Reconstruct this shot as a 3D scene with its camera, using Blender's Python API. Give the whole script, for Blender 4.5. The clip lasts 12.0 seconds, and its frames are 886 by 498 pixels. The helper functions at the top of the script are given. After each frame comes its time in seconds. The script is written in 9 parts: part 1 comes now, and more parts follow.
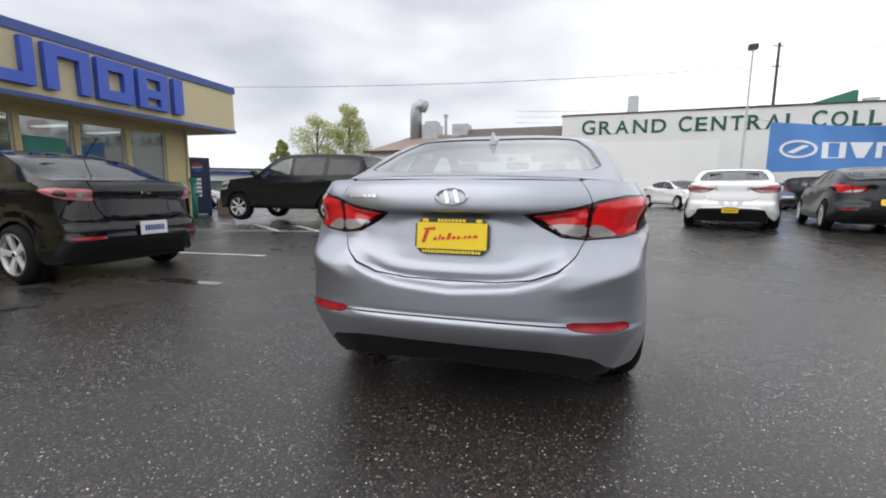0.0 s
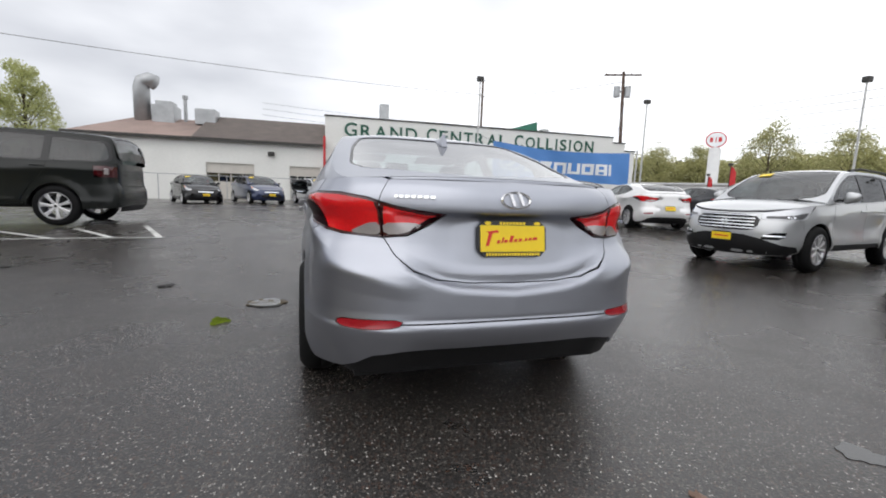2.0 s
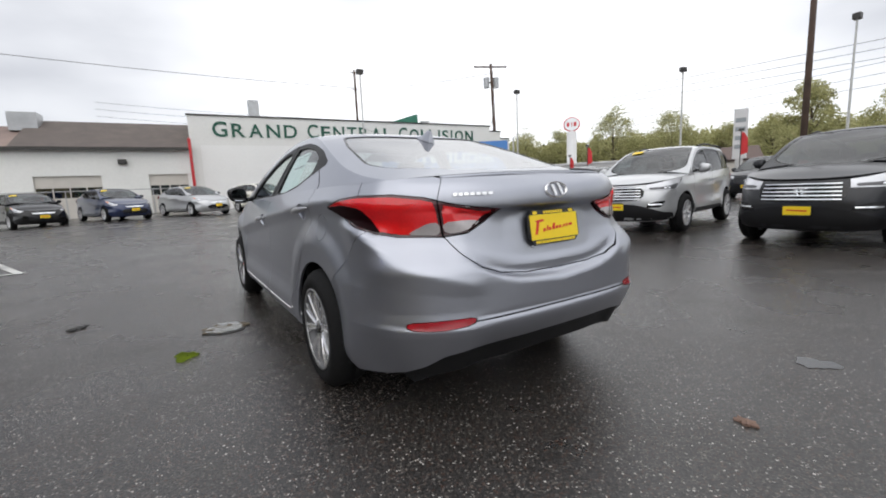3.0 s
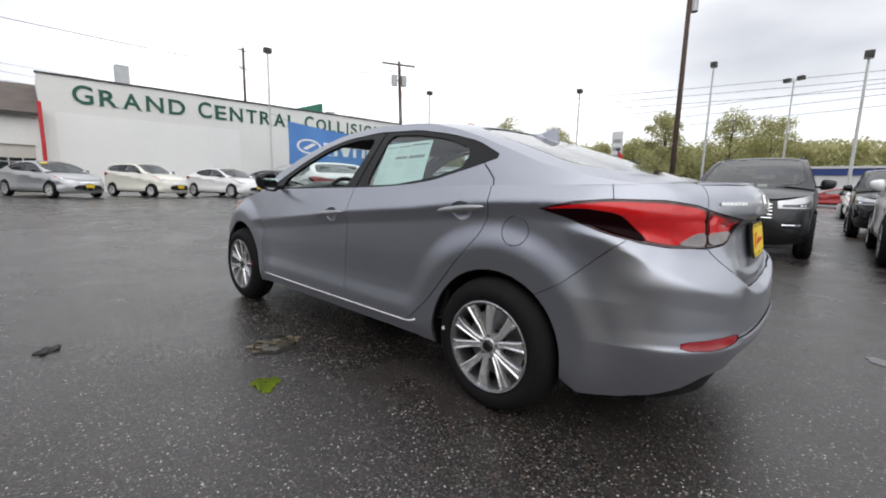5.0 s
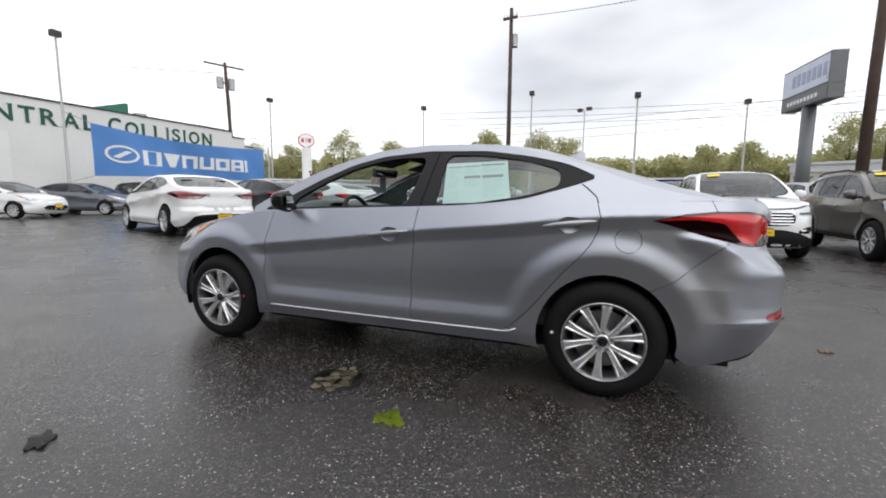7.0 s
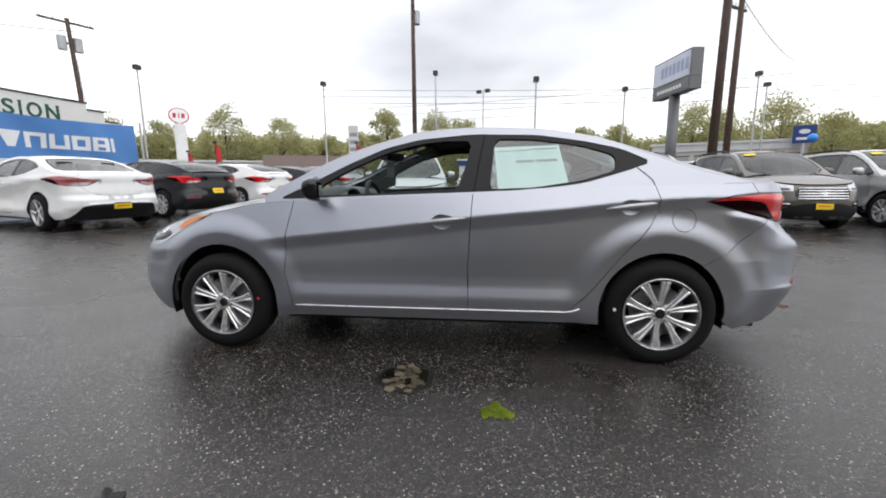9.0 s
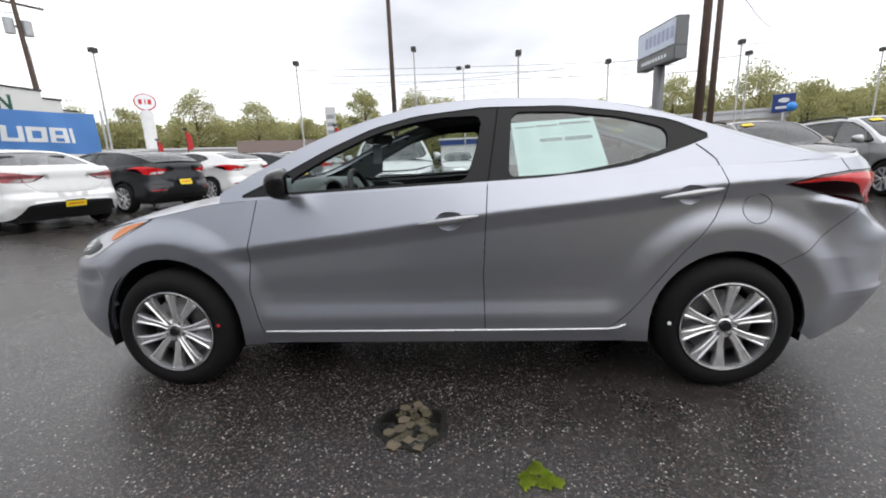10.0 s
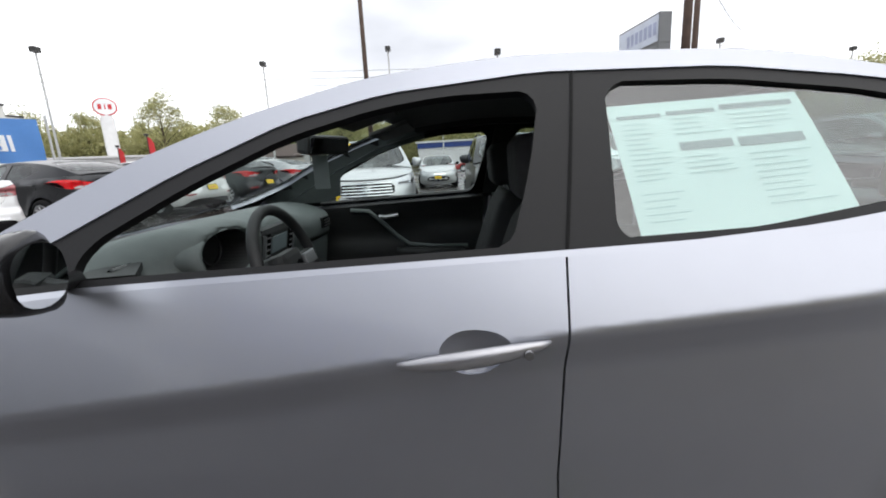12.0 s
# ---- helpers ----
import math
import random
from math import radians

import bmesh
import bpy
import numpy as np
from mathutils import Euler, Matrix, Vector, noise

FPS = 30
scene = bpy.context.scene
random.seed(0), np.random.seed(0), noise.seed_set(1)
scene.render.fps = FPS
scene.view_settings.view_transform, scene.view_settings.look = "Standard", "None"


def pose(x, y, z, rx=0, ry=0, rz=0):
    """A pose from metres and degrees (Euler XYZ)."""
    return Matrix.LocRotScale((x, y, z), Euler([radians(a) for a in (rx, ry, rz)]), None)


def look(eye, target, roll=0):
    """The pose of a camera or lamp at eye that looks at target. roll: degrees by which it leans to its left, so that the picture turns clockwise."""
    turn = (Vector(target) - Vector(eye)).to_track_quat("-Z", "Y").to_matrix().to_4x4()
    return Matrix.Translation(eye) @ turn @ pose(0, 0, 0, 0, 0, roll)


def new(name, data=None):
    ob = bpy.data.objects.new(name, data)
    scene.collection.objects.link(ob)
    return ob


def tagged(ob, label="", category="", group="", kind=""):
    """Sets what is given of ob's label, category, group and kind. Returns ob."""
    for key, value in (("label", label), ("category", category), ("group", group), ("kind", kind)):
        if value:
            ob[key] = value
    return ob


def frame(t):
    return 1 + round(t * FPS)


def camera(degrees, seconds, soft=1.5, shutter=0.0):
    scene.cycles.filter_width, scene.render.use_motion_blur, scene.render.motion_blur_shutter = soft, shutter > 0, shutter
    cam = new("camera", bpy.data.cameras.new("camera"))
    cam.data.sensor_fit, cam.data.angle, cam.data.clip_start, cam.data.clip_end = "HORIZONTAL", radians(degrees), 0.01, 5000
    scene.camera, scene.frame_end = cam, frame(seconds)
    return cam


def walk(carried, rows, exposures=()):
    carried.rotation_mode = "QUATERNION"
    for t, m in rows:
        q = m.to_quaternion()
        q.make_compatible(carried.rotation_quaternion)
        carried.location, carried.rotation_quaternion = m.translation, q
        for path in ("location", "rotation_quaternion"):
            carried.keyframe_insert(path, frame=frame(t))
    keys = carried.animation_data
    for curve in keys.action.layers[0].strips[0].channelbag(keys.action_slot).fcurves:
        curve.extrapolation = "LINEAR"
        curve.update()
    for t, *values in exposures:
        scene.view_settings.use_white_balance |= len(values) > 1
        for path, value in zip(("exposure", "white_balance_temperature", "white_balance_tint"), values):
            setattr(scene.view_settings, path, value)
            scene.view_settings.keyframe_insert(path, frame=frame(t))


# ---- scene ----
cam = camera(92.7, 12.0, soft=1.9)
PATH = [
    (0, (0.433, -2.562, 1.021), (-0.094, -0.653, 0.745), 0.4),
    (0.5, (0.098, -2.599, 0.994), (-0.225, -0.642, 0.741), 0.9),
    (1, (-0.218, -2.628, 0.999), (-0.323, -0.651, 0.717), 1.4),
    (1.5, (-0.524, -2.594, 1.011), (-0.216, -0.641, 0.706), 2.0),
    (2, (-0.823, -2.476, 1.007), (-0.222, -0.586, 0.751), 2.1),
    (2.5, (-1.134, -2.358, 1.023), (-0.308, -0.553, 0.779), 1.2),
    (2.7, (-1.271, -2.304, 1.022), (-0.331, -0.559, 0.76), -0.5),
    (4.3, (-2.098, -1.511, 1.039), (-0.788, -0.026, 0.757), -1.7),
    (4.5, (-2.181, -1.405, 1.038), (-0.84, 0.054, 0.768), -0.4),
    (5, (-2.381, -1.095, 1.042), (-0.92, 0.237, 0.741), 1.3),
    (5.5, (-2.623, -0.822, 1.062), (-1.025, 0.344, 0.774), -0.3),
    (6, (-2.812, -0.536, 1.062), (-1.166, 0.569, 0.801), 0.2),
    (6.5, (-2.988, -0.237, 1.068), (-1.247, 0.705, 0.782), 0.9),
    (7, (-3.192, 0.035, 1.061), (-1.333, 0.731, 0.823), 0.4),
    (7.2, (-3.254, 0.142, 1.059), (-1.393, 0.833, 0.82), 1.2),
    (8.8, (-3.383, 0.926, 1.091), (-1.422, 1.168, 0.784), -1.0),
    (9, (-3.332, 0.974, 1.092), (-1.372, 1.202, 0.763), -0.4),
    (9.5, (-3.082, 1.069, 1.121), (-1.13, 1.33, 0.772), -2.9),
    (10, (-2.789, 1.148, 1.124), (-0.839, 1.303, 0.705), -2.3),
    (10.5, (-2.479, 1.219, 1.145), (-0.53, 1.277, 0.7), -3.0),
    (11, (-2.156, 1.252, 1.178), (-0.195, 1.415, 0.821), -3.0),
    (11.5, (-1.863, 1.3, 1.18), (0.095, 1.371, 0.777), -3.1),
    (12, (-1.578, 1.293, 1.187), (0.378, 1.351, 0.776), -3.1),
]
walk(cam, [(t, look(eye, target, roll)) for t, eye, target, roll in PATH], [(0.0, 0.0), (1.0, 0.0), (2.5, -0.12), (4.5, -0.08), (9.3, 0.0), (10.8, 0.16), (12.0, 0.20)])

# ---------------------------------------------------------------- light
world = bpy.data.worlds.new("overcast_sky")
scene.world = world
world.use_nodes = True


def build_sky():
    nt = world.node_tree
    nt.nodes.clear()
    N = nt.nodes.new
    out, bg, sky, mix = N("ShaderNodeOutputWorld"), N("ShaderNodeBackground"), N("ShaderNodeTexSky"), N("ShaderNodeMix")
    sky.sky_type, sky.sun_disc = "NISHITA", False
    sky.sun_elevation, sky.sun_rotation = radians(52), radians(225)
    gain = N("ShaderNodeVectorMath")
    gain.operation = "SCALE"
    gain.inputs["Scale"].default_value = 0.10
    tc, mp, n1, n2, ramp, add = N("ShaderNodeTexCoord"), N("ShaderNodeMapping"), N("ShaderNodeTexNoise"), N("ShaderNodeTexNoise"), N("ShaderNodeValToRGB"), N("ShaderNodeMath")
    mp.inputs["Scale"].default_value = (1.0, 1.0, 2.6)
    mp.inputs["Rotation"].default_value = (0, 0, radians(20))
    n1.inputs["Scale"].default_value, n1.inputs["Detail"].default_value, n1.inputs["Roughness"].default_value = 1.5, 3, 0.45
    n2.inputs["Scale"].default_value, n2.inputs["Detail"].default_value = 5.0, 4
    add.operation = "MULTIPLY_ADD"
    add.inputs[1].default_value = 0.14
    # a heavier bank of cloud stands in the north-west
    sep, grad = N("ShaderNodeSeparateXYZ"), N("ShaderNodeMath")
    grad.operation, grad.inputs[1].default_value = "MULTIPLY_ADD", SKY_TILT
    nt.links.new(tc.outputs["Generated"], sep.inputs[0])
    tilt = N("ShaderNodeVectorMath")
    tilt.operation = "DOT_PRODUCT"
    tilt.inputs[1].default_value = (-0.30, 0.86, 0.41)
    bank = N("ShaderNodeMapRange")
    bank.interpolation_type = "SMOOTHSTEP"
    bank.inputs["From Min"].default_value, bank.inputs["From Max"].default_value = 0.62, 1.0
    nt.links.new(tc.outputs["Generated"], tilt.inputs[0])
    nt.links.new(tilt.outputs["Value"], bank.inputs["Value"])
    nt.links.new(bank.outputs[0], grad.inputs[0])
    ramp.color_ramp.elements[0].position, ramp.color_ramp.elements[0].color = 0.30, (0.42, 0.43, 0.465, 1)
    ramp.color_ramp.elements[1].position, ramp.color_ramp.elements[1].color = 0.66, (0.95, 0.955, 0.975, 1)
    e = ramp.color_ramp.elements.new(0.44)
    e.color = (0.66, 0.67, 0.70, 1)
    mix.data_type = "RGBA"
    mix.inputs["Factor"].default_value = 0.93
    L = nt.links.new
    L(tc.outputs["Generated"], mp.inputs["Vector"])
    L(mp.outputs[0], n1.inputs["Vector"]); L(mp.outputs[0], n2.inputs["Vector"])
    L(n2.outputs["Fac"], add.inputs[0]); L(n1.outputs["Fac"], add.inputs[2])
    L(add.outputs[0], grad.inputs[2])
    L(grad.outputs[0], ramp.inputs["Fac"])
    L(sky.outputs[0], gain.inputs[0])
    L(gain.outputs[0], mix.inputs["A"]); L(ramp.outputs[0], mix.inputs["B"])
    # an overcast sky is brighter overhead than at the horizon
    up = N("ShaderNodeMapRange")
    for k_, v_ in zip(("From Min", "From Max", "To Min", "To Max"), (0.0, 1.0, 1.0, 1.18)):
        up.inputs[k_].default_value = v_
    mul = N("ShaderNodeVectorMath")
    mul.operation = "SCALE"
    L(sep.outputs["Z"], up.inputs["Value"])
    L(mix.outputs["Result"], mul.inputs[0]); L(up.outputs[0], mul.inputs["Scale"])
    L(mul.outputs[0], bg.inputs["Color"])
    bg.inputs["Strength"].default_value = SKY_GAIN
    L(bg.outputs[0], out.inputs["Surface"])


SKY_TILT, SKY_GAIN = -0.22, 1.50
build_sky()
sun_data = bpy.data.lights.new("sun", "SUN")
sun_data.energy, sun_data.angle, sun_data.color = 0.8, radians(75), (1.0, 0.97, 0.93)
sun = new("sun", sun_data)
sun.matrix_world = look((-14, -14, 25), (0, 0, 0))
scene.view_settings.exposure = 0.0

# ---------------------------------------------------------------- materials


def material(name, base, rough=0.5, metal=0.0, coat=0.0, var=0.08, scale=6.0, bump=0.0, bump_scale=60.0, spec=0.5, emit=0.0, alpha_var=0.0, wear=None):
    """A node material with two scales of colour variation, roughness variation and fine relief."""
    m = bpy.data.materials.new(name)
    m.use_nodes = True
    nt = m.node_tree
    b = nt.nodes["Principled BSDF"]
    N, L = nt.nodes.new, nt.links.new
    b.inputs["Roughness"].default_value, b.inputs["Metallic"].default_value = rough, metal
    b.inputs["Coat Weight"].default_value, b.inputs["Coat Roughness"].default_value = coat, 0.04
    b.inputs["Specular IOR Level"].default_value = spec
    tc = N("ShaderNodeTexCoord")
    n1, n2, madd, ramp = N("ShaderNodeTexNoise"), N("ShaderNodeTexNoise"), N("ShaderNodeMath"), N("ShaderNodeMix")
    n1.inputs["Scale"].default_value, n1.inputs["Detail"].default_value = scale * 0.25, 4
    n2.inputs["Scale"].default_value, n2.inputs["Detail"].default_value = scale * 5, 3
    madd.operation, madd.inputs[1].default_value = "MULTIPLY_ADD", 0.5
    L(tc.outputs["Object"], n1.inputs["Vector"]); L(tc.outputs["Object"], n2.inputs["Vector"])
    L(n2.outputs["Fac"], madd.inputs[0]); L(n1.outputs["Fac"], madd.inputs[2])
    ramp.data_type = "RGBA"
    ramp.inputs["A"].default_value = (*[c * (1 - var * 1.6) for c in base], 1)
    ramp.inputs["B"].default_value = (*[min(1, c * (1 + var * 1.2)) for c in (wear or base)], 1)
    sub = N("ShaderNodeMapRange")
    sub.inputs["From Min"].default_value, sub.inputs["From Max"].default_value = 0.45, 1.05
    L(madd.outputs[0], sub.inputs["Value"]); L(sub.outputs[0], ramp.inputs["Factor"])
    L(ramp.outputs["Result"], b.inputs["Base Color"])
    rr = N("ShaderNodeMapRange")
    rr.inputs["To Min"].default_value, rr.inputs["To Max"].default_value = max(0.02, rough * 0.8), min(1, rough * 1.2)
    L(n1.outputs["Fac"], rr.inputs["Value"]); L(rr.outputs[0], b.inputs["Roughness"])
    if bump:
        n3, bp = N("ShaderNodeTexNoise"), N("ShaderNodeBump")
        n3.inputs["Scale"].default_value, n3.inputs["Detail"].default_value = bump_scale, 3
        L(tc.outputs["Object"], n3.inputs["Vector"]); L(n3.outputs["Fac"], bp.inputs["Height"])
        bp.inputs["Strength"].default_value, bp.inputs["Distance"].default_value = bump, 0.01
        L(bp.outputs[0], b.inputs["Normal"])
    if emit:
        b.inputs["Emission Color"].default_value, b.inputs["Emission Strength"].default_value = (*base, 1), emit
    return m


def paint(name, base, metal=0.55, rough=0.32, coat=1.0, drops=0.0):
    """Clear-coated car paint with metal flake, a film of road dirt, and rain beads where drops is set."""
    m = material(name, base, rough, metal, coat, var=0.03, scale=2.0)
    nt = m.node_tree
    b = nt.nodes["Principled BSDF"]
    N, L = nt.nodes.new, nt.links.new
    b.inputs["Coat Roughness"].default_value = 0.07
    tc, v, mr, bp = N("ShaderNodeTexCoord"), N("ShaderNodeTexVoronoi"), N("ShaderNodeMapRange"), N("ShaderNodeBump")
    v.inputs["Scale"].default_value = 110.0
    mr.inputs["From Min"].default_value, mr.inputs["From Max"].default_value = 0.0, 0.32
    mr.inputs["To Min"].default_value, mr.inputs["To Max"].default_value = 1.0, 0.0
    L(tc.outputs["Object"], v.inputs["Vector"]); L(v.outputs["Distance"], mr.inputs["Value"])
    L(mr.outputs[0], bp.inputs["Height"])
    bp.inputs["Strength"].default_value, bp.inputs["Distance"].default_value = drops, 0.0015
    if drops:
        L(bp.outputs[0], b.inputs["Coat Normal"])
    return m


def glass(name, tint=(0.75, 0.86, 0.84), gloss=0.1):
    """Thin car or window glass: it lets light through by its tint, and mirrors by its angle."""
    m = bpy.data.materials.new(name)
    m.use_nodes = True
    nt = m.node_tree
    nt.nodes.clear()
    N, L = nt.nodes.new, nt.links.new
    out, tr, gl, mx, fr = N("ShaderNodeOutputMaterial"), N("ShaderNodeBsdfTransparent"), N("ShaderNodeBsdfGlossy"), N("ShaderNodeMixShader"), N("ShaderNodeLayerWeight")
    tr.inputs[0].default_value = (*tint, 1)
    gl.inputs["Roughness"].default_value = 0.03
    fr.inputs["Blend"].default_value = 0.5
    pw, sc = N("ShaderNodeMath"), N("ShaderNodeMapRange")
    pw.operation, pw.inputs[1].default_value = "POWER", 5.0
    sc.inputs["To Min"].default_value, sc.inputs["To Max"].default_value = 0.05 + gloss * 0.4, 0.85
    L(fr.outputs["Facing"], pw.inputs[0]); L(pw.outputs[0], sc.inputs["Value"])
    tc, n, r = N("ShaderNodeTexCoord"), N("ShaderNodeTexNoise"), N("ShaderNodeMapRange")
    n.inputs["Scale"].default_value = 9.0
    r.inputs["To Min"].default_value, r.inputs["To Max"].default_value = 0.015, 0.06
    L(tc.outputs["Object"], n.inputs["Vector"]); L(n.outputs["Fac"], r.inputs["Value"]); L(r.outputs[0], gl.inputs["Roughness"])
    L(sc.outputs[0], mx.inputs["Fac"]); L(tr.outputs[0], mx.inputs[1]); L(gl.outputs[0], mx.inputs[2])
    L(mx.outputs[0], out.inputs["Surface"])
    return m


def asphalt_material():
    """Wet asphalt: dark binder, pale stone chips, damp patches with a thin film of water, worn tracks."""
    m = bpy.data.materials.new("wet_asphalt")
    m.use_nodes = True
    nt = m.node_tree
    b = nt.nodes["Principled BSDF"]
    N, L = nt.nodes.new, nt.links.new
    tc = N("ShaderNodeTexCoord")

    def noise_(scale, detail=4, rough=0.55):
        n = N("ShaderNodeTexNoise")
        n.inputs["Scale"].default_value, n.inputs["Detail"].default_value, n.inputs["Roughness"].default_value = scale, detail, rough
        L(tc.outputs["Object"], n.inputs["Vector"])
        return n.outputs["Fac"]

    def rng(v, a, c, d, e):
        r = N("ShaderNodeMapRange")
        for k, val in zip(("From Min", "From Max", "To Min", "To Max"), (a, c, d, e)):
            r.inputs[k].default_value = val
        L(v, r.inputs["Value"])
        return r.outputs[0]

    def mixc(f, a, c):
        x = N("ShaderNodeMix")
        x.data_type = "RGBA"
        for s, v in (("Factor", f), ("A", a), ("B", c)):
            if isinstance(v, tuple):
                x.inputs[s].default_value = (*v, 1)
            elif isinstance(v, float):
                x.inputs[s].default_value = v
            else:
                L(v, x.inputs[s])
        return x.outputs["Result"]

    vor = N("ShaderNodeTexVoronoi")
    vor.inputs["Scale"].default_value = 92.0
    # broken, uneven outlines of the chips
    wn, wv = N("ShaderNodeTexNoise"), N("ShaderNodeVectorMath")
    wn.inputs["Scale"].default_value, wn.inputs["Detail"].default_value = 95.0, 2
    wv.operation = "MULTIPLY_ADD"
    wv.inputs[1].default_value = (0.014, 0.014, 0.0)
    L(tc.outputs["Object"], wn.inputs["Vector"]); L(wn.outputs["Color"], wv.inputs[0]); L(tc.outputs["Object"], wv.inputs[2])
    L(wv.outputs[0], vor.inputs["Vector"])
    vs = N("ShaderNodeSeparateColor")
    L(vor.outputs["Color"], vs.inputs[0])
    chip_pick = rng(vs.outputs[0], 0.80, 0.88, 0.0, 1.0)
    chip_in = rng(vor.outputs["Distance"], 0.26, 0.42, 1.0, 0.0)
    mul0 = N("ShaderNodeMath"); mul0.operation = "MULTIPLY"
    L(chip_pick, mul0.inputs[0]); L(chip_in, mul0.inputs[1])
    mul = N("ShaderNodeMath"); mul.operation = "MULTIPLY"
    L(mul0.outputs[0], mul.inputs[0]); L(rng(noise_(7.0, 4, 0.6), 0.34, 0.54, 0.2, 1.0), mul.inputs[1])
    big = noise_(0.16, 5, 0.6)
    mid = noise_(1.3, 5, 0.6)
    fine = noise_(130, 3, 0.7)
    base = mixc(rng(big, 0.35, 0.7, 0.0, 1.0), (0.026, 0.0245, 0.0235), (0.056, 0.0535, 0.0515))
    base = mixc(rng(mid, 0.4, 0.75, 0.0, 0.5), base, (0.034, 0.030, 0.027))
    base = mixc(rng(fine, 0.35, 0.7, 0.0, 0.6), base, (0.014, 0.013, 0.013))
    # the stones of the aggregate, each a little darker or paler, some rusty
    agg, sa = N("ShaderNodeTexVoronoi"), N("ShaderNodeSeparateColor")
    agg.inputs["Scale"].default_value = 170.0
    L(wv.outputs[0], agg.inputs["Vector"]); L(agg.outputs["Color"], sa.inputs[0])
    base = mixc(rng(sa.outputs[0], 0.25, 0.75, 0.0, 0.8), base, (0.010, 0.0088, 0.008))
    base = mixc(rng(sa.outputs[1], 0.84, 0.93, 0.0, 0.8), base, (0.125, 0.108, 0.095))
    base = mixc(rng(sa.outputs[2], 0.92, 0.97, 0.0, 0.6), base, (0.085, 0.040, 0.024))
    base = mixc(mul.outputs[0], base, mixc(vs.outputs[1], (0.16, 0.145, 0.13), (0.62, 0.59, 0.55)))
    L(base, b.inputs["Base Color"])
    film = N("ShaderNodeMath"); film.operation = "MULTIPLY_ADD"
    film.inputs[1].default_value = 0.45
    L(mid, film.inputs[0]); L(big, film.inputs[2])
    L(rng(film.outputs[0], 0.55, 0.90, 0.15, 0.38), b.inputs["Roughness"])
    b.inputs["Specular IOR Level"].default_value = 0.58
    add = N("ShaderNodeMath"); add.operation = "MULTIPLY_ADD"; add.inputs[1].default_value = 0.6
    L(mul.outputs[0], add.inputs[0]); L(fine, add.inputs[2])
    add2 = N("ShaderNodeMath"); add2.operation = "MULTIPLY_ADD"; add2.inputs[1].default_value = -0.8
    L(vor.outputs["Distance"], add2.inputs[0]); L(add.outputs[0], add2.inputs[2])
    bp = N("ShaderNodeBump")
    bp.inputs["Strength"].default_value, bp.inputs["Distance"].default_value = 0.34, 0.004
    L(add2.outputs[0], bp.inputs["Height"]); L(bp.outputs[0], b.inputs["Normal"])
    return m


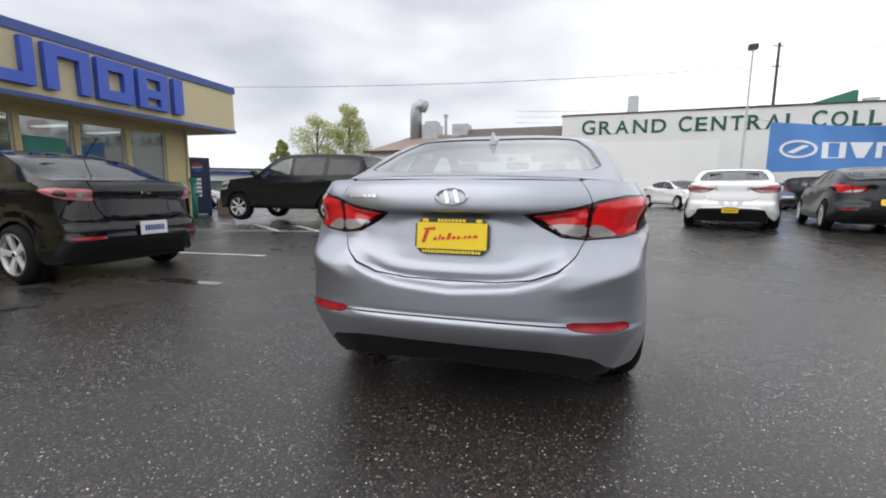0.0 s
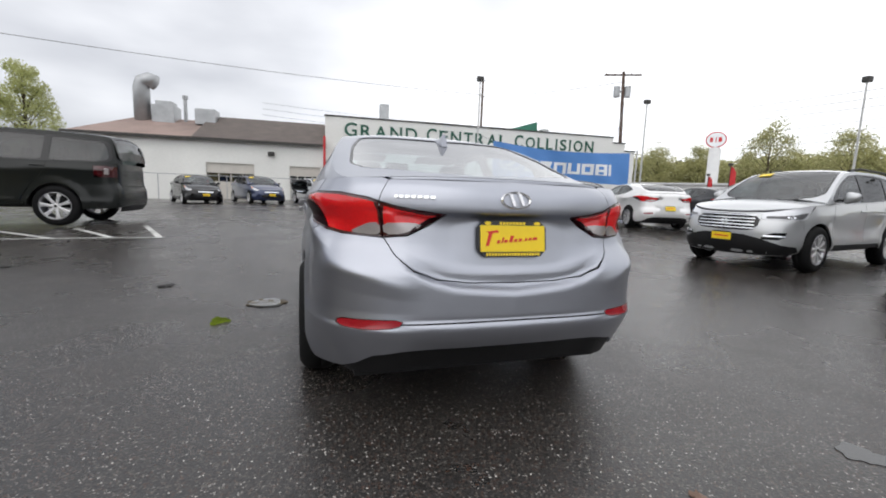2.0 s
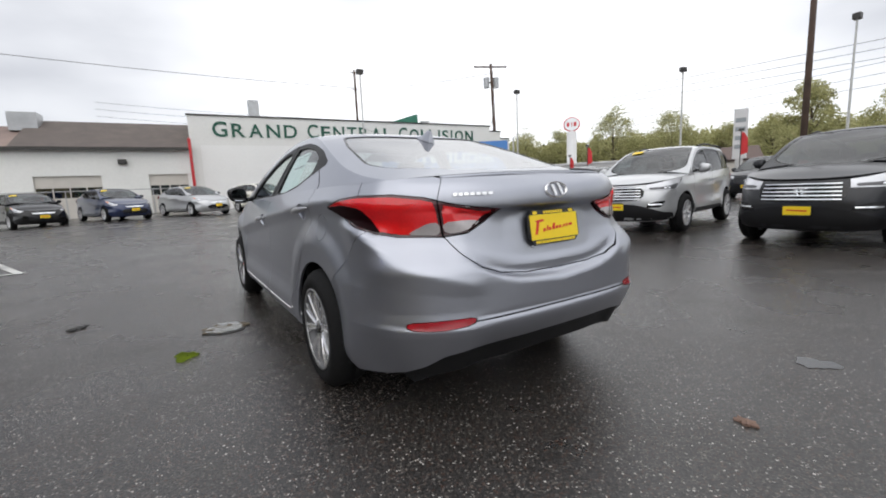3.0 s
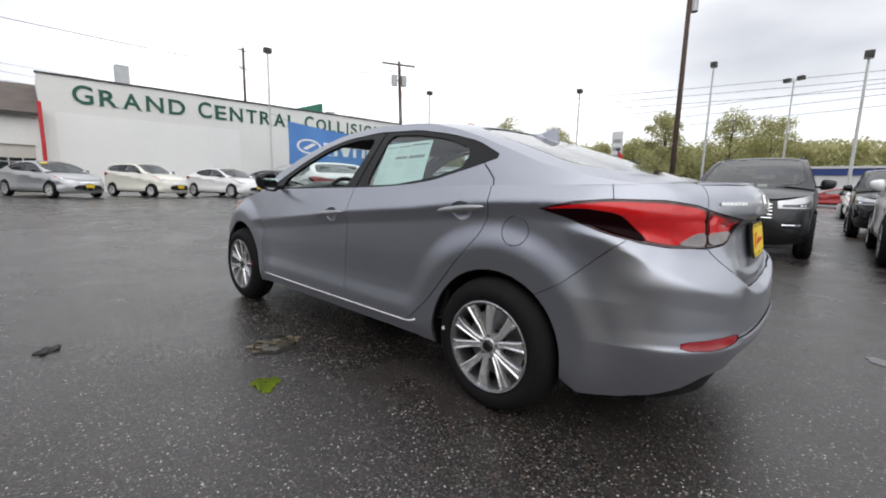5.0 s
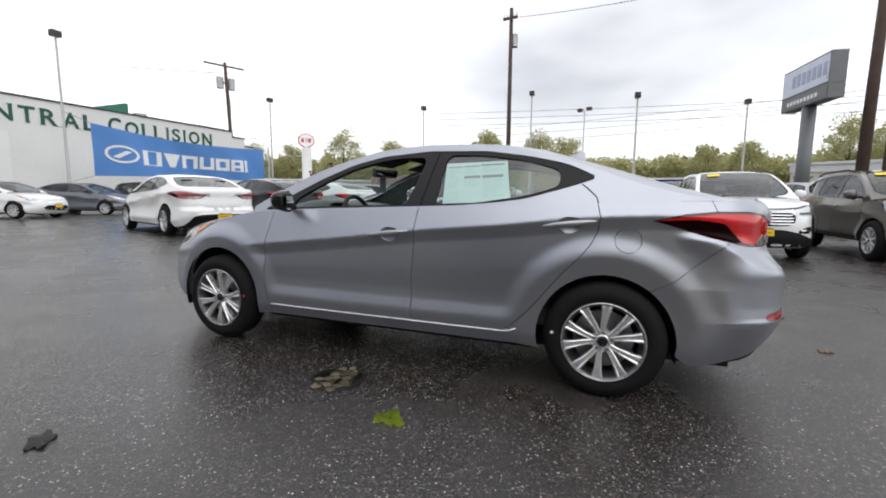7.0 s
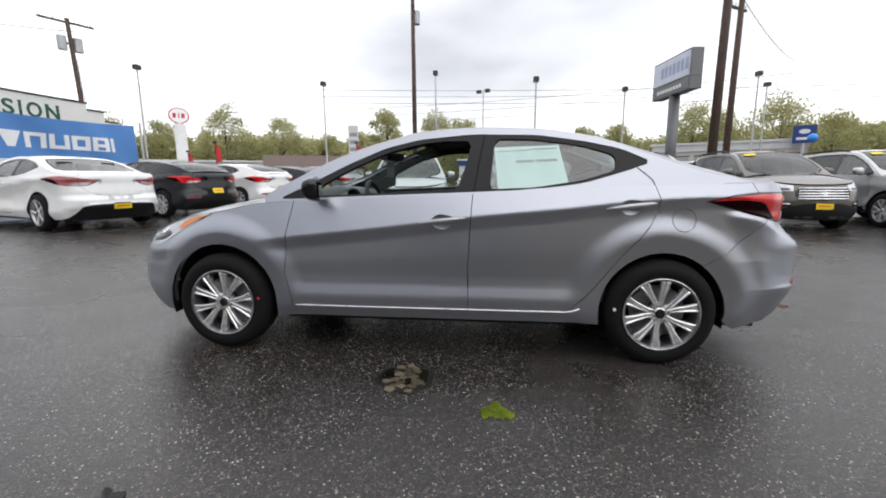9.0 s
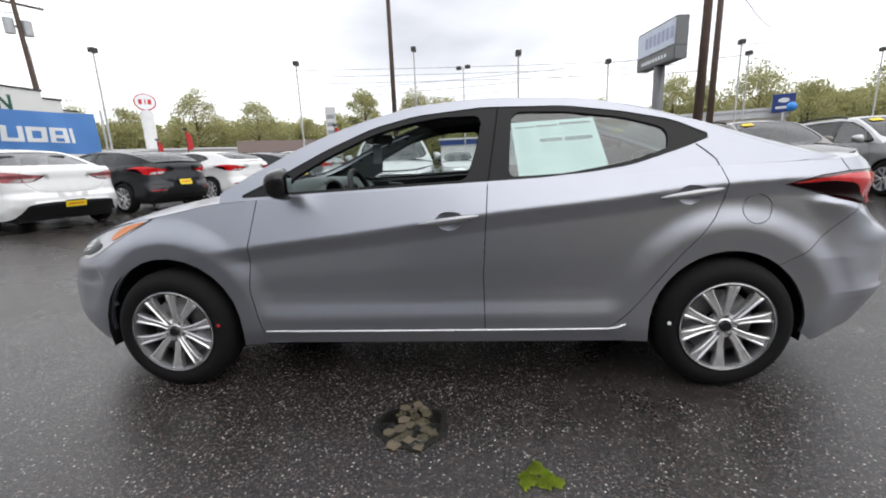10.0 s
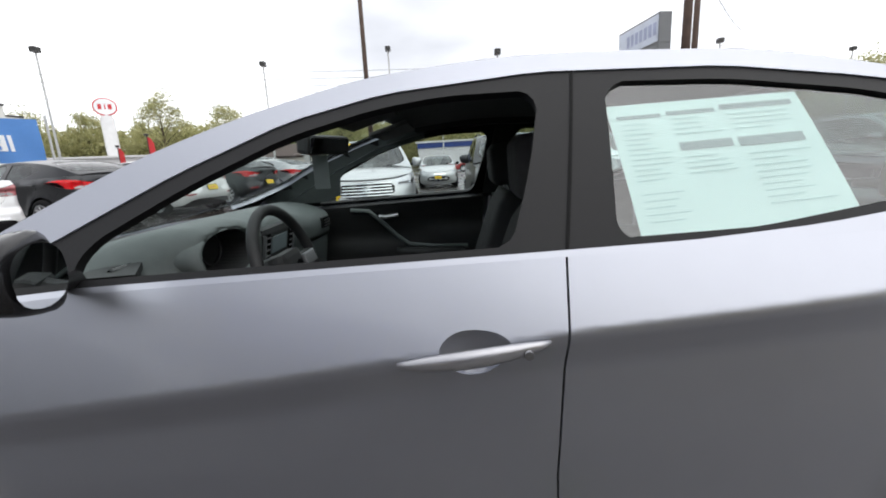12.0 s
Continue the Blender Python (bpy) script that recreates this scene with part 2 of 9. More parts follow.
M = {
    "asphalt": asphalt_material(),
    "grey_paint": paint("metallic_grey_paint", (0.395, 0.410, 0.458), 0.93, 0.39, 0.55, 0.25),
    "black_paint": paint("black_paint", (0.004, 0.004, 0.005), 0.0, 0.07, 0.0),
    "green_paint": paint("dark_green_grey_paint", (0.012, 0.014, 0.013), 0.1, 0.2, 0.0),
    "dark_paint": paint("charcoal_paint", (0.020, 0.021, 0.024), 0.3, 0.3, 0.3),
    "blue_paint": paint("navy_paint", (0.010, 0.022, 0.075), 0.4, 0.33),
    "silver_paint": paint("silver_paint", (0.50, 0.51, 0.52), 0.6, 0.36),
    "mid_paint": paint("mid_grey_paint", (0.13, 0.14, 0.16), 0.6, 0.36),
    "white_paint": paint("white_car_paint", (0.80, 0.80, 0.80), 0.0, 0.3),
    "cream_paint": paint("cream_car_paint", (0.74, 0.72, 0.64), 0.0, 0.3),
    "bronze_paint": paint("bronze_brown_paint", (0.105, 0.092, 0.078), 0.6, 0.35),
    "red_paint": paint("red_car_paint", (0.35, 0.012, 0.012), 0.2, 0.3),
    "clear_glass": glass("car_glass", (0.86, 0.95, 0.93), 0.12),
    "side_glass": glass("rear_door_glass", (0.74, 0.87, 0.85), 0.22),
    "back_glass": glass("rear_screen_glass", (0.70, 0.88, 0.86), 1.5),
    "head_lens": material("clear_head_lens", (0.62, 0.63, 0.66), 0.12, 0.2, coat=1.0, var=0.12, scale=25),
    "tint_glass": glass("tinted_car_glass", (0.40, 0.46, 0.46), 0.24),
    "dark_glass": glass("privacy_glass", (0.10, 0.12, 0.12), 0.1),
    "shop_glass": glass("shop_glass", (0.46, 0.54, 0.53), 0.40),
    "trim": material("black_trim_plastic", (0.010, 0.010, 0.011), 0.5, bump=0.1, bump_scale=400, spec=0.28),
    "gloss_black": material("gloss_black_trim", (0.010, 0.010, 0.011), 0.18),
    "rubber": material("tyre_rubber", (0.010, 0.010, 0.0105), 0.8, var=0.2, bump=0.15, bump_scale=120, spec=0.18),
    "rim": material("machined_alloy", (0.80, 0.80, 0.81), 0.28, 0.45, var=0.05),
    "polished": material("polished_alloy", (0.84, 0.84, 0.85), 0.24, 0.8, var=0.05),
    "satin": material("satin_silver_metal", (0.42, 0.42, 0.44), 0.3, 0.8, var=0.05),
    "rim_dark": material("painted_alloy_recess", (0.10, 0.10, 0.105), 0.4, 0.8),
    "chrome": material("chrome", (0.80, 0.81, 0.83), 0.08, 1.0, var=0.03),
    "brake": material("brake_disc_steel", (0.30, 0.30, 0.31), 0.4, 0.9, var=0.2),
    "red_lens": material("red_lamp_lens", (0.66, 0.006, 0.010), 0.14, coat=0.5, var=0.15, scale=20),
    # pale pink lens; on the sports coupe the paleness stands for reflected sky
    "pale_lens": material("pale_red_lamp_lens", (0.52, 0.16, 0.17), 0.2, coat=0.5, var=0.2, scale=20),
    "smoked_lens": material("smoked_lamp_lens", (0.010, 0.001, 0.002), 0.45, var=0.1, spec=0.06),
    "reflector_red": material("reflector_red", (0.30, 0.004, 0.012), 0.2, coat=0.3, var=0.15, scale=40),
    "deep_red_lens": material("deep_red_lamp_lens", (0.055, 0.003, 0.005), 0.15, coat=0.7, var=0.1),
    "clear_lens": material("clear_lamp_lens", (0.40, 0.37, 0.37), 0.2, 0.3, coat=0.7, var=0.15, scale=30),
    "amber_lens": material("amber_lamp_lens", (0.80, 0.22, 0.02), 0.15, coat=1.0, var=0.1),
    "yellow": material("yellow_plate", (0.86, 0.62, 0.015), 0.45, var=0.05),
    "plate_white": material("white_plate", (0.70, 0.72, 0.74), 0.45, var=0.06),
    "red_ink": material("red_ink", (0.62, 0.03, 0.02), 0.5),
    "black_ink": material("black_ink", (0.03, 0.03, 0.03), 0.5),
    "grey_ink": material("grey_ink", (0.30, 0.33, 0.34), 0.6),
    "paper": material("sticker_paper", (0.80, 0.86, 0.84), 0.6, var=0.03),
    "faint_ink": material("faint_print", (0.50, 0.62, 0.61), 0.6),
    "dash": material("dashboard_plastic", (0.115, 0.132, 0.13), 0.6, var=0.1, bump=0.2, bump_scale=300),
    "cabin": material("black_cabin_trim", (0.020, 0.020, 0.021), 0.6, var=0.15, bump=0.15, bump_scale=300),
    "fabric": material("black_seat_fabric", (0.024, 0.024, 0.026), 0.9, var=0.2, bump=0.4, bump_scale=500),
    "headliner": material("grey_headliner", (0.10, 0.10, 0.10), 0.9, var=0.1),
    "screen": material("grey_display", (0.30, 0.36, 0.38), 0.2),
    "mirror": material("mirror_glass", (0.85, 0.87, 0.88), 0.02, 1.0, var=0.0),
    "white_wall": material("white_painted_block", (0.80, 0.80, 0.77), 0.75, var=0.05, scale=1.2, bump=0.25, bump_scale=25),
    "white_patch": material("fresh_white_paint", (0.85, 0.85, 0.83), 0.7, var=0.03, scale=1.2),
    "cream_wall": material("tan_painted_stucco", (0.56, 0.47, 0.26), 0.8, var=0.06, scale=1.5, bump=0.2, bump_scale=40),
    "cream_fascia": material("tan_painted_fascia", (0.62, 0.54, 0.34), 0.7, var=0.05, scale=1.5),
    "blue_trim": material("blue_painted_metal", (0.045, 0.085, 0.30), 0.45, var=0.06, scale=4),
    "blue_letter": material("blue_letter_plastic", (0.045, 0.10, 0.52), 0.4, var=0.05),
    "banner_blue": material("blue_banner_vinyl", (0.085, 0.24, 0.58), 0.55, var=0.06, scale=2, bump=0.3, bump_scale=3),
    "banner_white": material("white_banner_print", (0.80, 0.82, 0.84), 0.55, var=0.03),
    "green_letter": material("green_sign_letter", (0.012, 0.095, 0.060), 0.5, var=0.06),
    "green_roof": material("green_metal_panel", (0.018, 0.13, 0.085), 0.45, var=0.08),
    "roof_shingle": material("grey_brown_shingle", (0.115, 0.095, 0.085), 0.9, var=0.2, scale=5, bump=0.6, bump_scale=30),
    "roof_red": material("rusty_red_roof", (0.27, 0.20, 0.175), 0.85, var=0.18, scale=2, bump=0.3, bump_scale=20),
    "galv": material("galvanised_steel", (0.42, 0.43, 0.44), 0.45, 0.7, var=0.12, scale=8),
    "lamp_pole": material("pale_pole_paint", (0.55, 0.55, 0.54), 0.5, 0.2, var=0.08),
    "dark_metal": material("dark_bronze_metal", (0.06, 0.058, 0.055), 0.5, 0.4, var=0.1),
    "grey_metal": material("grey_sign_metal", (0.17, 0.175, 0.18), 0.5, 0.4, var=0.08),
    "wood_pole": material("weathered_pole_wood", (0.085, 0.055, 0.042), 0.9, var=0.25, scale=9, bump=0.6, bump_scale=30),
    "wire": material("cable_grey", (0.22, 0.22, 0.23), 0.6),
    "red_sign": material("red_sign_face", (0.55, 0.03, 0.035), 0.4),
    "flag_red": material("red_flag_cloth", (0.62, 0.035, 0.04), 0.7),
    "sign_face": material("pale_blue_sign_face", (0.58, 0.63, 0.74), 0.3, var=0.08),
    "sign_ink": material("faded_blue_sign_print", (0.34, 0.38, 0.55), 0.4, var=0.1),
    "sign_blue": material("navy_sign_face", (0.02, 0.05, 0.22), 0.35, var=0.05),
    "balloon": material("blue_balloon", (0.04, 0.28, 0.80), 0.25),
    "soda_blue": material("navy_vending_panel", (0.010, 0.025, 0.085), 0.3, var=0.05),
    "teal": material("teal_painted_metal", (0.02, 0.20, 0.16), 0.5, var=0.1),
    "crate": material("brown_card", (0.20, 0.13, 0.10), 0.8, var=0.15, bump=0.3),
    "line_paint": material("worn_line_paint", (0.50, 0.50, 0.48), 0.7, var=0.35, scale=10),
    "bark": material("tree_bark", (0.10, 0.075, 0.055), 0.9, var=0.25, bump=0.5),
    "moss": material("bright_moss", (0.23, 0.31, 0.02), 0.9, var=0.35, scale=30, bump=0.8, bump_scale=120),
    "stone": material("broken_asphalt_stone", (0.135, 0.108, 0.072), 0.75, var=0.3, scale=14, bump=0.5, bump_scale=80),
    "dirt": material("wet_dirt", (0.010, 0.009, 0.007), 0.4, var=0.3, scale=10, bump=0.5, bump_scale=60),
    "puddle": material("standing_water", (0.03, 0.03, 0.03), 0.03, var=0.02, spec=0.6),
    "clear_water": glass("clear_rain_water", (0.90, 0.91, 0.90), 0.0),
    "dark_leaf": material("dead_leaf", (0.012, 0.011, 0.010), 0.6, var=0.2),
    "far_white": material("far_white_cladding", (0.66, 0.66, 0.66), 0.7, var=0.06),
    "far_tan": material("far_tan_cladding", (0.60, 0.56, 0.50), 0.7, var=0.06),
    "far_dark": material("far_dark_roof", (0.12, 0.085, 0.075), 0.8, var=0.1),
    "door_panel": material("pale_garage_door", (0.58, 0.55, 0.50), 0.6, var=0.05),
    # dark colour that stands in for the shade inside the rooms
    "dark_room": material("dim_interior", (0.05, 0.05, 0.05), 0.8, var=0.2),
    "hill": material("distant_wooded_hill", (0.060, 0.072, 0.070), 1.0, var=0.3, scale=0.05, bump=0.5, bump_scale=0.3),
}


def leaf_material(name, a, b_):
    m = material(name, a, 0.7, var=0.05)
    nt = m.node_tree
    N, L = nt.nodes.new, nt.links.new
    bs = nt.nodes["Principled BSDF"]
    g, mx = N("ShaderNodeNewGeometry"), N("ShaderNodeMix")
    mx.data_type = "RGBA"
    mx.inputs["A"].default_value, mx.inputs["B"].default_value = (*a, 1), (*b_, 1)
    L(g.outputs["Random Per Island"], mx.inputs["Factor"])
    L(mx.outputs["Result"], bs.inputs["Base Color"])
    # thin leaves let part of the light through
    tr, ms, out = N("ShaderNodeBsdfTranslucent"), N("ShaderNodeMixShader"), nt.nodes["Material Output"]
    L(mx.outputs["Result"], tr.inputs["Color"])
    ms.inputs["Fac"].default_value = 0.5
    L(bs.outputs[0], ms.inputs[1]); L(tr.outputs[0], ms.inputs[2]); L(ms.outputs[0], out.inputs["Surface"])
    return m


M["leaf"] = leaf_material("spring_leaf", (0.34, 0.36, 0.13), (0.58, 0.60, 0.29))
M["leaf_far"] = leaf_material("far_spring_leaf", (0.30, 0.31, 0.13), (0.60, 0.57, 0.31))
M["leaf_dark"] = leaf_material("conifer_leaf", (0.04, 0.055, 0.035), (0.10, 0.12, 0.07))

for k_ in ("green_paint", "dark_paint"):
    M[k_].node_tree.nodes["Principled BSDF"].inputs["Specular IOR Level"].default_value = 0.4

# ---------------------------------------------------------------- mesh helpers


def part(name, bm, mat, parent=None, label="", smooth=False):
    me = bpy.data.meshes.new(name)
    bm.to_mesh(me)
    bm.free()
    me.materials.append(M[mat] if isinstance(mat, str) else mat)
    if smooth:
        me.polygons.foreach_set("use_smooth", [True] * len(me.polygons))
    ob = new(name, me)
    ob.parent = parent
    if label:
        ob["label"] = label
    return ob


def thing(name, label, category, at=(0, 0, 0), turn=0.0, group="", kind=""):
    ob = new(name)
    ob.empty_display_size = 0.2
    ob.matrix_basis = pose(*at, 0, 0, turn)
    return tagged(ob, label, category, group, kind)


def box(bm, x0, x1, y0, y1, z0, z1, bevel=0.0, m=None):
    r = bmesh.ops.create_cube(bm, size=1.0, matrix=Matrix.Translation(((x0 + x1) / 2, (y0 + y1) / 2, (z0 + z1) / 2)) @ Matrix.Diagonal((x1 - x0, y1 - y0, z1 - z0, 1)))
    vs = r["verts"]
    if bevel:
        es = list({e for v in vs for e in v.link_edges})
        g = bmesh.ops.bevel(bm, geom=es, offset=bevel, segments=2, affect="EDGES", profile=0.6)
        vs = list({v for f in g["faces"] for v in f.verts} | {v for v in vs if v.is_valid})
    if m is not None:
        bmesh.ops.transform(bm, matrix=m, verts=[v for v in vs if v.is_valid])
    return bm


def new_box(*a, **k):
    return box(bmesh.new(), *a, **k)


def tube(bm, pts, r, seg=8, r_end=None, cap=True):
    """A tube of radius r (to r_end) along points."""
    pts = [Vector(p) for p in pts]
    rings = []
    n = len(pts)
    for i, p in enumerate(pts):
        d = (pts[min(i + 1, n - 1)] - pts[max(i - 1, 0)]).normalized()
        a = d.orthogonal().normalized() if not rings else None
        if a is None:
            a = prev_a - d * prev_a.dot(d)
            a.normalize()
        prev_a = a
        c = d.cross(a)
        rr = r if r_end is None else r + (r_end - r) * i / (n - 1)
        rings.append([bm.verts.new(p + rr * (math.cos(t) * a + math.sin(t) * c)) for t in [2 * math.pi * k / seg for k in range(seg)]])
    for A_, B_ in zip(rings, rings[1:]):
        for k in range(seg):
            bm.faces.new((A_[k], A_[(k + 1) % seg], B_[(k + 1) % seg], B_[k]))
    if cap:
        bm.faces.new(rings[0][::-1]); bm.faces.new(rings[-1])
    return bm


def lathe(bm, prof, seg=32, axis="x"):
    """Turn a profile of (radius, along) about the x or z axis."""
    rings = []
    for r, h in prof:
        ring = []
        for k in range(seg):
            t = 2 * math.pi * k / seg
            c, s = r * math.cos(t), r * math.sin(t)
            ring.append(bm.verts.new((h, c, s) if axis == "x" else (c, s, h)))
        rings.append(ring)
    for A_, B_ in zip(rings, rings[1:]):
        for k in range(seg):
            bm.faces.new((A_[k], A_[(k + 1) % seg], B_[(k + 1) % seg], B_[k]))
    bmesh.ops.recalc_face_normals(bm, faces=bm.faces)
    return bm


def flat_poly(bm, pts, depth, fn):
    """A plate with the outline pts in (a, b), pushed out by depth; fn maps (a, b, c) into space."""
    lo = [bm.verts.new(fn(a, b, 0)) for a, b in pts]
    hi = [bm.verts.new(fn(a, b, depth)) for a, b in pts]
    f = [bm.faces.new(hi), bm.faces.new(lo[::-1])]
    n = len(pts)
    for i in range(n):
        f.append(bm.faces.new((lo[i], lo[(i + 1) % n], hi[(i + 1) % n], hi[i])))
    bmesh.ops.recalc_face_normals(bm, faces=f)
    return bm

# ---------------------------------------------------------------- ground


def rise(x, y):
    """The lot climbs gently, by some hand's widths, away from the office."""
    a, b = min(1, max(0, (y - 3.6) / 5.5)), min(1, max(0, (x + 11) / 8))
    return 0.20 * a * a * (3 - 2 * a) * b * b * (3 - 2 * b)


bm = bmesh.new()
gx = [-900, -300, -100, -40, -20] + [-16 + k for k in range(0, 49)] + [40, 60, 100, 300, 900]
gy = [-900, -300, -100, -40, -20] + [-10 + k for k in range(0, 46)] + [45, 60, 100, 300, 900]
gv = [[bm.verts.new((x, y, rise(x, y))) for y in gy] for x in gx]
for i in range(len(gx) - 1):
    for j in range(len(gy) - 1):
        bm.faces.new((gv[i][j], gv[i + 1][j], gv[i + 1][j + 1], gv[i][j + 1])).smooth = True
tagged(part("ground", bm, "asphalt"), "wet dark asphalt car lot with pale stone chips", "ground", kind="structure")


def line_mark(x0, y0, x1, y1, w=0.10):
    a, b = Vector((x0, y0, 0)), Vector((x1, y1, 0))
    d = (b - a).normalized()
    n = Vector((-d.y, d.x, 0)) * w / 2
    bm = bmesh.new()
    k = 12
    rows = []
    for i in range(k + 1):
        p = a + (b - a) * i / k
        j = 1 + 0.18 * noise.noise(p * 3.0)
        rows.append([bm.verts.new(p + n * j + Vector((0, 0, 0.004 + rise(p.x, p.y)))), bm.verts.new(p - n * j + Vector((0, 0, 0.004 + rise(p.x, p.y))))])
    for r, q in zip(rows, rows[1:]):
        bm.faces.new((r[0], r[1], q[1], q[0]))
    tagged(part("parking_line", bm, "line_paint"), "worn white parking line on the asphalt", "road marking", "parking lines", "structure")


for q in ((-9.6, 5.6, -3.25, 6.0), (-7.4, 7.0, -5.8, 5.8), (-6.1, 6.9, -4.75, 5.85), (-5.0, 7.1, -3.95, 5.9), (-4.0, 7.5, -3.3, 5.95), (-8.4, 2.5, -3.9, 2.9)):
    line_mark(*q)

# ---------------------------------------------------------------- the two white workshops
WALL = pose(0.3, 31.2, 0, 0, 0, -3.49)          # x along the wall, -y towards the lot
shop = thing("workshop", "long white block workshop with green letters along its parapet", "building")
shop.matrix_basis = WALL
for x0, x1, z in ((0, 24.6, 6.5), (24.6, 25.85, 6.05), (25.85, 26.9, 5.4)):
    part("wall", new_box(x0, x1, 0, 18, 0, z), "white_wall", shop)
bm = bmesh.new()
for x0, x1, z in ((-0.06, 24.66, 6.5), (24.66, 25.9, 6.05), (25.9, 26.96, 5.4)):
    box(bm, x0, x1, -0.06, 0.2, z, z + 0.10)
part("coping", bm, "dark_metal", shop, "dark metal coping")
part("paint_patch", new_box(0.6, 10.3, -0.006, 0.02, 0.0, 4.55), "white_patch", shop, "newer white paint over old sign")
part("chimney", new_box(5.55, 6.55, 16.0, 17.0, 6.4, 10.9, 0.03), "galv", shop, "square galvanised flue")
bm = bmesh.new()
flat_poly(bm, [(13.4, 6.4), (20.6, 6.4), (20.6, 8.55), (20.4, 8.6)], 4.0, lambda a, b, c: Vector((a, 7.0 + c, b)))
part("roof_gable", bm, "green_roof", shop, "green metal gable end")
bm = bmesh.new()
lathe(bm, [(0.05, 6.4), (0.05, 7.35), (0.3, 7.5), (0.5, 7.75)], 16, "z")
bmesh.ops.translate(bm, vec=(20.9, 6, 0), verts=bm.verts)
part("dish", bm, "galv", shop)
bm = bmesh.new()
box(bm, 22.0, 23.2, 4, 5, 6.9, 7.1, 0.03); box(bm, 22.5, 22.65, 4.4, 4.6, 6.4, 6.9)
part("roof_vent", bm, "galv", shop)


SERIFS = {"I": ((0.5, 0), (0.5, 1)), "L": ((0.1, 0), (0.1, 1)), "R": ((0.1, 0), (0.1, 1), (0.92, 0)), "A": ((0.06, 0), (0.94, 0)), "N": ((0.1, 0), (0.1, 1), (0.9, 1)), "D": ((0.1, 0), (0.1, 1)), "E": ((0.1, 0), (0.1, 1)), "T": ((0.5, 0),)}


def letters(text, size, width, x, z, mat, parent, depth=0.05):
    """Raised letters of the built-in font, stretched to a width, one mesh a letter."""
    cu = bpy.data.curves.new("lettering", "FONT")
    cu.body, cu.size, cu.extrude, cu.offset = text, size, depth / 2, 0.012
    tmp = new("lettering", cu)
    dg = bpy.context.evaluated_depsgraph_get()
    me = bpy.data.meshes.new_from_object(tmp.evaluated_get(dg))
    bpy.data.objects.remove(tmp)
    bm = bmesh.new()
    bm.from_mesh(me)
    xs = [v.co.x for v in bm.verts]
    zs = [v.co.y for v in bm.verts]
    k, kz = width / (max(xs) - min(xs)), size / (max(zs) - min(zs))
    for v in bm.verts:
        v.co = Vector((x + (v.co.x - min(xs)) * k, -depth / 2 - v.co.z, z + (v.co.y - min(zs)) * kz))
    # slab serifs at the ends of the stems
    ya, yb = min(v.co.y for v in bm.verts), max(v.co.y for v in bm.verts)
    sw, sh = 0.13 * size, 0.045 * size
    for f, up in SERIFS.get(text, ()):
        cx, cz = x + f * width, z + (size if up else 0.0)
        box(bm, cx - sw, cx + sw, ya + 0.002, yb, cz - sh if up else cz, cz if up else cz + sh)
    return part("letters", bm, mat, parent, "raised dark green capitals")


for word, x, w in (("GRAND", 1.30, 5.85), ("CENTRAL", 7.65, 7.0), ("COLLISION", 15.15, 7.65)):
    o = 0
    adv = {"I": 0.5, "L": 0.82, "R": 0.98, "A": 1.05, "N": 1.08, "G": 1.08, "D": 1.08, "C": 1.0, "E": 0.88, "T": 0.92, "O": 1.12, "S": 0.80}
    tot = sum(adv[c] for c in word)
    for i, c in enumerate(word):
        a = adv[c] * w / tot
        big = 1.12 if i == 0 else 1.0
        wd = 0.13 if c == "I" else a * 0.76
        letters(c, 0.92 * big, wd, x + o + a * 0.48 - wd / 2, 5.12, "green_letter", shop)
        o += a

low = thing("repair_shed", "low white repair shed with garage doors under a shingle roof", "building")
low.matrix_basis = WALL @ pose(0, -0.4, 0)
bm = bmesh.new()


def wall_with_holes(bm, x0, x1, z0, z1, holes, y0, y1):
    """A wall from x0 to x1 with rectangular openings (xa, xb, za, zb)."""
    xs = sorted({x0, x1, *[h[0] for h in holes], *[h[1] for h in holes]})
    for a, b in zip(xs, xs[1:]):
        zs = [(z0, z1)]
        for h in holes:
            if h[0] <= a and b <= h[1]:
                zs = [(p, q) for s, e in zs for p, q in ((s, min(e, h[2])), (max(s, h[3]), e)) if q - p > 0.01]
        for s, e in zs:
            box(bm, a, b, y0, y1, s, e)


wall_with_holes(bm, -16.0, -0.1, 0, 4.3, [(-8.05, -4.9, 0, 2.65), (-2.5, -0.35, 0, 2.65)], 0, 0.25)
bmesh.ops.remove_doubles(bm, verts=bm.verts, dist=0.001)
part("wall", bm, "white_wall", low)
part("end_wall", new_box(-16.0, -15.75, 0.25, 9, 0, 4.3), "white_wall", low)
bm = bmesh.new()


def gable(bm, x0, x1, y0, y1, z0, z1, hip0=0.0, t=0.12):
    ym = (y0 + y1) / 2
    a = [bm.verts.new(p) for p in ((x0, y0, z0), (x1, y0, z0), (x1, ym, z1), (x0 + hip0, ym, z1), (x1, y1, z0), (x0, y1, z0))]
    fs = [bm.faces.new((a[0], a[1], a[2], a[3])), bm.faces.new((a[3], a[2], a[4], a[5])), bm.faces.new((a[0], a[3], a[5])), bm.faces.new((a[1], a[4], a[2])), bm.faces.new((a[0], a[5], a[4], a[1]))]
    bmesh.ops.recalc_face_normals(bm, faces=fs)


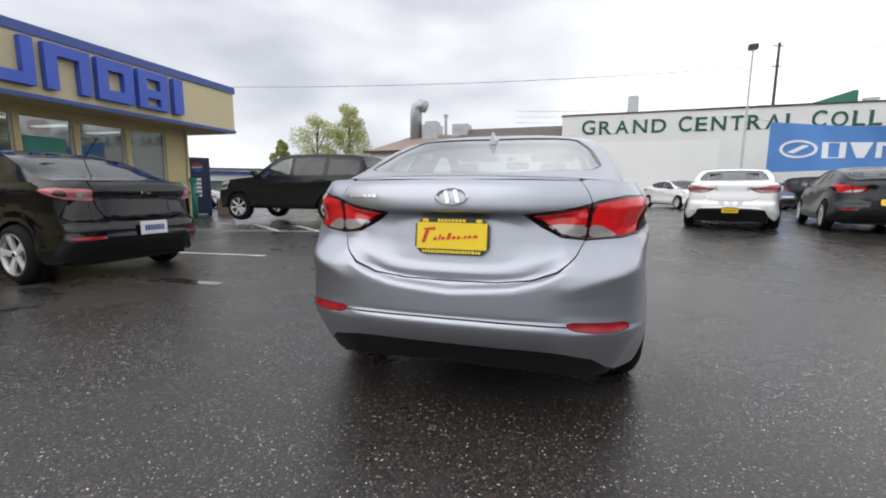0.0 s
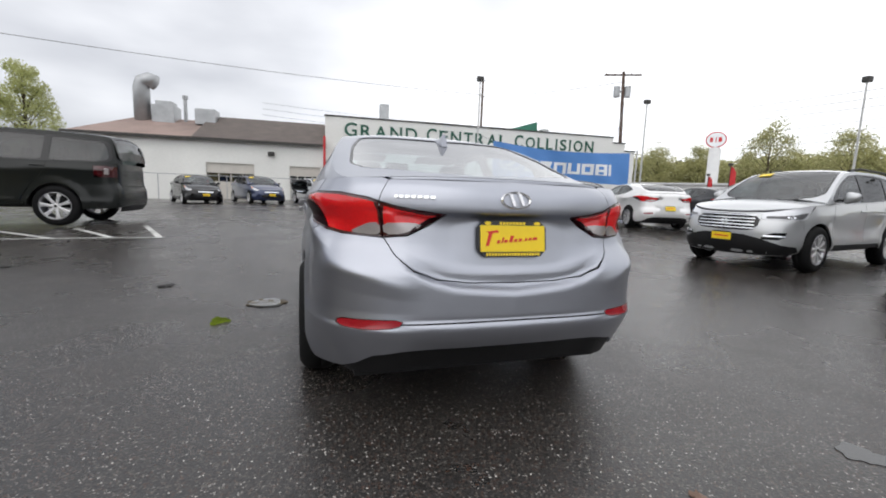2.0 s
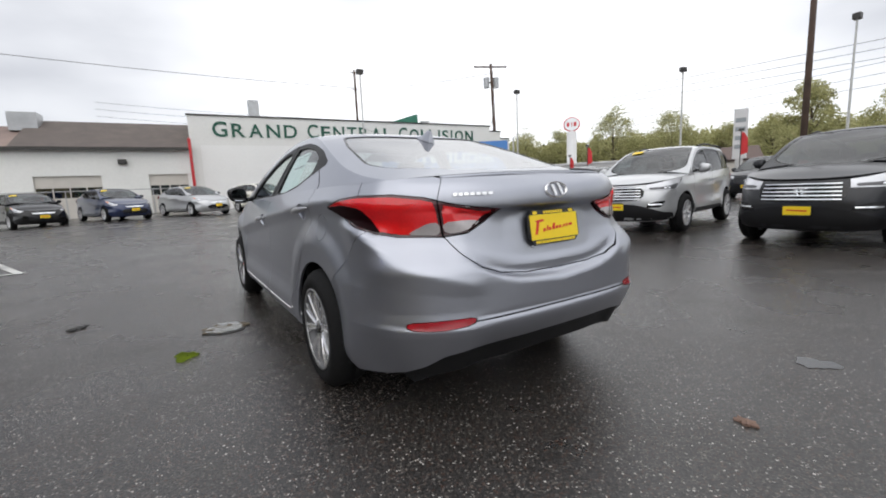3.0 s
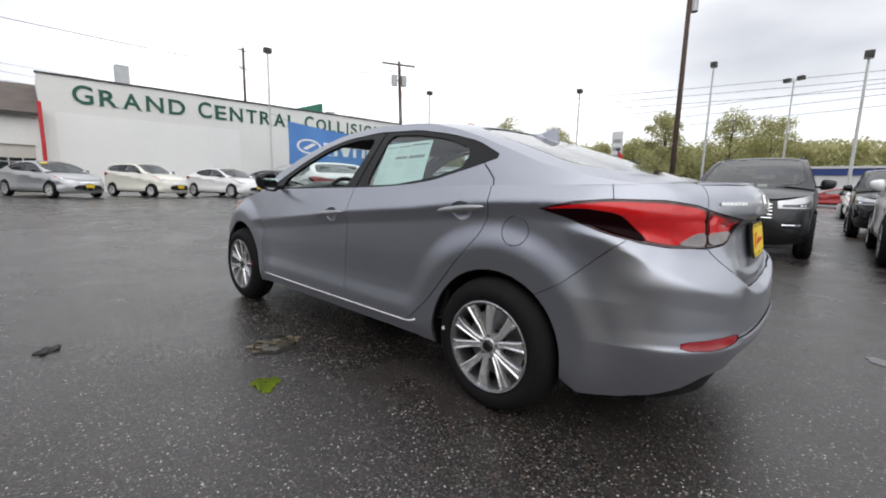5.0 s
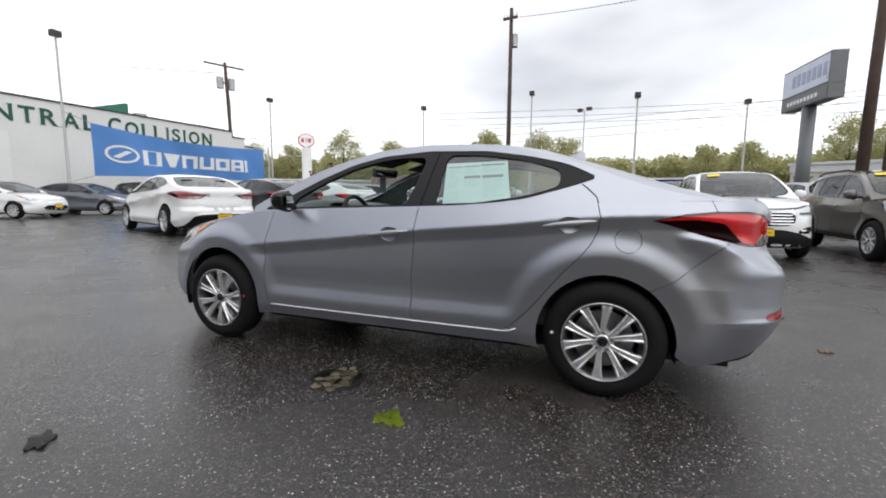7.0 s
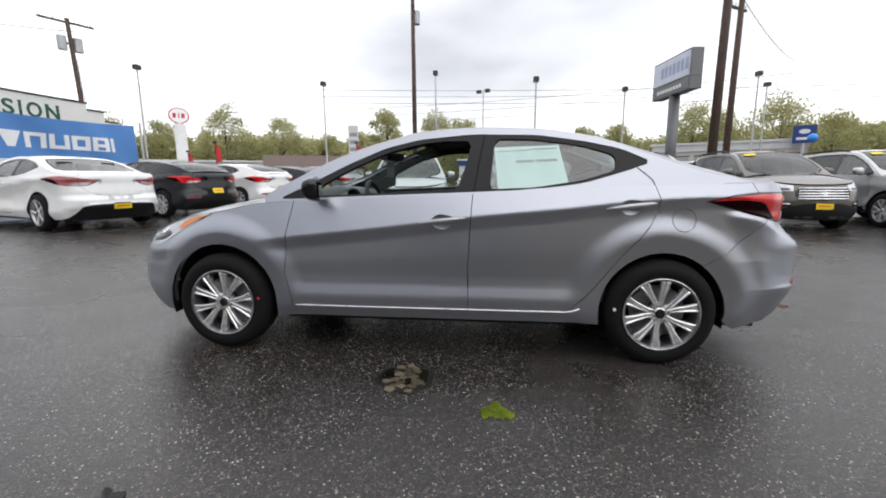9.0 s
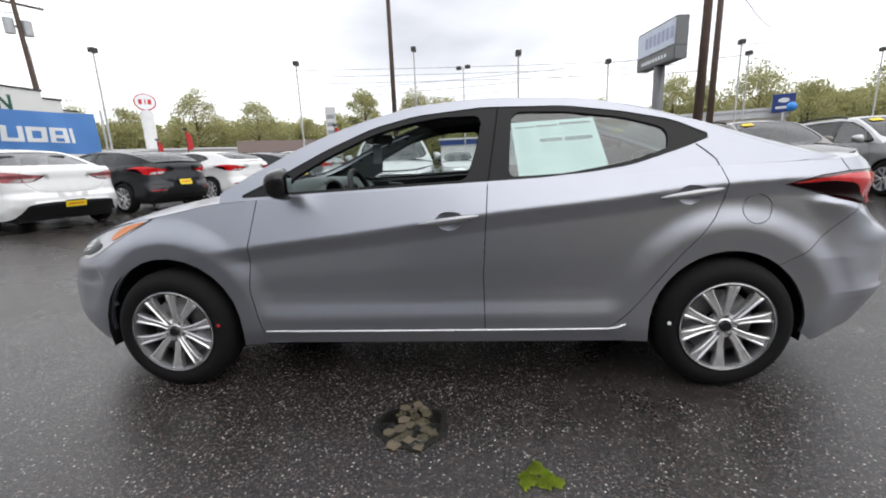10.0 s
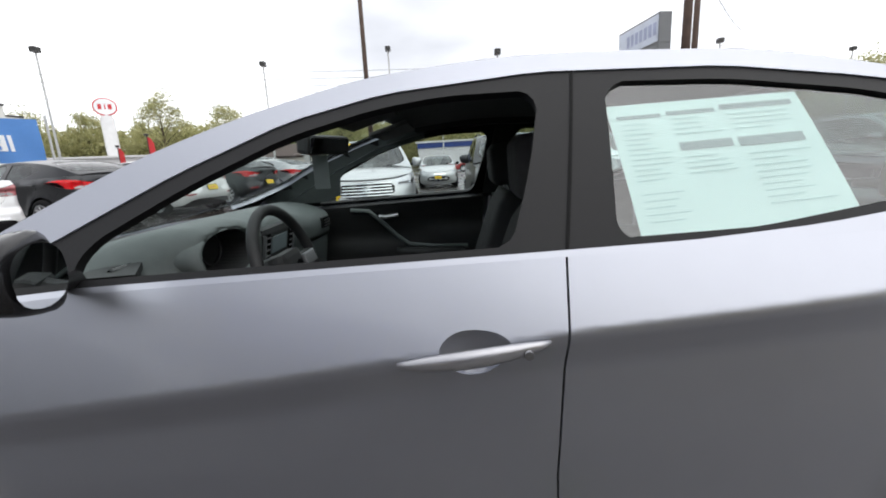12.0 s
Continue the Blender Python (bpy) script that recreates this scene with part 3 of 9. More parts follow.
gable(bm, -8.8, 0.05, -0.35, 9.5, 4.32, 6.45)
part("roof", bm, "roof_shingle", low, "dark grey-brown shingle roof")
bm = bmesh.new()
gable(bm, -16.4, -8.82, -0.35, 9.5, 4.22, 6.05, 2.6)
part("roof", bm, "roof_red", low, "faded reddish roof")
part("fascia_board", new_box(-16.4, 0.0, -0.42, -0.36, 4.12, 4.3), "dark_metal", low)
for x0, x1 in ((-8.05, -4.9), (-2.5, -0.35)):
    d = part("garage_door", new_box(x0, x1, 0.12, 0.18, 1.95, 2.65), "door_panel", low, "pale sectional garage door")
    part("door_panes", new_box(x0, x1, 0.13, 0.17, 1.35, 1.95), "shop_glass", low)
    part("door_panel", new_box(x0, x1, 0.12, 0.18, 0.0, 1.35), "door_panel", low)
    for k in range(5):
        xx = x0 + (x1 - x0) * k / 4
        part("door_mullion", new_box(xx - 0.03, xx + 0.03, 0.09, 0.13, 1.35, 2.65), "door_panel", low)
part("wall_lamp", new_box(-3.95, -3.5, -0.3, 0.0, 3.3, 3.6, 0.05), "dark_metal", low, "dark wall lamp")
# dark sheet behind the door panes, the shed's inner shade put into its colour
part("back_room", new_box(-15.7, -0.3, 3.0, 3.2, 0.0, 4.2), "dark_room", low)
bm = bmesh.new()
tube(bm, [(-0.02, -0.55, 0.0), (-0.02, -0.55, 4.9)], 0.09, 8)
part("downpipe", bm, "red_sign", low, "red painted pipe")
bm = bmesh.new()
tube(bm, [(-13.3, 4, 5.4), (-13.3, 4, 8.1), (-13.2, 4, 8.5), (-12.8, 4, 8.7), (-12.35, 4, 8.5)], 0.55, 12)
part("duct", bm, "galv", low, "bent galvanised exhaust duct", True)
bm = new_box(-12.5, -11.0, 3.4, 5.0, 5.4, 6.9, 0.03)
box(bm, -12.3, -11.2, 3.6, 4.8, 6.9, 7.2, 0.03)
part("roof_fan", bm, "galv", low)
bm = bmesh.new()
tube(bm, [(-10.4, 4, 5.4), (-10.4, 4, 7.6)], 0.13, 8)
tube(bm, [(-10.4, 4, 7.5), (-10.4, 4, 7.75)], 0.2, 8)
part("flue", bm, "galv", low)
part("roof_unit", new_box(-9.5, -8.1, 3.0, 4.4, 5.6, 6.75, 0.03), "galv", low)

# a rail fence before the shed
rail_f = thing("rail_fence", "thin grey rail fence before the shed", "fence")
rail_f.matrix_basis = WALL @ pose(0, -1.4, 0)
for k in range(9):
    bm = bmesh.new()
    tube(bm, [(-17 + 2.1 * k, 0, 0), (-17 + 2.1 * k, 0, 1.75)], 0.03, 6)
    part("post", bm, "galv", rail_f)
bm = bmesh.new()
tube(bm, [(-17, 0, 1.72), (-0.2, 0, 1.72)], 0.025, 6)
part("rail", bm, "galv", rail_f)

# ---------------------------------------------------------------- the dealer's office
office = thing("office_building", "tan flat-roofed sales office with a blue-edged fascia and large windows", "building")
FX, WX, CY = -11.1, -12.3, 10.65
part("fascia", new_box(FX - 7.0, FX, -14, CY, 3.06, 4.46), "cream_fascia", office)
for z0, z1, o in ((4.38, 4.60, 0.05), (3.00, 3.10, 0.03)):
    part("trim_band", new_box(FX - 7.05, FX + o, -14, CY + o, z0, z1), "blue_trim", office, "blue metal edge band")
part("soffit", new_box(FX - 7.0, FX - 0.03, -14, CY - 0.03, 2.985, 2.999), "cream_wall", office)
part("roof", new_box(FX - 6.9, FX - 0.1, -13.9, CY - 0.1, 4.48, 4.55), "roof_shingle", office)
wins = [(-6.0, -4.2), (-4.0, -2.2), (-2.0, -0.2), (0.0, 1.9), (2.1, 3.4), (3.55, 4.75), (4.88, 6.08), (6.22, 7.5), (7.64, 8.85)]
bm = bmesh.new()
ys = [-14] + [v for w in wins for v in w] + [9.7]
for a, b in zip(ys[0::2], ys[1::2]):
    box(bm, WX - 0.2, WX, a, b, 0, 2.99)
for a, b in wins:
    box(bm, WX - 0.2, WX, a, b, 0, 0.75)
    box(bm, WX - 0.2, WX, a, b, 2.78, 2.99)
box(bm, WX - 5.6, WX - 0.2, 9.5, 9.7, 0, 2.99)
part("wall", bm, "cream_wall", office)
for a, b in wins:
    w = part("window_frame", new_box(WX - 0.13, WX - 0.07, a, a + 0.05, 0.75, 2.78), "lamp_pole", office)
    part("window_frame", new_box(WX - 0.13, WX - 0.07, b - 0.05, b, 0.75, 2.78), "lamp_pole", office)
    p = part("pane", new_box(WX - 0.105, WX - 0.095, a + 0.05, b - 0.05, 0.75, 2.78), "shop_glass", office)
    p.visible_shadow = False
# rear wall and floor coloured dark in place of the office's indoor shade
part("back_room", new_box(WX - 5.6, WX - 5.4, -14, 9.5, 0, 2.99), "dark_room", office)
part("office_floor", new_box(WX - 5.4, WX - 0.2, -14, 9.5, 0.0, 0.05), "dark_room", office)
part("office_ceiling", new_box(WX - 5.4, WX - 0.2, -14, 9.5, 2.80, 2.98), "headliner", office)
for k in range(4):
    y = 3.4 + 1.5 * k
    part("ceiling_lamp", new_box(WX - 2.2, WX - 0.9, y, y + 0.25, 2.76, 2.795), material("lit_tube", (1.0, 0.95, 0.85), emit=2.0) if k == 0 else bpy.data.materials["lit_tube"], office, "lit strip lamp")
bm = bmesh.new()
tube(bm, [(WX + 0.05, 9.62, 0), (WX + 0.05, 9.62, 3.0)], 0.045, 8)
part("downpipe", bm, "cream_fascia", office)
bm = new_box(WX - 0.09, WX - 0.07, 4.95, 5.9, 1.75, 2.3, 0.005)
part("window_sign", bm, "teal", office, "teal neon sign behind the glass")
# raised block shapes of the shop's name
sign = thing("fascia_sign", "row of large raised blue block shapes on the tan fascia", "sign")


def ring_plate(bm, outer, holes, depth, fn):
    """A raised plate with holes, in (a, b), facing along c."""
    loops = [outer] + list(holes)
    vs, es = [], []
    for lp in loops:
        o = len(vs)
        vs += lp
        es += [(o + i, o + (i + 1) % len(lp)) for i in range(len(lp))]
    from mathutils.geometry import delaunay_2d_cdt as cdt
    V, _, F, *_r = cdt([Vector(v) for v in vs], es, [], 0, 1e-6)

    def inn(p, poly):
        r, j = False, len(poly) - 1
        for i in range(len(poly)):
            a, b = poly[i], poly[j]
            if (a[1] > p[1]) != (b[1] > p[1]) and p[0] < (b[0] - a[0]) * (p[1] - a[1]) / (b[1] - a[1]) + a[0]:
                r = not r
            j = i
        return r
    top = [bm.verts.new(fn(v.x, v.y, depth)) for v in V]
    fs = []
    for f in F:
        c = sum((V[i] for i in f), Vector((0, 0))) / len(f)
        if inn(c, outer) and not any(inn(c, h) for h in holes):
            fs.append(bm.faces.new([top[i] for i in f]))
    for lp in loops:
        n = len(lp)
        a = [bm.verts.new(fn(x, y, depth)) for x, y in lp]
        b = [bm.verts.new(fn(x, y, 0)) for x, y in lp]
        for i in range(n):
            fs.append(bm.faces.new((b[i], b[(i + 1) % n], a[(i + 1) % n], a[i])))
    bmesh.ops.remove_doubles(bm, verts=bm.verts, dist=1e-5)
    bmesh.ops.recalc_face_normals(bm, faces=bm.faces)
    return bm


def rect(x0, x1, y0, y1):
    return [(x0, y0), (x1, y0), (x1, y1), (x0, y1)]


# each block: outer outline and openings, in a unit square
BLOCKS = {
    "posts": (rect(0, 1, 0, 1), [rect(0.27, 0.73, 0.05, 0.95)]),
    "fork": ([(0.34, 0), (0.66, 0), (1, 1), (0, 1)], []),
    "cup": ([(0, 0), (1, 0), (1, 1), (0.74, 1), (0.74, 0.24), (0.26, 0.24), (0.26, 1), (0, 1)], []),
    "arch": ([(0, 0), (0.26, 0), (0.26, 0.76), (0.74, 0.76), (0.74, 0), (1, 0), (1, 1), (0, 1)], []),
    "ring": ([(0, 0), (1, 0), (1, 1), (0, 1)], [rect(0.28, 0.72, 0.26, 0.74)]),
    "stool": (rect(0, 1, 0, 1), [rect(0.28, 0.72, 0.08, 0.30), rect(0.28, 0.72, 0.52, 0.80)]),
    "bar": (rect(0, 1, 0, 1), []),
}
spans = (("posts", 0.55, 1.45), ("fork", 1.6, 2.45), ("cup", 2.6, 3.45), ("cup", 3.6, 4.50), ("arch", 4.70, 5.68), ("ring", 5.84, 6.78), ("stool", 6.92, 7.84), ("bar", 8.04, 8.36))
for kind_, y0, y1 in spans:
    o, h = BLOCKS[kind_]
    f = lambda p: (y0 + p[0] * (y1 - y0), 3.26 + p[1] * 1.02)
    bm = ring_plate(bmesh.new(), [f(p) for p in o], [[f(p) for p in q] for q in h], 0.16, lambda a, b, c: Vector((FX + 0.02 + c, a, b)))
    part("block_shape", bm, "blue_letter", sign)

# vending machine, standpipe and carton beside the office
vend = thing("vending_machine", "tall navy drinks vending machine with a round emblem", "vending machine", (-12.95, 10.68, 0), -43)
bm = new_box(-0.42, 0.42, -0.41, 0.41, 0.08, 2.16, 0.03)
part("cabinet", bm, "soda_blue", vend)
for sx in (-0.3, 0.3):
    for sy in (-0.33, 0.33):
        part("foot", new_box(sx - 0.05, sx + 0.05, sy - 0.05, sy + 0.05, 0.0, 0.08), "trim", vend)
for (x, y, nrm) in ((0.424, 0.0, "x"),):
    def put_v(a, b, c, x=x, y=y, nrm=nrm):
        return Vector((x + c, a, b)) if nrm == "x" else Vector((a, y - c, b))
    for mt, a0, a1 in (("red_sign", 10, 170), ("blue_letter", 190, 350)):
        bm = bmesh.new()
        flat_poly(bm, [(0.17 * math.cos(radians(t)), 1.80 + 0.17 * math.sin(radians(t))) for t in np.linspace(a0, a1, 14)], 0.004, put_v)
        part("emblem", bm, mt, vend)
    bm = bmesh.new()
    flat_poly(bm, [(-0.17, 1.775), (0.17, 1.795), (0.17, 1.825), (-0.17, 1.805)], 0.005, put_v)
    part("emblem_band", bm, "banner_white", vend)
    for k in range(5):
        bm = bmesh.new()
        flat_poly(bm, rect(-0.08, 0.10, 0.72 + 0.145 * k, 0.82 + 0.145 * k), 0.004, put_v)
        part("writing_bar", bm, "banner_white", vend)
part("service_panel", new_box(0.42, 0.43, -0.37, -0.27, 0.7, 1.5), "gloss_black", vend)
post = thing("standpipe", "teal painted standpipe against the office wall", "pipe", (-11.9, 9.45, 0))
bm = bmesh.new()
tube(bm, [(0, 0, 0), (0, 0, 1.25)], 0.09, 10)
part("pipe", bm, "teal", post, "", True)
bm = bmesh.new()
tube(bm, [(0, 0, 1.25), (0, 0, 1.38)], 0.12, 10)
part("cap", bm, "teal", post)
bm = bmesh.new()
tube(bm, [(0, 0, 0.8), (0.22, 0, 0.8)], 0.05, 8)
part("outlet", bm, "teal", post)
carton = thing("cardboard_box", "brown cardboard box with closed flaps on the asphalt", "box", (-12.15, 11.12, 0), -43)
part("body", new_box(-0.24, 0.24, -0.27, 0.27, 0, 0.62, 0.008), "crate", carton)
for sy in (-1, 1):
    part("flap", new_box(-0.24, 0.24, sy * 0.137 - 0.133, sy * 0.137 + 0.133, 0.621, 0.627), "crate", carton)

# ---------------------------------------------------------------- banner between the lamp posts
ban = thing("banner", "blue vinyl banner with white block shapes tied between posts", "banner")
BA, BB = Vector((10.9, 24.14, 0)), Vector((20.2, 22.0, 0))


def ban_at(f, g, c=0.0):
    """f along the banner, g from bottom (0) to top (1), c out towards the lot."""
    lo = 2.07 + 0.10 * math.sin(math.pi * f)
    hi = 4.68 - 0.40 * f - 0.28 * math.sin(math.pi * f)
    p = BA.lerp(BB, f)
    w = 0.10 * math.sin(9 * f + 2 * g) * (0.3 + 0.7 * math.sin(math.pi * f)) + 0.03 * math.sin(31 * f + 5 * g)
    n = Vector((-0.224, -0.975, 0))
    return p + n * (w + c) + Vector((0, 0, lo + (hi - lo) * g))


bm = bmesh.new()
grid = [[bm.verts.new(ban_at(i / 60, j / 12)) for j in range(13)] for i in range(61)]
for i in range(60):
    for j in range(12):
        bm.faces.new((grid[i][j], grid[i + 1][j], grid[i + 1][j + 1], grid[i][j + 1]))
bmesh.ops.recalc_face_normals(bm, faces=bm.faces)
part("cloth", bm, "banner_blue", ban, "", True)


def on_banner(outer, holes, name, mat):
    def dn(lp):
        out = []
        for a, b in zip(lp, lp[1:] + lp[:1]):
            n = max(1, int(math.hypot((b[0] - a[0]) * 60, (b[1] - a[1]) * 10) // 1))
            out += [(a[0] + (b[0] - a[0]) * k / n, a[1] + (b[1] - a[1]) * k / n) for k in range(n)]
        return out
    bm = ring_plate(bmesh.new(), dn(outer), [dn(h) for h in holes], 0.012, lambda a, b, c: ban_at(a, b, 0.012 + c))
    part(name, bm, mat, ban)


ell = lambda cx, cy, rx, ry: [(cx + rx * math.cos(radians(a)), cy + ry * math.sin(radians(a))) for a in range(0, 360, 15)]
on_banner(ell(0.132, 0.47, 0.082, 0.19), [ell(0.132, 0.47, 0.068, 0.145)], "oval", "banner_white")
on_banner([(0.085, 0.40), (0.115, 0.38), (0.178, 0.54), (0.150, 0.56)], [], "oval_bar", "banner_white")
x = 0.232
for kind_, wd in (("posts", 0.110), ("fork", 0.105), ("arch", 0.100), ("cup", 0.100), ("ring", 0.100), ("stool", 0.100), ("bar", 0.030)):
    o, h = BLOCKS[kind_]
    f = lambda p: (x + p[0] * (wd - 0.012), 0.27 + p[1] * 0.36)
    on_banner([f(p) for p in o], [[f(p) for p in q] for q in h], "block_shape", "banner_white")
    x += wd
for f, g, q in ((0, 1, (9.7, 24.0, 5.0)), (0, 0, (9.7, 24.0, 1.7)), (1, 1, (21.3, 22.6, 4.3)), (1, 0, (21.3, 22.6, 1.8))):
    bm = bmesh.new()
    tube(bm, [ban_at(f, g), q], 0.012, 5)
    part("cord", bm, "wire", ban)
bp = thing("banner_post", "short pale post that holds the banner's end", "post", (21.3, 22.6, 0))
bm = bmesh.new()
tube(bm, [(0, 0, 0), (0, 0, 4.6)], 0.06, 8)
part("post", bm, "lamp_pole", bp)

# ---------------------------------------------------------------- lamp posts, poles and wires


def lamp_post(x, y, h, heads=1, turn=0.0, dark=False):
    t = thing("lamp_post", "slim pale lot lamp post with %s floodlight" % ("a dark box" if heads == 1 else "two dark box"), "lamp post", (x, y, 0), turn, "lot lamp posts")
    mt = "dark_metal" if dark else "lamp_pole"
    bm = bmesh.new()
    tube(bm, [(0, 0, 0), (0, 0, h - 0.15)], 0.075, 8, 0.045)
    part("pole", bm, mt, t)
    part("base", new_box(-0.25, 0.25, -0.25, 0.25, 0, 0.6, 0.03), "far_white", t)
    for k in range(heads):
        o = 0 if heads == 1 else (-0.45, 0.45)[k]
        bm = new_box(o - 0.2, o + 0.2, -0.16, 0.16, h - 0.22, h + 0.06, 0.03)
        hd = part("floodlight", bm, "dark_metal", t)
        part("lens", new_box(o - 0.16, o + 0.16, -0.12, 0.12, h - 0.235, h - 0.222), "clear_lens", hd)
    if heads > 1:
        bm = bmesh.new()
        tube(bm, [(-0.45, 0, h - 0.2), (0.45, 0, h - 0.2)], 0.03, 6)
        part("arm", bm, mt, t)
    return t


for q in ((9.7, 24.0, 8.55, 1, 0), (22.33, 23.23, 8.2, 1, 0), (27.8, 5.04, 8.5, 1, 0), (36.7, 1.88, 8.9, 2, 60), (23.1, -1.5, 6.85, 1, 0), (27.2, 13.06, 7.9, 1, 0), (27.6, -7.8, 7.0, 1, 0), (27.5, -16.0, 7.7, 1, 0), (31.6, -18.9, 7.8, 1, 20), (34, -30, 8.0, 1, 0)):
    lamp_post(*q)


def wood_pole(x, y, h, lean=0.0, arms=((0, 1.2),), cans=0, turn=0.0, r=0.16, label="weathered wooden utility pole"):
    t = thing("utility_pole", label, "utility pole", (x, y, 0), turn, "utility poles")
    bm = bmesh.new()
    tube(bm, [(0, 0, -0.2), (lean * 0.5, 0, h / 2), (lean, 0, h)], r, 10, r * 0.7)
    part("pole", bm, "wood_pole", t, "", True)
    for dz_, w in arms:
        part("crossarm", new_box(lean - w, lean + w, 0.1, 0.24, h - 0.35 - dz_, h - 0.2 - dz_, 0.01), "wood_pole", t)
        for k in (-0.9, -0.45, 0.45, 0.9):
            bm = bmesh.new()
            tube(bm, [(lean + k * w, 0.17, h - 0.2 - dz_), (lean + k * w, 0.17, h + 0.02 - dz_)], 0.04, 6)
            part("insulator", bm, "far_white", t)
    for k in range(cans):
        bm = bmesh.new()
        s = (-1, 1)[k % 2]
        tube(bm, [(lean + s * 0.55, 0.0, h - 2.6), (lean + s * 0.55, 0.0, h - 1.5)], 0.33, 12)
        part("transformer", bm, "galv", t, "grey can transformer")
        part("bracket", new_box(min(lean, lean + s * 0.3), max(lean, lean + s * 0.3), -0.05, 0.05, h - 2.1, h - 1.95), "dark_metal", t)
    return t


wood_pole(31.5, 36.5, 14.6, -0.5, ((0, 1.9),), 2, -25, 0.22, "wooden utility pole with a crossarm and two transformers")
wood_pole(40.7, 100.1, 30.3, 0, ((0.3, 1.1), (4.2, 1.1)), 0, 20, 0.35)
wood_pole(26.2, 6.3, 13.6, 0, ((0.4, 0.5),), 0, 80, 0.17)
wood_pole(22.9, -11.4, 15.5, 0.25, ((2.6, 0.9),), 0, -60, 0.26)
wood_pole(29.8, -15.6, 13.9, 0.2, ((0.2, 1.1), (1.2, 0.9)), 0, -55, 0.24)
t = thing("pole_transformer", "grey can transformer strapped to a utility pole", "transformer", (26.45, 6.1, 0))
bm = bmesh.new()
tube(bm, [(0, 0, 11.2), (0, 0, 12.0)], 0.22, 12)
part("can", bm, "galv", t)


def wire(a, b, sag, r=0.018):
    t = thing("overhead_wire", "thin dark overhead wire above the lot", "wire", group="overhead wires")
    a, b = Vector(a), Vector(b)
    bm = bmesh.new()
    tube(bm, [a.lerp(b, k / 24) - Vector((0, 0, 4 * sag * (k / 24) * (1 - k / 24))) for k in range(25)], r, 5)
    part("cable", bm, "wire", t)


wire((-87.4, 64.0, 21.1), (40.7, 100.1, 26.2), 1.7, 0.05)
wire((40.7, 100.1, 26.2), (31.3, 36.4, 13.6), 0.6, 0.03)
wire((24.9, 29.7, 6.6), (31.2, 36.4, 11.4), 0.9, 0.03)
for k in range(3):
    wire((75, 62, 11.6 + 1.2 * k), (60, -38, 12.0 + 1.2 * k), 1.4, 0.03)
    wire((75, 62, 11.6 + 1.2 * k), (-10, 95, 16.0 + 1.2 * k), 1.4, 0.03)
for z0, z1 in ((12.6, 10.0), (11.8, 9.5), (11.1, 8.8)):
    wire((45, 50, z0), (45, -37.4, z1), 0.7, 0.022)
wire((22.9, -11.4, 12.6), (26.2, 6.3, 13.0), 0.4, 0.02)
wire((29.8, -15.6, 13.2), (60, -38, 16), 0.6, 0.025)

# ---------------------------------------------------------------- signs
pylon = thing("pylon_sign", "tall white pylon with a red-rimmed oval sign on top", "sign", (61.0, 50.5, 0), -50)
bm = bmesh.new()
lathe(bm, [(0.85, 0.0), (0.85, 9.6), (0.5, 10.2)], 20, "z")
for v in bm.verts:
    v.co.y *= 0.45
part("column", bm, "far_white", pylon, "", True)
for r, d, mt, nm in ((1.45, 0.25, "red_sign", "rim"), (1.28, 0.29, "banner_white", "face")):
    bm = bmesh.new()
    flat_poly(bm, [(r * math.cos(a), 11.2 + 0.86 * r * math.sin(a)) for a in np.linspace(0, 2 * math.pi, 33)[:-1]], 2 * d, lambda a, b, c, d=d: Vector((a, c - d, b)))
    part(nm, bm, mt, pylon)
for k, w in ((-0.62, 0.42), (0.0, 0.14), (0.56, 0.46)):
    part("block_shape", new_box(k - w / 2, k + w / 2, -0.31, -0.292, 10.85, 11.55), "red_sign", pylon)

big = thing("roadside_sign", "large pale blue-white roadside sign on a steel post", "sign")
A_, B_ = Vector((24.05, -8.67, 0)), Vector((20.3, -9.12, 0))
dirn = (B_ - A_).normalized()
nrm_ = Vector((dirn.y, -dirn.x, 0))
fb = lambda a, b, c: A_ + dirn * a + nrm_ * c + Vector((0, 0, b))
Ls = (B_ - A_).length
for nm, z0, z1, mt in (("cabinet", 6.12, 7.46, "grey_metal"), ("lower_cabinet", 5.5, 6.1, "grey_metal")):
    bm = bmesh.new()
    flat_poly(bm, rect(0, Ls, z0, z1), 0.6, lambda a, b, c: fb(a, b, c - 0.3))
    cb = part(nm, bm, mt, big)
    for s in (-1, 1):
        bm = bmesh.new()
        flat_poly(bm, rect(0.08, Ls - 0.08, z0 + 0.08, z1 - 0.08), 0.02, lambda a, b, c, s=s: fb(a, b, s * (0.302 + c)))
        part("sign_face", bm, "sign_face" if nm == "cabinet" else "grey_metal", cb)
        for k in range(7 if nm == "cabinet" else 9):
            q = (0.9, 0.40, 0.26) if nm == "cabinet" else (0.6, 0.28, 0.18)
            x0 = q[0] + q[1] * k
            bm = bmesh.new()
            zc_ = (z0 + z1) / 2
            hh = 0.28 if nm == "cabinet" else 0.09
            flat_poly(bm, rect(x0, x0 + q[2], zc_ - hh, zc_ + hh), 0.012, lambda a, b, c, s=s: fb(a, b, s * (0.324 + c)))
            part("block_shape", bm, "sign_ink" if nm == "cabinet" else "banner_white", cb)
bm = bmesh.new()
tube(bm, [fb(Ls * 0.5, 0, 0), fb(Ls * 0.5, 5.5, 0)], 0.28, 12)
part("post", bm, "grey_metal", big, "", True)

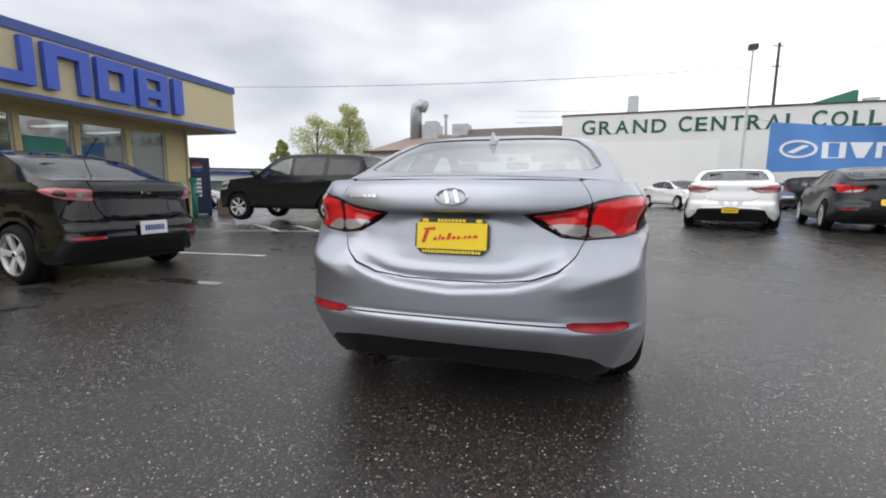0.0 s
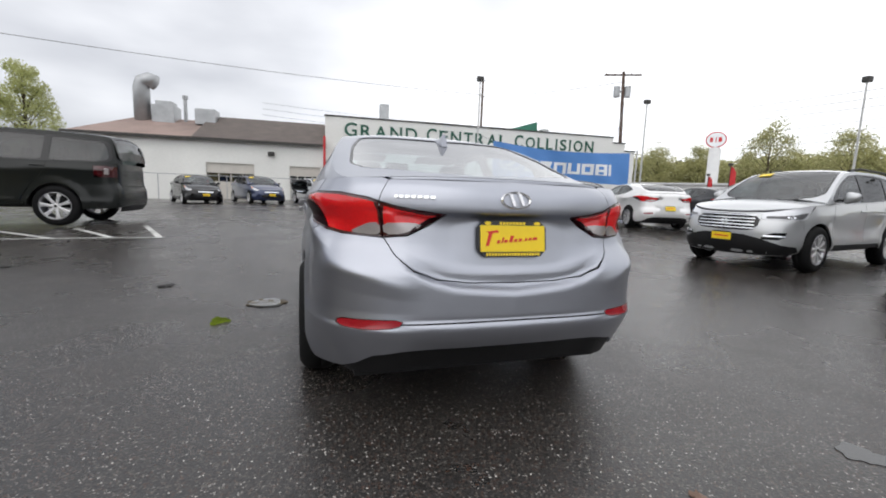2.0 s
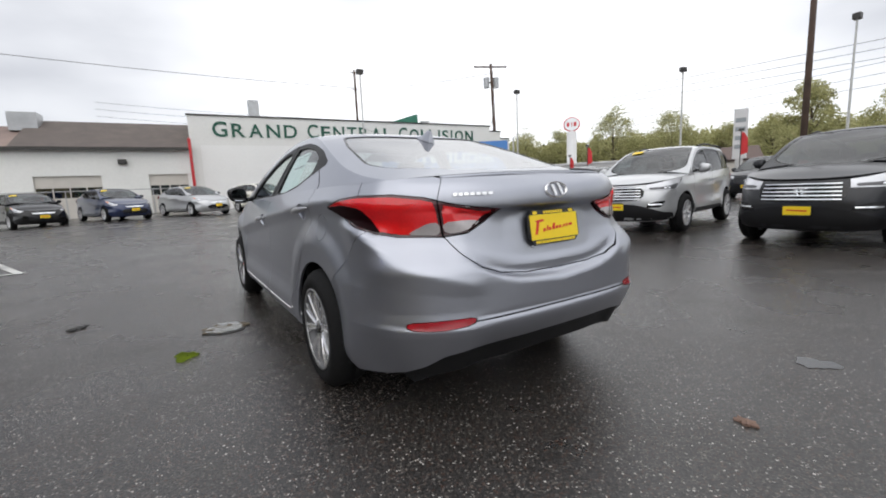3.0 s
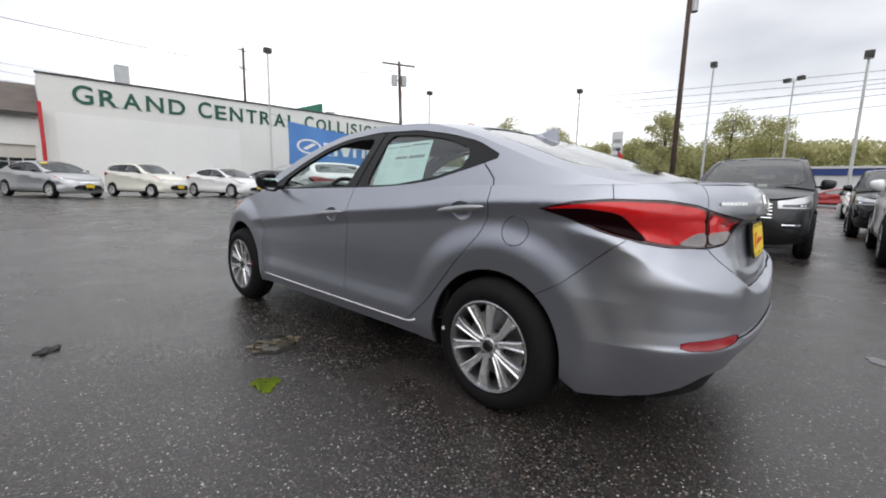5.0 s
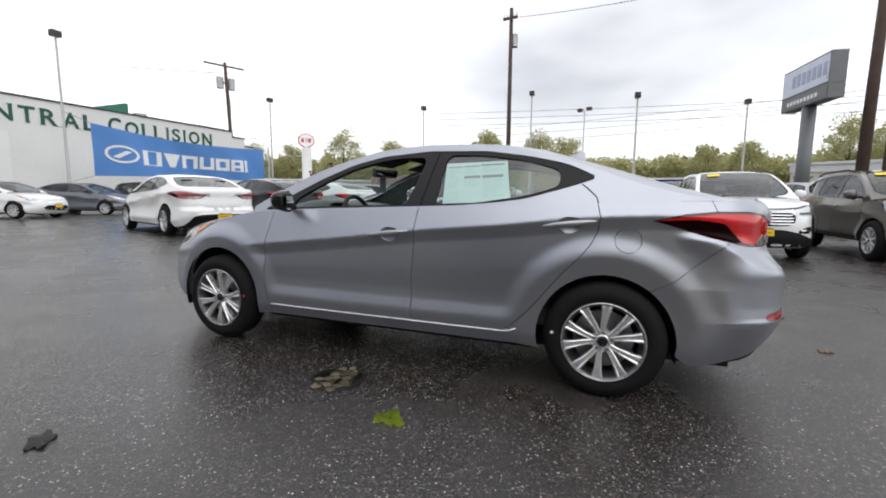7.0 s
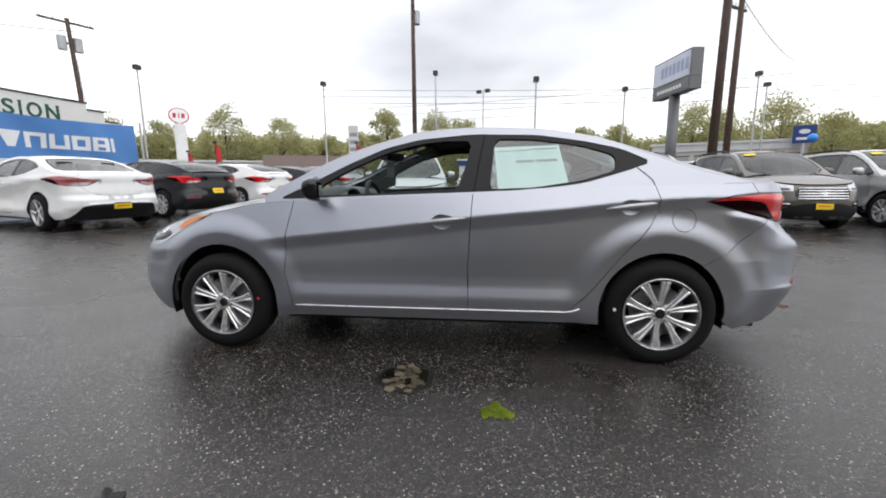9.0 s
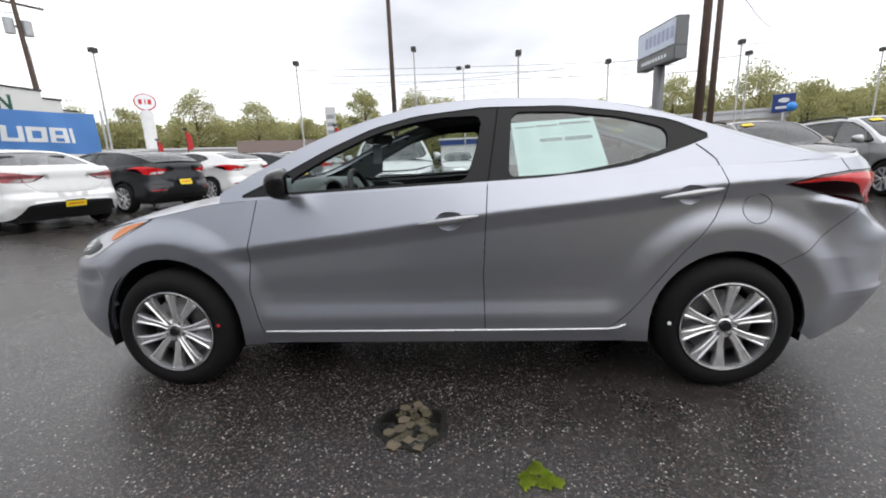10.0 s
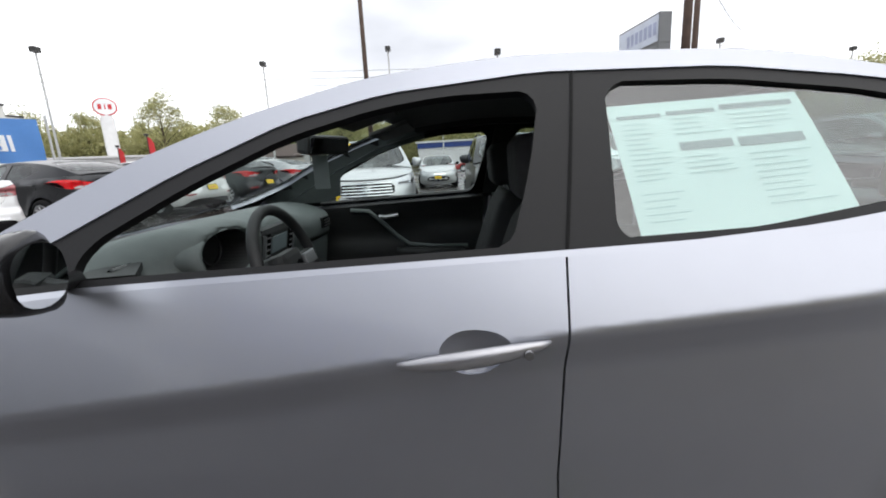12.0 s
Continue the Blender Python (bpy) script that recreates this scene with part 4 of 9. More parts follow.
navy = thing("navy_sign", "navy square sign on a post with a pale oval", "sign", (43.2, -29.4, 0), -35)
part("panel", new_box(-0.15, 0.15, -0.9, 0.9, 4.3, 6.0, 0.05), "sign_blue", navy)
bm = bmesh.new()
tube(bm, [(0, 0, 0), (0, 0, 4.3)], 0.12, 8)
part("post", bm, "lamp_pole", navy)
bm = bmesh.new()
flat_poly(bm, ell(0.0, 5.4, 0.45, 0.22), 0.02, lambda a, b, c: Vector((-0.152 - c, a, b)))
part("oval", bm, "banner_white", navy)
part("writing_bar", new_box(-0.17, -0.151, -0.6, 0.6, 4.6, 4.85), "banner_white", navy)
bl = thing("balloon", "bright blue balloon tied above the far cars", "balloon", (41.0, -28.7, 4.6))
bm = bmesh.new()
bmesh.ops.create_uvsphere(bm, u_segments=14, v_segments=10, radius=0.42)
part("balloon", bm, "balloon", bl, "", True)
bm = bmesh.new()
tube(bm, [(0, 0, -0.4), (0.1, 0, -2.5), (0, 0, -4.6)], 0.012, 4)
part("string", bm, "wire", bl)
tall = thing("white_pylon", "slim white and grey upright sign board", "sign", (44.0, 16.5, 0), 15)
part("board", new_box(-0.12, 0.12, -0.55, 0.55, 2.5, 7.0, 0.03), "far_white", tall)
for k in range(4):
    part("writing_bar", new_box(-0.135, -0.121, -0.4, 0.4, 3.4 + 0.8 * k, 3.8 + 0.8 * k), "grey_ink", tall)
part("post", new_box(-0.1, 0.1, -0.3, 0.3, 0, 2.5), "lamp_pole", tall)


def feather_flag(x, y, h, turn):
    t = thing("feather_flag", "red feather flag on a dark pole", "flag", (x, y, 0), turn, "feather flags")
    bm = bmesh.new()
    tube(bm, [(0, 0, 0), (0, 0, h)], 0.04, 6)
    part("pole", bm, "dark_metal", t)
    bm = bmesh.new()
    flat_poly(bm, [(0.02, h - 2.1), (0.55, h - 1.9), (0.5, h - 0.7), (0.25, h - 0.2), (0.02, h - 0.1)], 0.02, lambda a, b, c: Vector((a, c + 0.08 * math.sin(3 * b), b)))
    part("cloth", bm, "flag_red", t)
    part("lamp_box", new_box(-0.2, 0.2, -0.15, 0.15, h - 0.05, h + 0.18, 0.03), "dark_metal", t)


for q in ((40, 30.5, 5.0, -60), (41, 15.2, 4.8, -60), (47.0, 39.0, 4.6, -50)):
    feather_flag(*q)

# ---------------------------------------------------------------- far buildings


def far_building(x, y, turn, L, Dp, h, mat, label, roof="far_dark", openings=6, band=None, gabled=False):
    b = thing("far_building", label, "building", (x, y, 0), turn)
    part("wall", new_box(-L / 2, L / 2, 0, Dp, 0, h), mat, b)
    part("roof", new_box(-L / 2 - 0.3, L / 2 + 0.3, -0.3, Dp + 0.3, h, h + 0.25), roof, b)
    if gabled:
        bm = bmesh.new()
        gable(bm, -L / 2 - 0.4, L / 2 + 0.4, -0.5, Dp, h + 0.2, h + 1.8)
        part("roof_gable", bm, roof, b)
    for k in range(openings):
        x0 = -L / 2 + L * (k + 0.15) / openings
        w = part("window", new_box(x0, x0 + L * 0.7 / openings, -0.04, 0.1, 0.6, min(h - 0.75, 3.35)), "shop_glass", b)
        part("frame", new_box(x0 - 0.1, x0 + L * 0.7 / openings + 0.1, -0.03, 0.08, min(h - 0.75, 3.35), min(h - 0.75, 3.35) + 0.12), "dark_metal", w)
    if band:
        part("fascia", new_box(-L / 2 - 0.1, L / 2 + 0.1, -0.15, 0.02, h - 0.7, h), band, b)
    return b


far_building(50, 44, -55, 46, 12, 3.6, "far_white", "long low white building beyond the lot", "far_white", 0)
far_building(50, 23.5, -62, 12, 8, 2.5, "far_tan", "low tan showroom with a dark roof", "far_dark", 5, None, True)
far_building(47, -24, -118, 14, 10, 4.6, "far_tan", "far showroom with a pale fascia and glass front", "far_white", 7, "far_white")
far_building(60, -6, -95, 24, 10, 3.7, "far_white", "long low white building with a blue stripe behind parked cars", "far_white", 0, "sign_blue")
far_building(-29.5, 30.5, 43, 4.6, 3.5, 2.35, "far_white", "small far kiosk under a bright blue roof", "sign_blue", 2)
far_building(-40, 60, 30, 30, 10, 4.0, "far_white", "far pale building behind the shed", "far_dark", 4)

# ---------------------------------------------------------------- car bodies
from mathutils.geometry import delaunay_2d_cdt


def herm(xs, ys, x):
    """A smooth curve through points, without overshoot."""
    if x <= xs[0]:
        return ys[0]
    if x >= xs[-1]:
        return ys[-1]
    i = 0
    while xs[i + 1] < x:
        i += 1

    def slope(k):
        if k <= 0 or k >= len(xs) - 1:
            j = min(max(k, 0), len(xs) - 2) if k <= 0 else len(xs) - 2
            return (ys[j + 1] - ys[j]) / (xs[j + 1] - xs[j])
        a = (ys[k] - ys[k - 1]) / (xs[k] - xs[k - 1])
        b = (ys[k + 1] - ys[k]) / (xs[k + 1] - xs[k])
        return 0.0 if a * b <= 0 else 2 * a * b / (a + b)

    h = xs[i + 1] - xs[i]
    t = (x - xs[i]) / h
    m0, m1 = slope(i), slope(i + 1)
    return (2 * t ** 3 - 3 * t ** 2 + 1) * ys[i] + (t ** 3 - 2 * t ** 2 + t) * h * m0 + (3 * t ** 2 - 2 * t ** 3) * ys[i + 1] + (t ** 3 - t ** 2) * h * m1


def curve_of(pts):
    pts = sorted(pts)
    xs, ys = [p[0] for p in pts], [p[1] for p in pts]
    return lambda v: herm(xs, ys, v)


def catmull(pts, n=14):
    out = []
    P = [np.array(p, float) for p in pts]
    P = [2 * P[0] - P[1]] + P + [2 * P[-1] - P[-2]]
    for i in range(1, len(P) - 2):
        for k in range(n):
            t = k / n
            a, b, c, d = P[i - 1], P[i], P[i + 1], P[i + 2]
            out.append(0.5 * (2 * b + (c - a) * t + (2 * a - 5 * b + 4 * c - d) * t * t + (3 * b - a - 3 * c + d) * t ** 3))
    out.append(P[-2])
    return np.array(out)


def rounded(poly, times=2, most=0.03):
    """The outline with its corners cut, by at most so many metres."""
    for k in range(times):
        q = []
        for a, b in zip(poly, poly[1:] + poly[:1]):
            f = min(0.25, most / (k + 1) ** 1.5 / max(1e-6, math.hypot(b[0] - a[0], b[1] - a[1])))
            q += [(a[0] * (1 - f) + b[0] * f, a[1] * (1 - f) + b[1] * f), (a[0] * f + b[0] * (1 - f), a[1] * f + b[1] * (1 - f))]
        poly = q
    return poly


def grown(poly, d):
    """The outline moved out by d (in, if negative)."""
    P = np.array(poly)
    area = sum(P[i][0] * P[(i + 1) % len(P)][1] - P[(i + 1) % len(P)][0] * P[i][1] for i in range(len(P)))
    s = 1 if area > 0 else -1
    out = []
    for i in range(len(P)):
        a, b, c = P[i - 1], P[i], P[(i + 1) % len(P)]
        n1, n2 = np.array([b[1] - a[1], a[0] - b[0]]), np.array([c[1] - b[1], b[0] - c[0]])
        n1, n2 = n1 / (np.linalg.norm(n1) + 1e-9), n2 / (np.linalg.norm(n2) + 1e-9)
        n = n1 + n2
        n = n / max(np.linalg.norm(n), 0.5) / max(0.55, np.linalg.norm(n) / 2)
        out.append(tuple(b + s * d * n))
    return out


def inside(P, poly):
    x, y = P[:, 0], P[:, 1]
    res = np.zeros(len(P), bool)
    Q = np.array(poly)
    j = len(Q) - 1
    for i in range(len(Q)):
        xi, yi, xj, yj = *Q[i], *Q[j]
        if yi != yj:
            res ^= ((yi > y) != (yj > y)) & (x < (xj - xi) * (y - yi) / (yj - yi) + xi)
        j = i
    return res


def dense(poly, step):
    out = []
    for a, b in zip(poly, poly[1:] + poly[:1]):
        n = max(1, int(math.ceil(math.hypot(b[0] - a[0], b[1] - a[1]) / step)))
        out += [(a[0] + (b[0] - a[0]) * k / n, a[1] + (b[1] - a[1]) * k / n) for k in range(n)]
    return out


CREASED = {"front_fender", "front_door", "rear_door", "rear_quarter_panel", "rear_bumper", "boot_face", "front_bumper"}


def skin(name, fn, poly, mat, parent, holes=(), step=0.05, depth=0.015, label="", centre=(0, 1.3, 0.6), lift=0.0):
    """A panel cut out of a curved surface fn(a, b) by an outline, with its edge turned in by depth."""
    # panels with creases along them get more rows of points up the panel than along it
    asp = 4.0 if step < 0.05 and name in CREASED else 1.0
    if asp > 1:
        surface = fn
        fn = lambda a, b: surface(a, b / asp)
        poly, holes = [(a, b * asp) for a, b in poly], [[(a, b * asp) for a, b in h] for h in holes]
    loops = [dense(list(poly), step * 0.8)] + [dense(list(h), step * 0.8) for h in holes]
    vs, es = [], []
    for lp in loops:
        o = len(vs)
        vs += lp
        es += [(o + i, o + (i + 1) % len(lp)) for i in range(len(lp))]
    B = np.array(vs)
    lo, hi = B.min(0), B.max(0)
    gx, gy = np.arange(lo[0] + step / 2, hi[0], step), np.arange(lo[1] + step / 2, hi[1], step * 0.87)
    G = np.array([(x + (step / 2 if j % 2 else 0), y) for j, y in enumerate(gy) for x in gx])
    if len(G):
        ok = inside(G, loops[0])
        for h in loops[1:]:
            ok &= ~inside(G, h)
        G = G[ok]
        if len(G):
            keep = np.array([((B - g) ** 2).sum(1).min() > (0.5 * step) ** 2 for g in G])
            G = G[keep]
    pts = [Vector(p) for p in vs] + [Vector(p) for p in G]
    V, _, F, *_ = delaunay_2d_cdt(pts, es, [], 0, 1e-6)
    VA = np.array([tuple(v) for v in V])
    C = np.array([VA[list(f)].mean(0) for f in F])
    C = C + np.array([1.3e-5, 0.7e-5])
    ok = inside(C, loops[0])
    for h in loops[1:]:
        ok &= ~inside(C, h)
    bm = bmesh.new()
    nl = bm.verts.layers.float_vector.new("true_normal")
    bv = [bm.verts.new(fn(float(v[0]), float(v[1]))) for v in VA]
    e_ = 0.006
    for v, q in zip(bv, VA):
        a_, b_ = float(q[0]), float(q[1])
        v[nl] = (fn(a_ + e_, b_) - v.co).cross(fn(a_, b_ + e_) - v.co).normalized()
    for f, k in zip(F, ok):
        if k:
            try:
                bm.faces.new([bv[i] for i in f])
            except ValueError:
                pass
    bmesh.ops.delete(bm, geom=[v for v in bm.verts if not v.link_faces], context="VERTS")
    bm.normal_update()
    c = Vector(centre)
    s = sum(f.normal.dot(f.calc_center_median() - c) * f.calc_area() for f in bm.faces)
    if s < 0:
        bmesh.ops.reverse_faces(bm, faces=bm.faces)
    bm.normal_update()
    turned = -1 if sum(1 if v[nl].dot(v.normal) > 0 else -1 for v in bm.verts) < 0 else 1
    for v in bm.verts:
        v[nl] = v[nl] * turned if v[nl].length > 0.5 else v.normal
    if lift:
        for v in bm.verts:
            v.co += v[nl] * lift
    for f in bm.faces:
        f.smooth = True
    if depth:
        be = [e for e in bm.edges if e.is_boundary]
        inn, top, side_n = {}, {}, {}
        for e in be:
            for v in e.verts:
                if v not in inn:
                    inn[v] = bm.verts.new(v.co - v[nl] * depth)
                    top[v] = bm.verts.new(v.co)
                    side_n[v] = Vector((0, 0, 0))
        for e in be:
            a, b = e.link_loops[0].vert, e.link_loops[0].link_loop_next.vert
            f = bm.faces.new((top[b], top[a], inn[a], inn[b]))
            f.smooth = True
            f.normal_update()
            side_n[a] += f.normal
            side_n[b] += f.normal
        for v in inn:
            n = side_n[v].normalized() if side_n[v].length > 1e-6 else v.normal
            inn[v][nl] = n
            top[v][nl] = n
    ob = part(name, bm, mat, parent, label)
    at_ = ob.data.attributes["true_normal"]
    buf = np.zeros(len(ob.data.vertices) * 3, np.float32)
    at_.data.foreach_get("vector", buf)
    ob.data.normals_split_custom_set_from_vertices([tuple(v) for v in buf.reshape(-1, 3)])
    ob.data.attributes.remove(ob.data.attributes["true_normal"])
    return ob


SPREAD = np.linspace(-0.02, 0.02, 9)


def softened(pts, width=0.024):
    """A profile through points with its kinks rounded off."""
    c = curve_of(pts)
    z = np.linspace(0.0, 2.0, 801)
    v = np.array([c(float(q)) for q in z])
    k = max(3, int(width / 0.0025))
    v = np.convolve(np.pad(v, k, mode="edge"), np.ones(k) / k, mode="same")[k:-k]
    return lambda q: float(np.interp(q, z, v))


class Body:
    """The surfaces of a car: a wrap round the lower body, its decks, its glasshouse."""

    def __init__(self, S):
        self.S = S
        O = catmull(S["outline"])
        d = np.r_[0, np.cumsum(np.hypot(*np.diff(O, axis=0).T))]
        self.u, self.ox, self.oy = d, O[:, 0], O[:, 1]
        g = np.gradient(O, axis=0)
        g /= np.linalg.norm(g, axis=1)[:, None]
        self.nx, self.ny = g[:, 1], -g[:, 0]
        # square to the middle line at both ends, so that the two halves meet
        self.nx = self.nx * np.clip(d / 0.12, 0, 1) * np.clip((d[-1] - d) / 0.12, 0, 1)
        k = np.hypot(self.nx, self.ny)
        self.nx, self.ny = self.nx / k, self.ny / k
        self.top = d[-1]
        self.zs, self.zc, self.zr, self.ct = (curve_of(S[k]) for k in ("shoulder", "crease", "rail", "centre"))
        self.side, self.rear, self.front = S["side"], softened(S["rear"]), softened(S["front"])
        self.crown = curve_of(S["crown"])
        self.roll = S.get("roll", 0.0)
        if "ledge" in S:
            self.ledge = curve_of(S["ledge"])

    def us(self, y):
        return float(np.interp(y, self.oy, self.u))

    def ur(self, x):
        k = np.argmax(self.ox)
        return float(np.interp(x, self.ox[:k + 1], self.u[:k + 1]))

    def uf(self, x):
        k = np.argmax(self.ox)
        return float(np.interp(-x, -self.ox[k:], self.u[k:]))

    def wrap(self, u, z, sx=-1):
        S = self.S
        x, y = np.interp(u, self.u, self.ox), np.interp(u, self.u, self.oy)
        nx, ny = np.interp(u, self.u, self.nx), np.interp(u, self.u, self.ny)
        zb, zc = self.zs(y), self.zc(y)
        a = S["side"]
        top_in, cr, dip, low, bot = a
        kz = S.get("zk", 1.0)
        zl = 0.43 * kz
        zh = max(0.1, zc - zl)
        fine = S.get("fine")
        ks = [(0.12, bot - 0.04), (0.20, bot), (0.27, low - 0.02), (0.315, low - 0.003), (0.36, low), (0.385, low - 0.001), (0.42, low - 0.010), (0.455, low - 0.019), (0.51, low - 0.024), (zl + 0.5 * zh, dip + 0.018), (zc - 0.06, dip + 0.010), (zc - 0.008, cr - 0.006), (zc + 0.004, cr), (zb + 0.03, top_in)] if fine else [(0.12 * kz, bot - 0.04), (0.20 * kz, bot), (0.27 * kz, low - 0.02), (0.335 * kz, low), (0.375 * kz, low), (zl, low - 0.016), (zl + 0.22 * zh, dip + 0.004), (zl + 0.45 * zh, dip), (zl + 0.62 * zh, dip + 0.003), (zl + 0.82 * zh, dip + 0.42 * (cr - dip)), (zc, cr), (zb + 0.03, top_in)]
        kx, ky = [k[0] for k in ks], [k[1] for k in ks]
        side = float(np.interp(z + SPREAD * (0.75 if fine else 1.0), kx, ky).mean())
        for ya in (0.0, S["wb"]):
            r = math.hypot(y - ya, z - S["R"])
            if fine:
                # a brow round the wheel: a plain band at the arch, then a shoulder that rolls back into the side
                t = min(1.0, max(0.0, (0.575 - r) / 0.135))
                f = t * t * (3 - 2 * t) * min(1.0, max(0.0, (z - 0.20) / 0.16))
                side = side * (1 - 0.8 * f) + 0.8 * f * (0.002 - 0.010 * min(1.0, max(0.0, (0.45 - r) / 0.09)))
            else:
                t = min(1.0, max(0.0, (S["arch"] + 0.15 - r) / 0.12))
                side += S["flare"] * t * t * (3 - 2 * t) * (1.0 if z > 0.9 * S["R"] else 0.5)
        if "ledge" in S and y < -0.25:
            # the bumper's flank stands fuller than the doors
            side += 0.03 * min(1.0, (-0.25 - y) / 0.3) * min(1.0, max(0.0, (0.80 - z) / 0.18))
        if ny < 0:
            w, o = -ny, self.rear_in(x, z)
        else:
            w, o = ny, self.front(z)
        w = w * w * (3 - 2 * w) if w < 1 else 1.0
        off = side * (1 - w) + o * w
        if fine and y < -0.25 and z < 0.93:
            off = self.corner(u, x, y, z, off)
        if fine and y < -0.40 and z > 0.68:
            t = min(1.0, (z - 0.68) / 0.13)
            off -= self.turn_in(u) * t * t * (3 - 2 * t)
        return Vector((sx * (x + nx * off), y + ny * off, z))

    def turn_in(self, u):
        """How far the rear above the bumper draws in towards its corners."""
        if not hasattr(self, "turn_u"):
            self.turn_u = curve_of([(0.0, 0.0), (self.ur(0.16), 0.0), (self.ur(0.30), 0.008), (self.ur(0.42), 0.026), (self.ur(0.52), 0.043), (self.ur(0.60), 0.050), (self.ur(0.68), 0.045), (self.us(-0.67), 0.032), (self.us(-0.58), 0.012), (self.us(-0.48), 0.002), (self.us(-0.40), 0.0), (self.top, 0.0)])
        return self.turn_u(u)

    def corner(self, u, x, y, z, off):
        """The rear bumper's corner: the ledge climbs round it to the lamp, a scoop lies below it, and a ridge runs down behind the wheel."""
        if not hasattr(self, "ledge_u"):
            pts = [(0.0, 0.612), (self.ur(0.25), 0.622), (self.ur(0.42), 0.642), (self.ur(0.56), 0.664), (self.ur(0.68), 0.700), (self.us(-0.69), 0.745), (self.us(-0.60), 0.800), (self.us(-0.52), 0.840), (self.us(-0.40), 0.860)]
            self.ledge_u, self.u_in, self.u_out = curve_of(pts), self.ur(0.36), self.ur(0.56)
        e = min(1.0, max(0.0, (u - self.u_in) / (self.u_out - self.u_in)))
        yd = -0.60 + max(0.0, z - 0.468) * 0.66
        k = min(1.0, max(0.0, (self.us(yd) + 0.04 - u) / 0.20))
        b = min(1.0, max(0.0, (0.93 - z) / 0.07))
        if z < 0.468:
            k = 1.0 if y < -0.66 else min(1.0, max(0.0, (-0.36 - y) / 0.30))
        f = e * e * (3 - 2 * e) * k * k * (3 - 2 * k) * b * b * (3 - 2 * b)
        if f <= 0.0:
            return off
        zl = self.ledge_u(u)
        kz = (0.20, 0.30, 0.36, 0.43, 0.462, 0.478, 0.53, 0.53 + 0.5 * (zl - 0.53), zl - 0.012, zl + 0.004, max(zl + 0.02, 0.835), 0.93)
        kv = (-0.11, -0.062, -0.034, -0.004, 0.005, -0.003, -0.009, -0.007, 0.001, 0.0, -0.058 * min(1.0, max(0.1, (0.86 - zl) / 0.16)), -0.058)
        return off * (1 - f) + f * float(np.interp(z + SPREAD * 0.35, kz, kv).mean())

    def rear_in(self, x, z):
        """The rear's depth: the bumper's ledge climbs towards the corners, and the plate sits in a shallow recess."""
        if "ledge" not in self.S:
            return self.rear(z)
        zl = self.ledge(x)
        q = z
        if 0.52 < z <= zl:
            q = 0.52 + (z - 0.52) * (0.605 - 0.52) / (zl - 0.52)
        elif zl < z < 0.93:
            q = 0.605 + (z - zl) * (0.93 - 0.605) / max(0.02, 0.93 - zl)
        o = self.rear(q)
        # round the corners the ledge becomes a crease that climbs towards the wheel
        t = min(1.0, max(0.0, (abs(x) - 0.42) / 0.14))
        t = t * t * (3 - 2 * t)
        if z < 0.93 and t:
            zk = float(np.interp(abs(x), (0.45, 0.6, 0.7, 0.82), (0.63, 0.66, 0.70, 0.77)))
            kz = (0.2, 0.36, 0.46, 0.54, zk - 0.015, zk, zk + 0.02, 0.84, 0.93)
            o = o * (1 - t) + t * float(np.interp(z + SPREAD * 0.6, kz, (-0.11, -0.018, 0.002, -0.008, 0.004, 0.004, -0.006, -0.052, -0.058)).mean())
        r = ((abs(x) / 0.375) ** 4 + (abs(z - 0.81) / 0.125) ** 4) ** 0.25
        t = min(1.0, max(0.0, (1.06 - r) / 0.34))
        return o - 0.014 * t * t * (3 - 2 * t)

    def half(self, y):
        return abs(self.wrap(self.us(y), self.zs(y)).x)

    def deck(self, x, y):
        xs = max(self.half(y), 0.05)
        return Vector((x, y, self.zs(y) + self.crown(y) * (1 - min(1.0, abs(x) / xs) ** 2.4)))

    def gh(self, y, z, sx=-1):
        zb = self.zs(y)
        d = z - zb
        return Vector((sx * (self.half(y) - self.S["tumble"] * d - self.S["bow"] * d * abs(d) - self.S.get("pinch", 0.0) * max(0, 0.4 - y) ** 2), y, z))

    def roof(self, x, y):
        zr = self.zr(y)
        xr = max(0.05, abs(self.gh(y, zr).x))
        return Vector((x, y, zr + (self.ct(y) - zr) * (1 - min(1.0, abs(x) / xs_(xr)) ** (2.3 + self.roll * min(1.0, max(0.0, (0.9 - y) / 0.9))))))

    def at(self, p):
        kind, a, z = p
        u = {"s": self.us, "r": self.ur, "f": self.uf}[kind](a)
        return (u, z if z is not None else self.zs(float(np.interp(u, self.u, self.oy))))

    def uz(self, pts):
        return [self.at(p) for p in pts]


def xs_(v):
    return v


def arc(yc, zc, r, a0, a1, n=14):
    return [("s", yc + r * math.cos(radians(a0 + (a1 - a0) * k / n)), zc + r * math.sin(radians(a0 + (a1 - a0) * k / n))) for k in range(n + 1)]


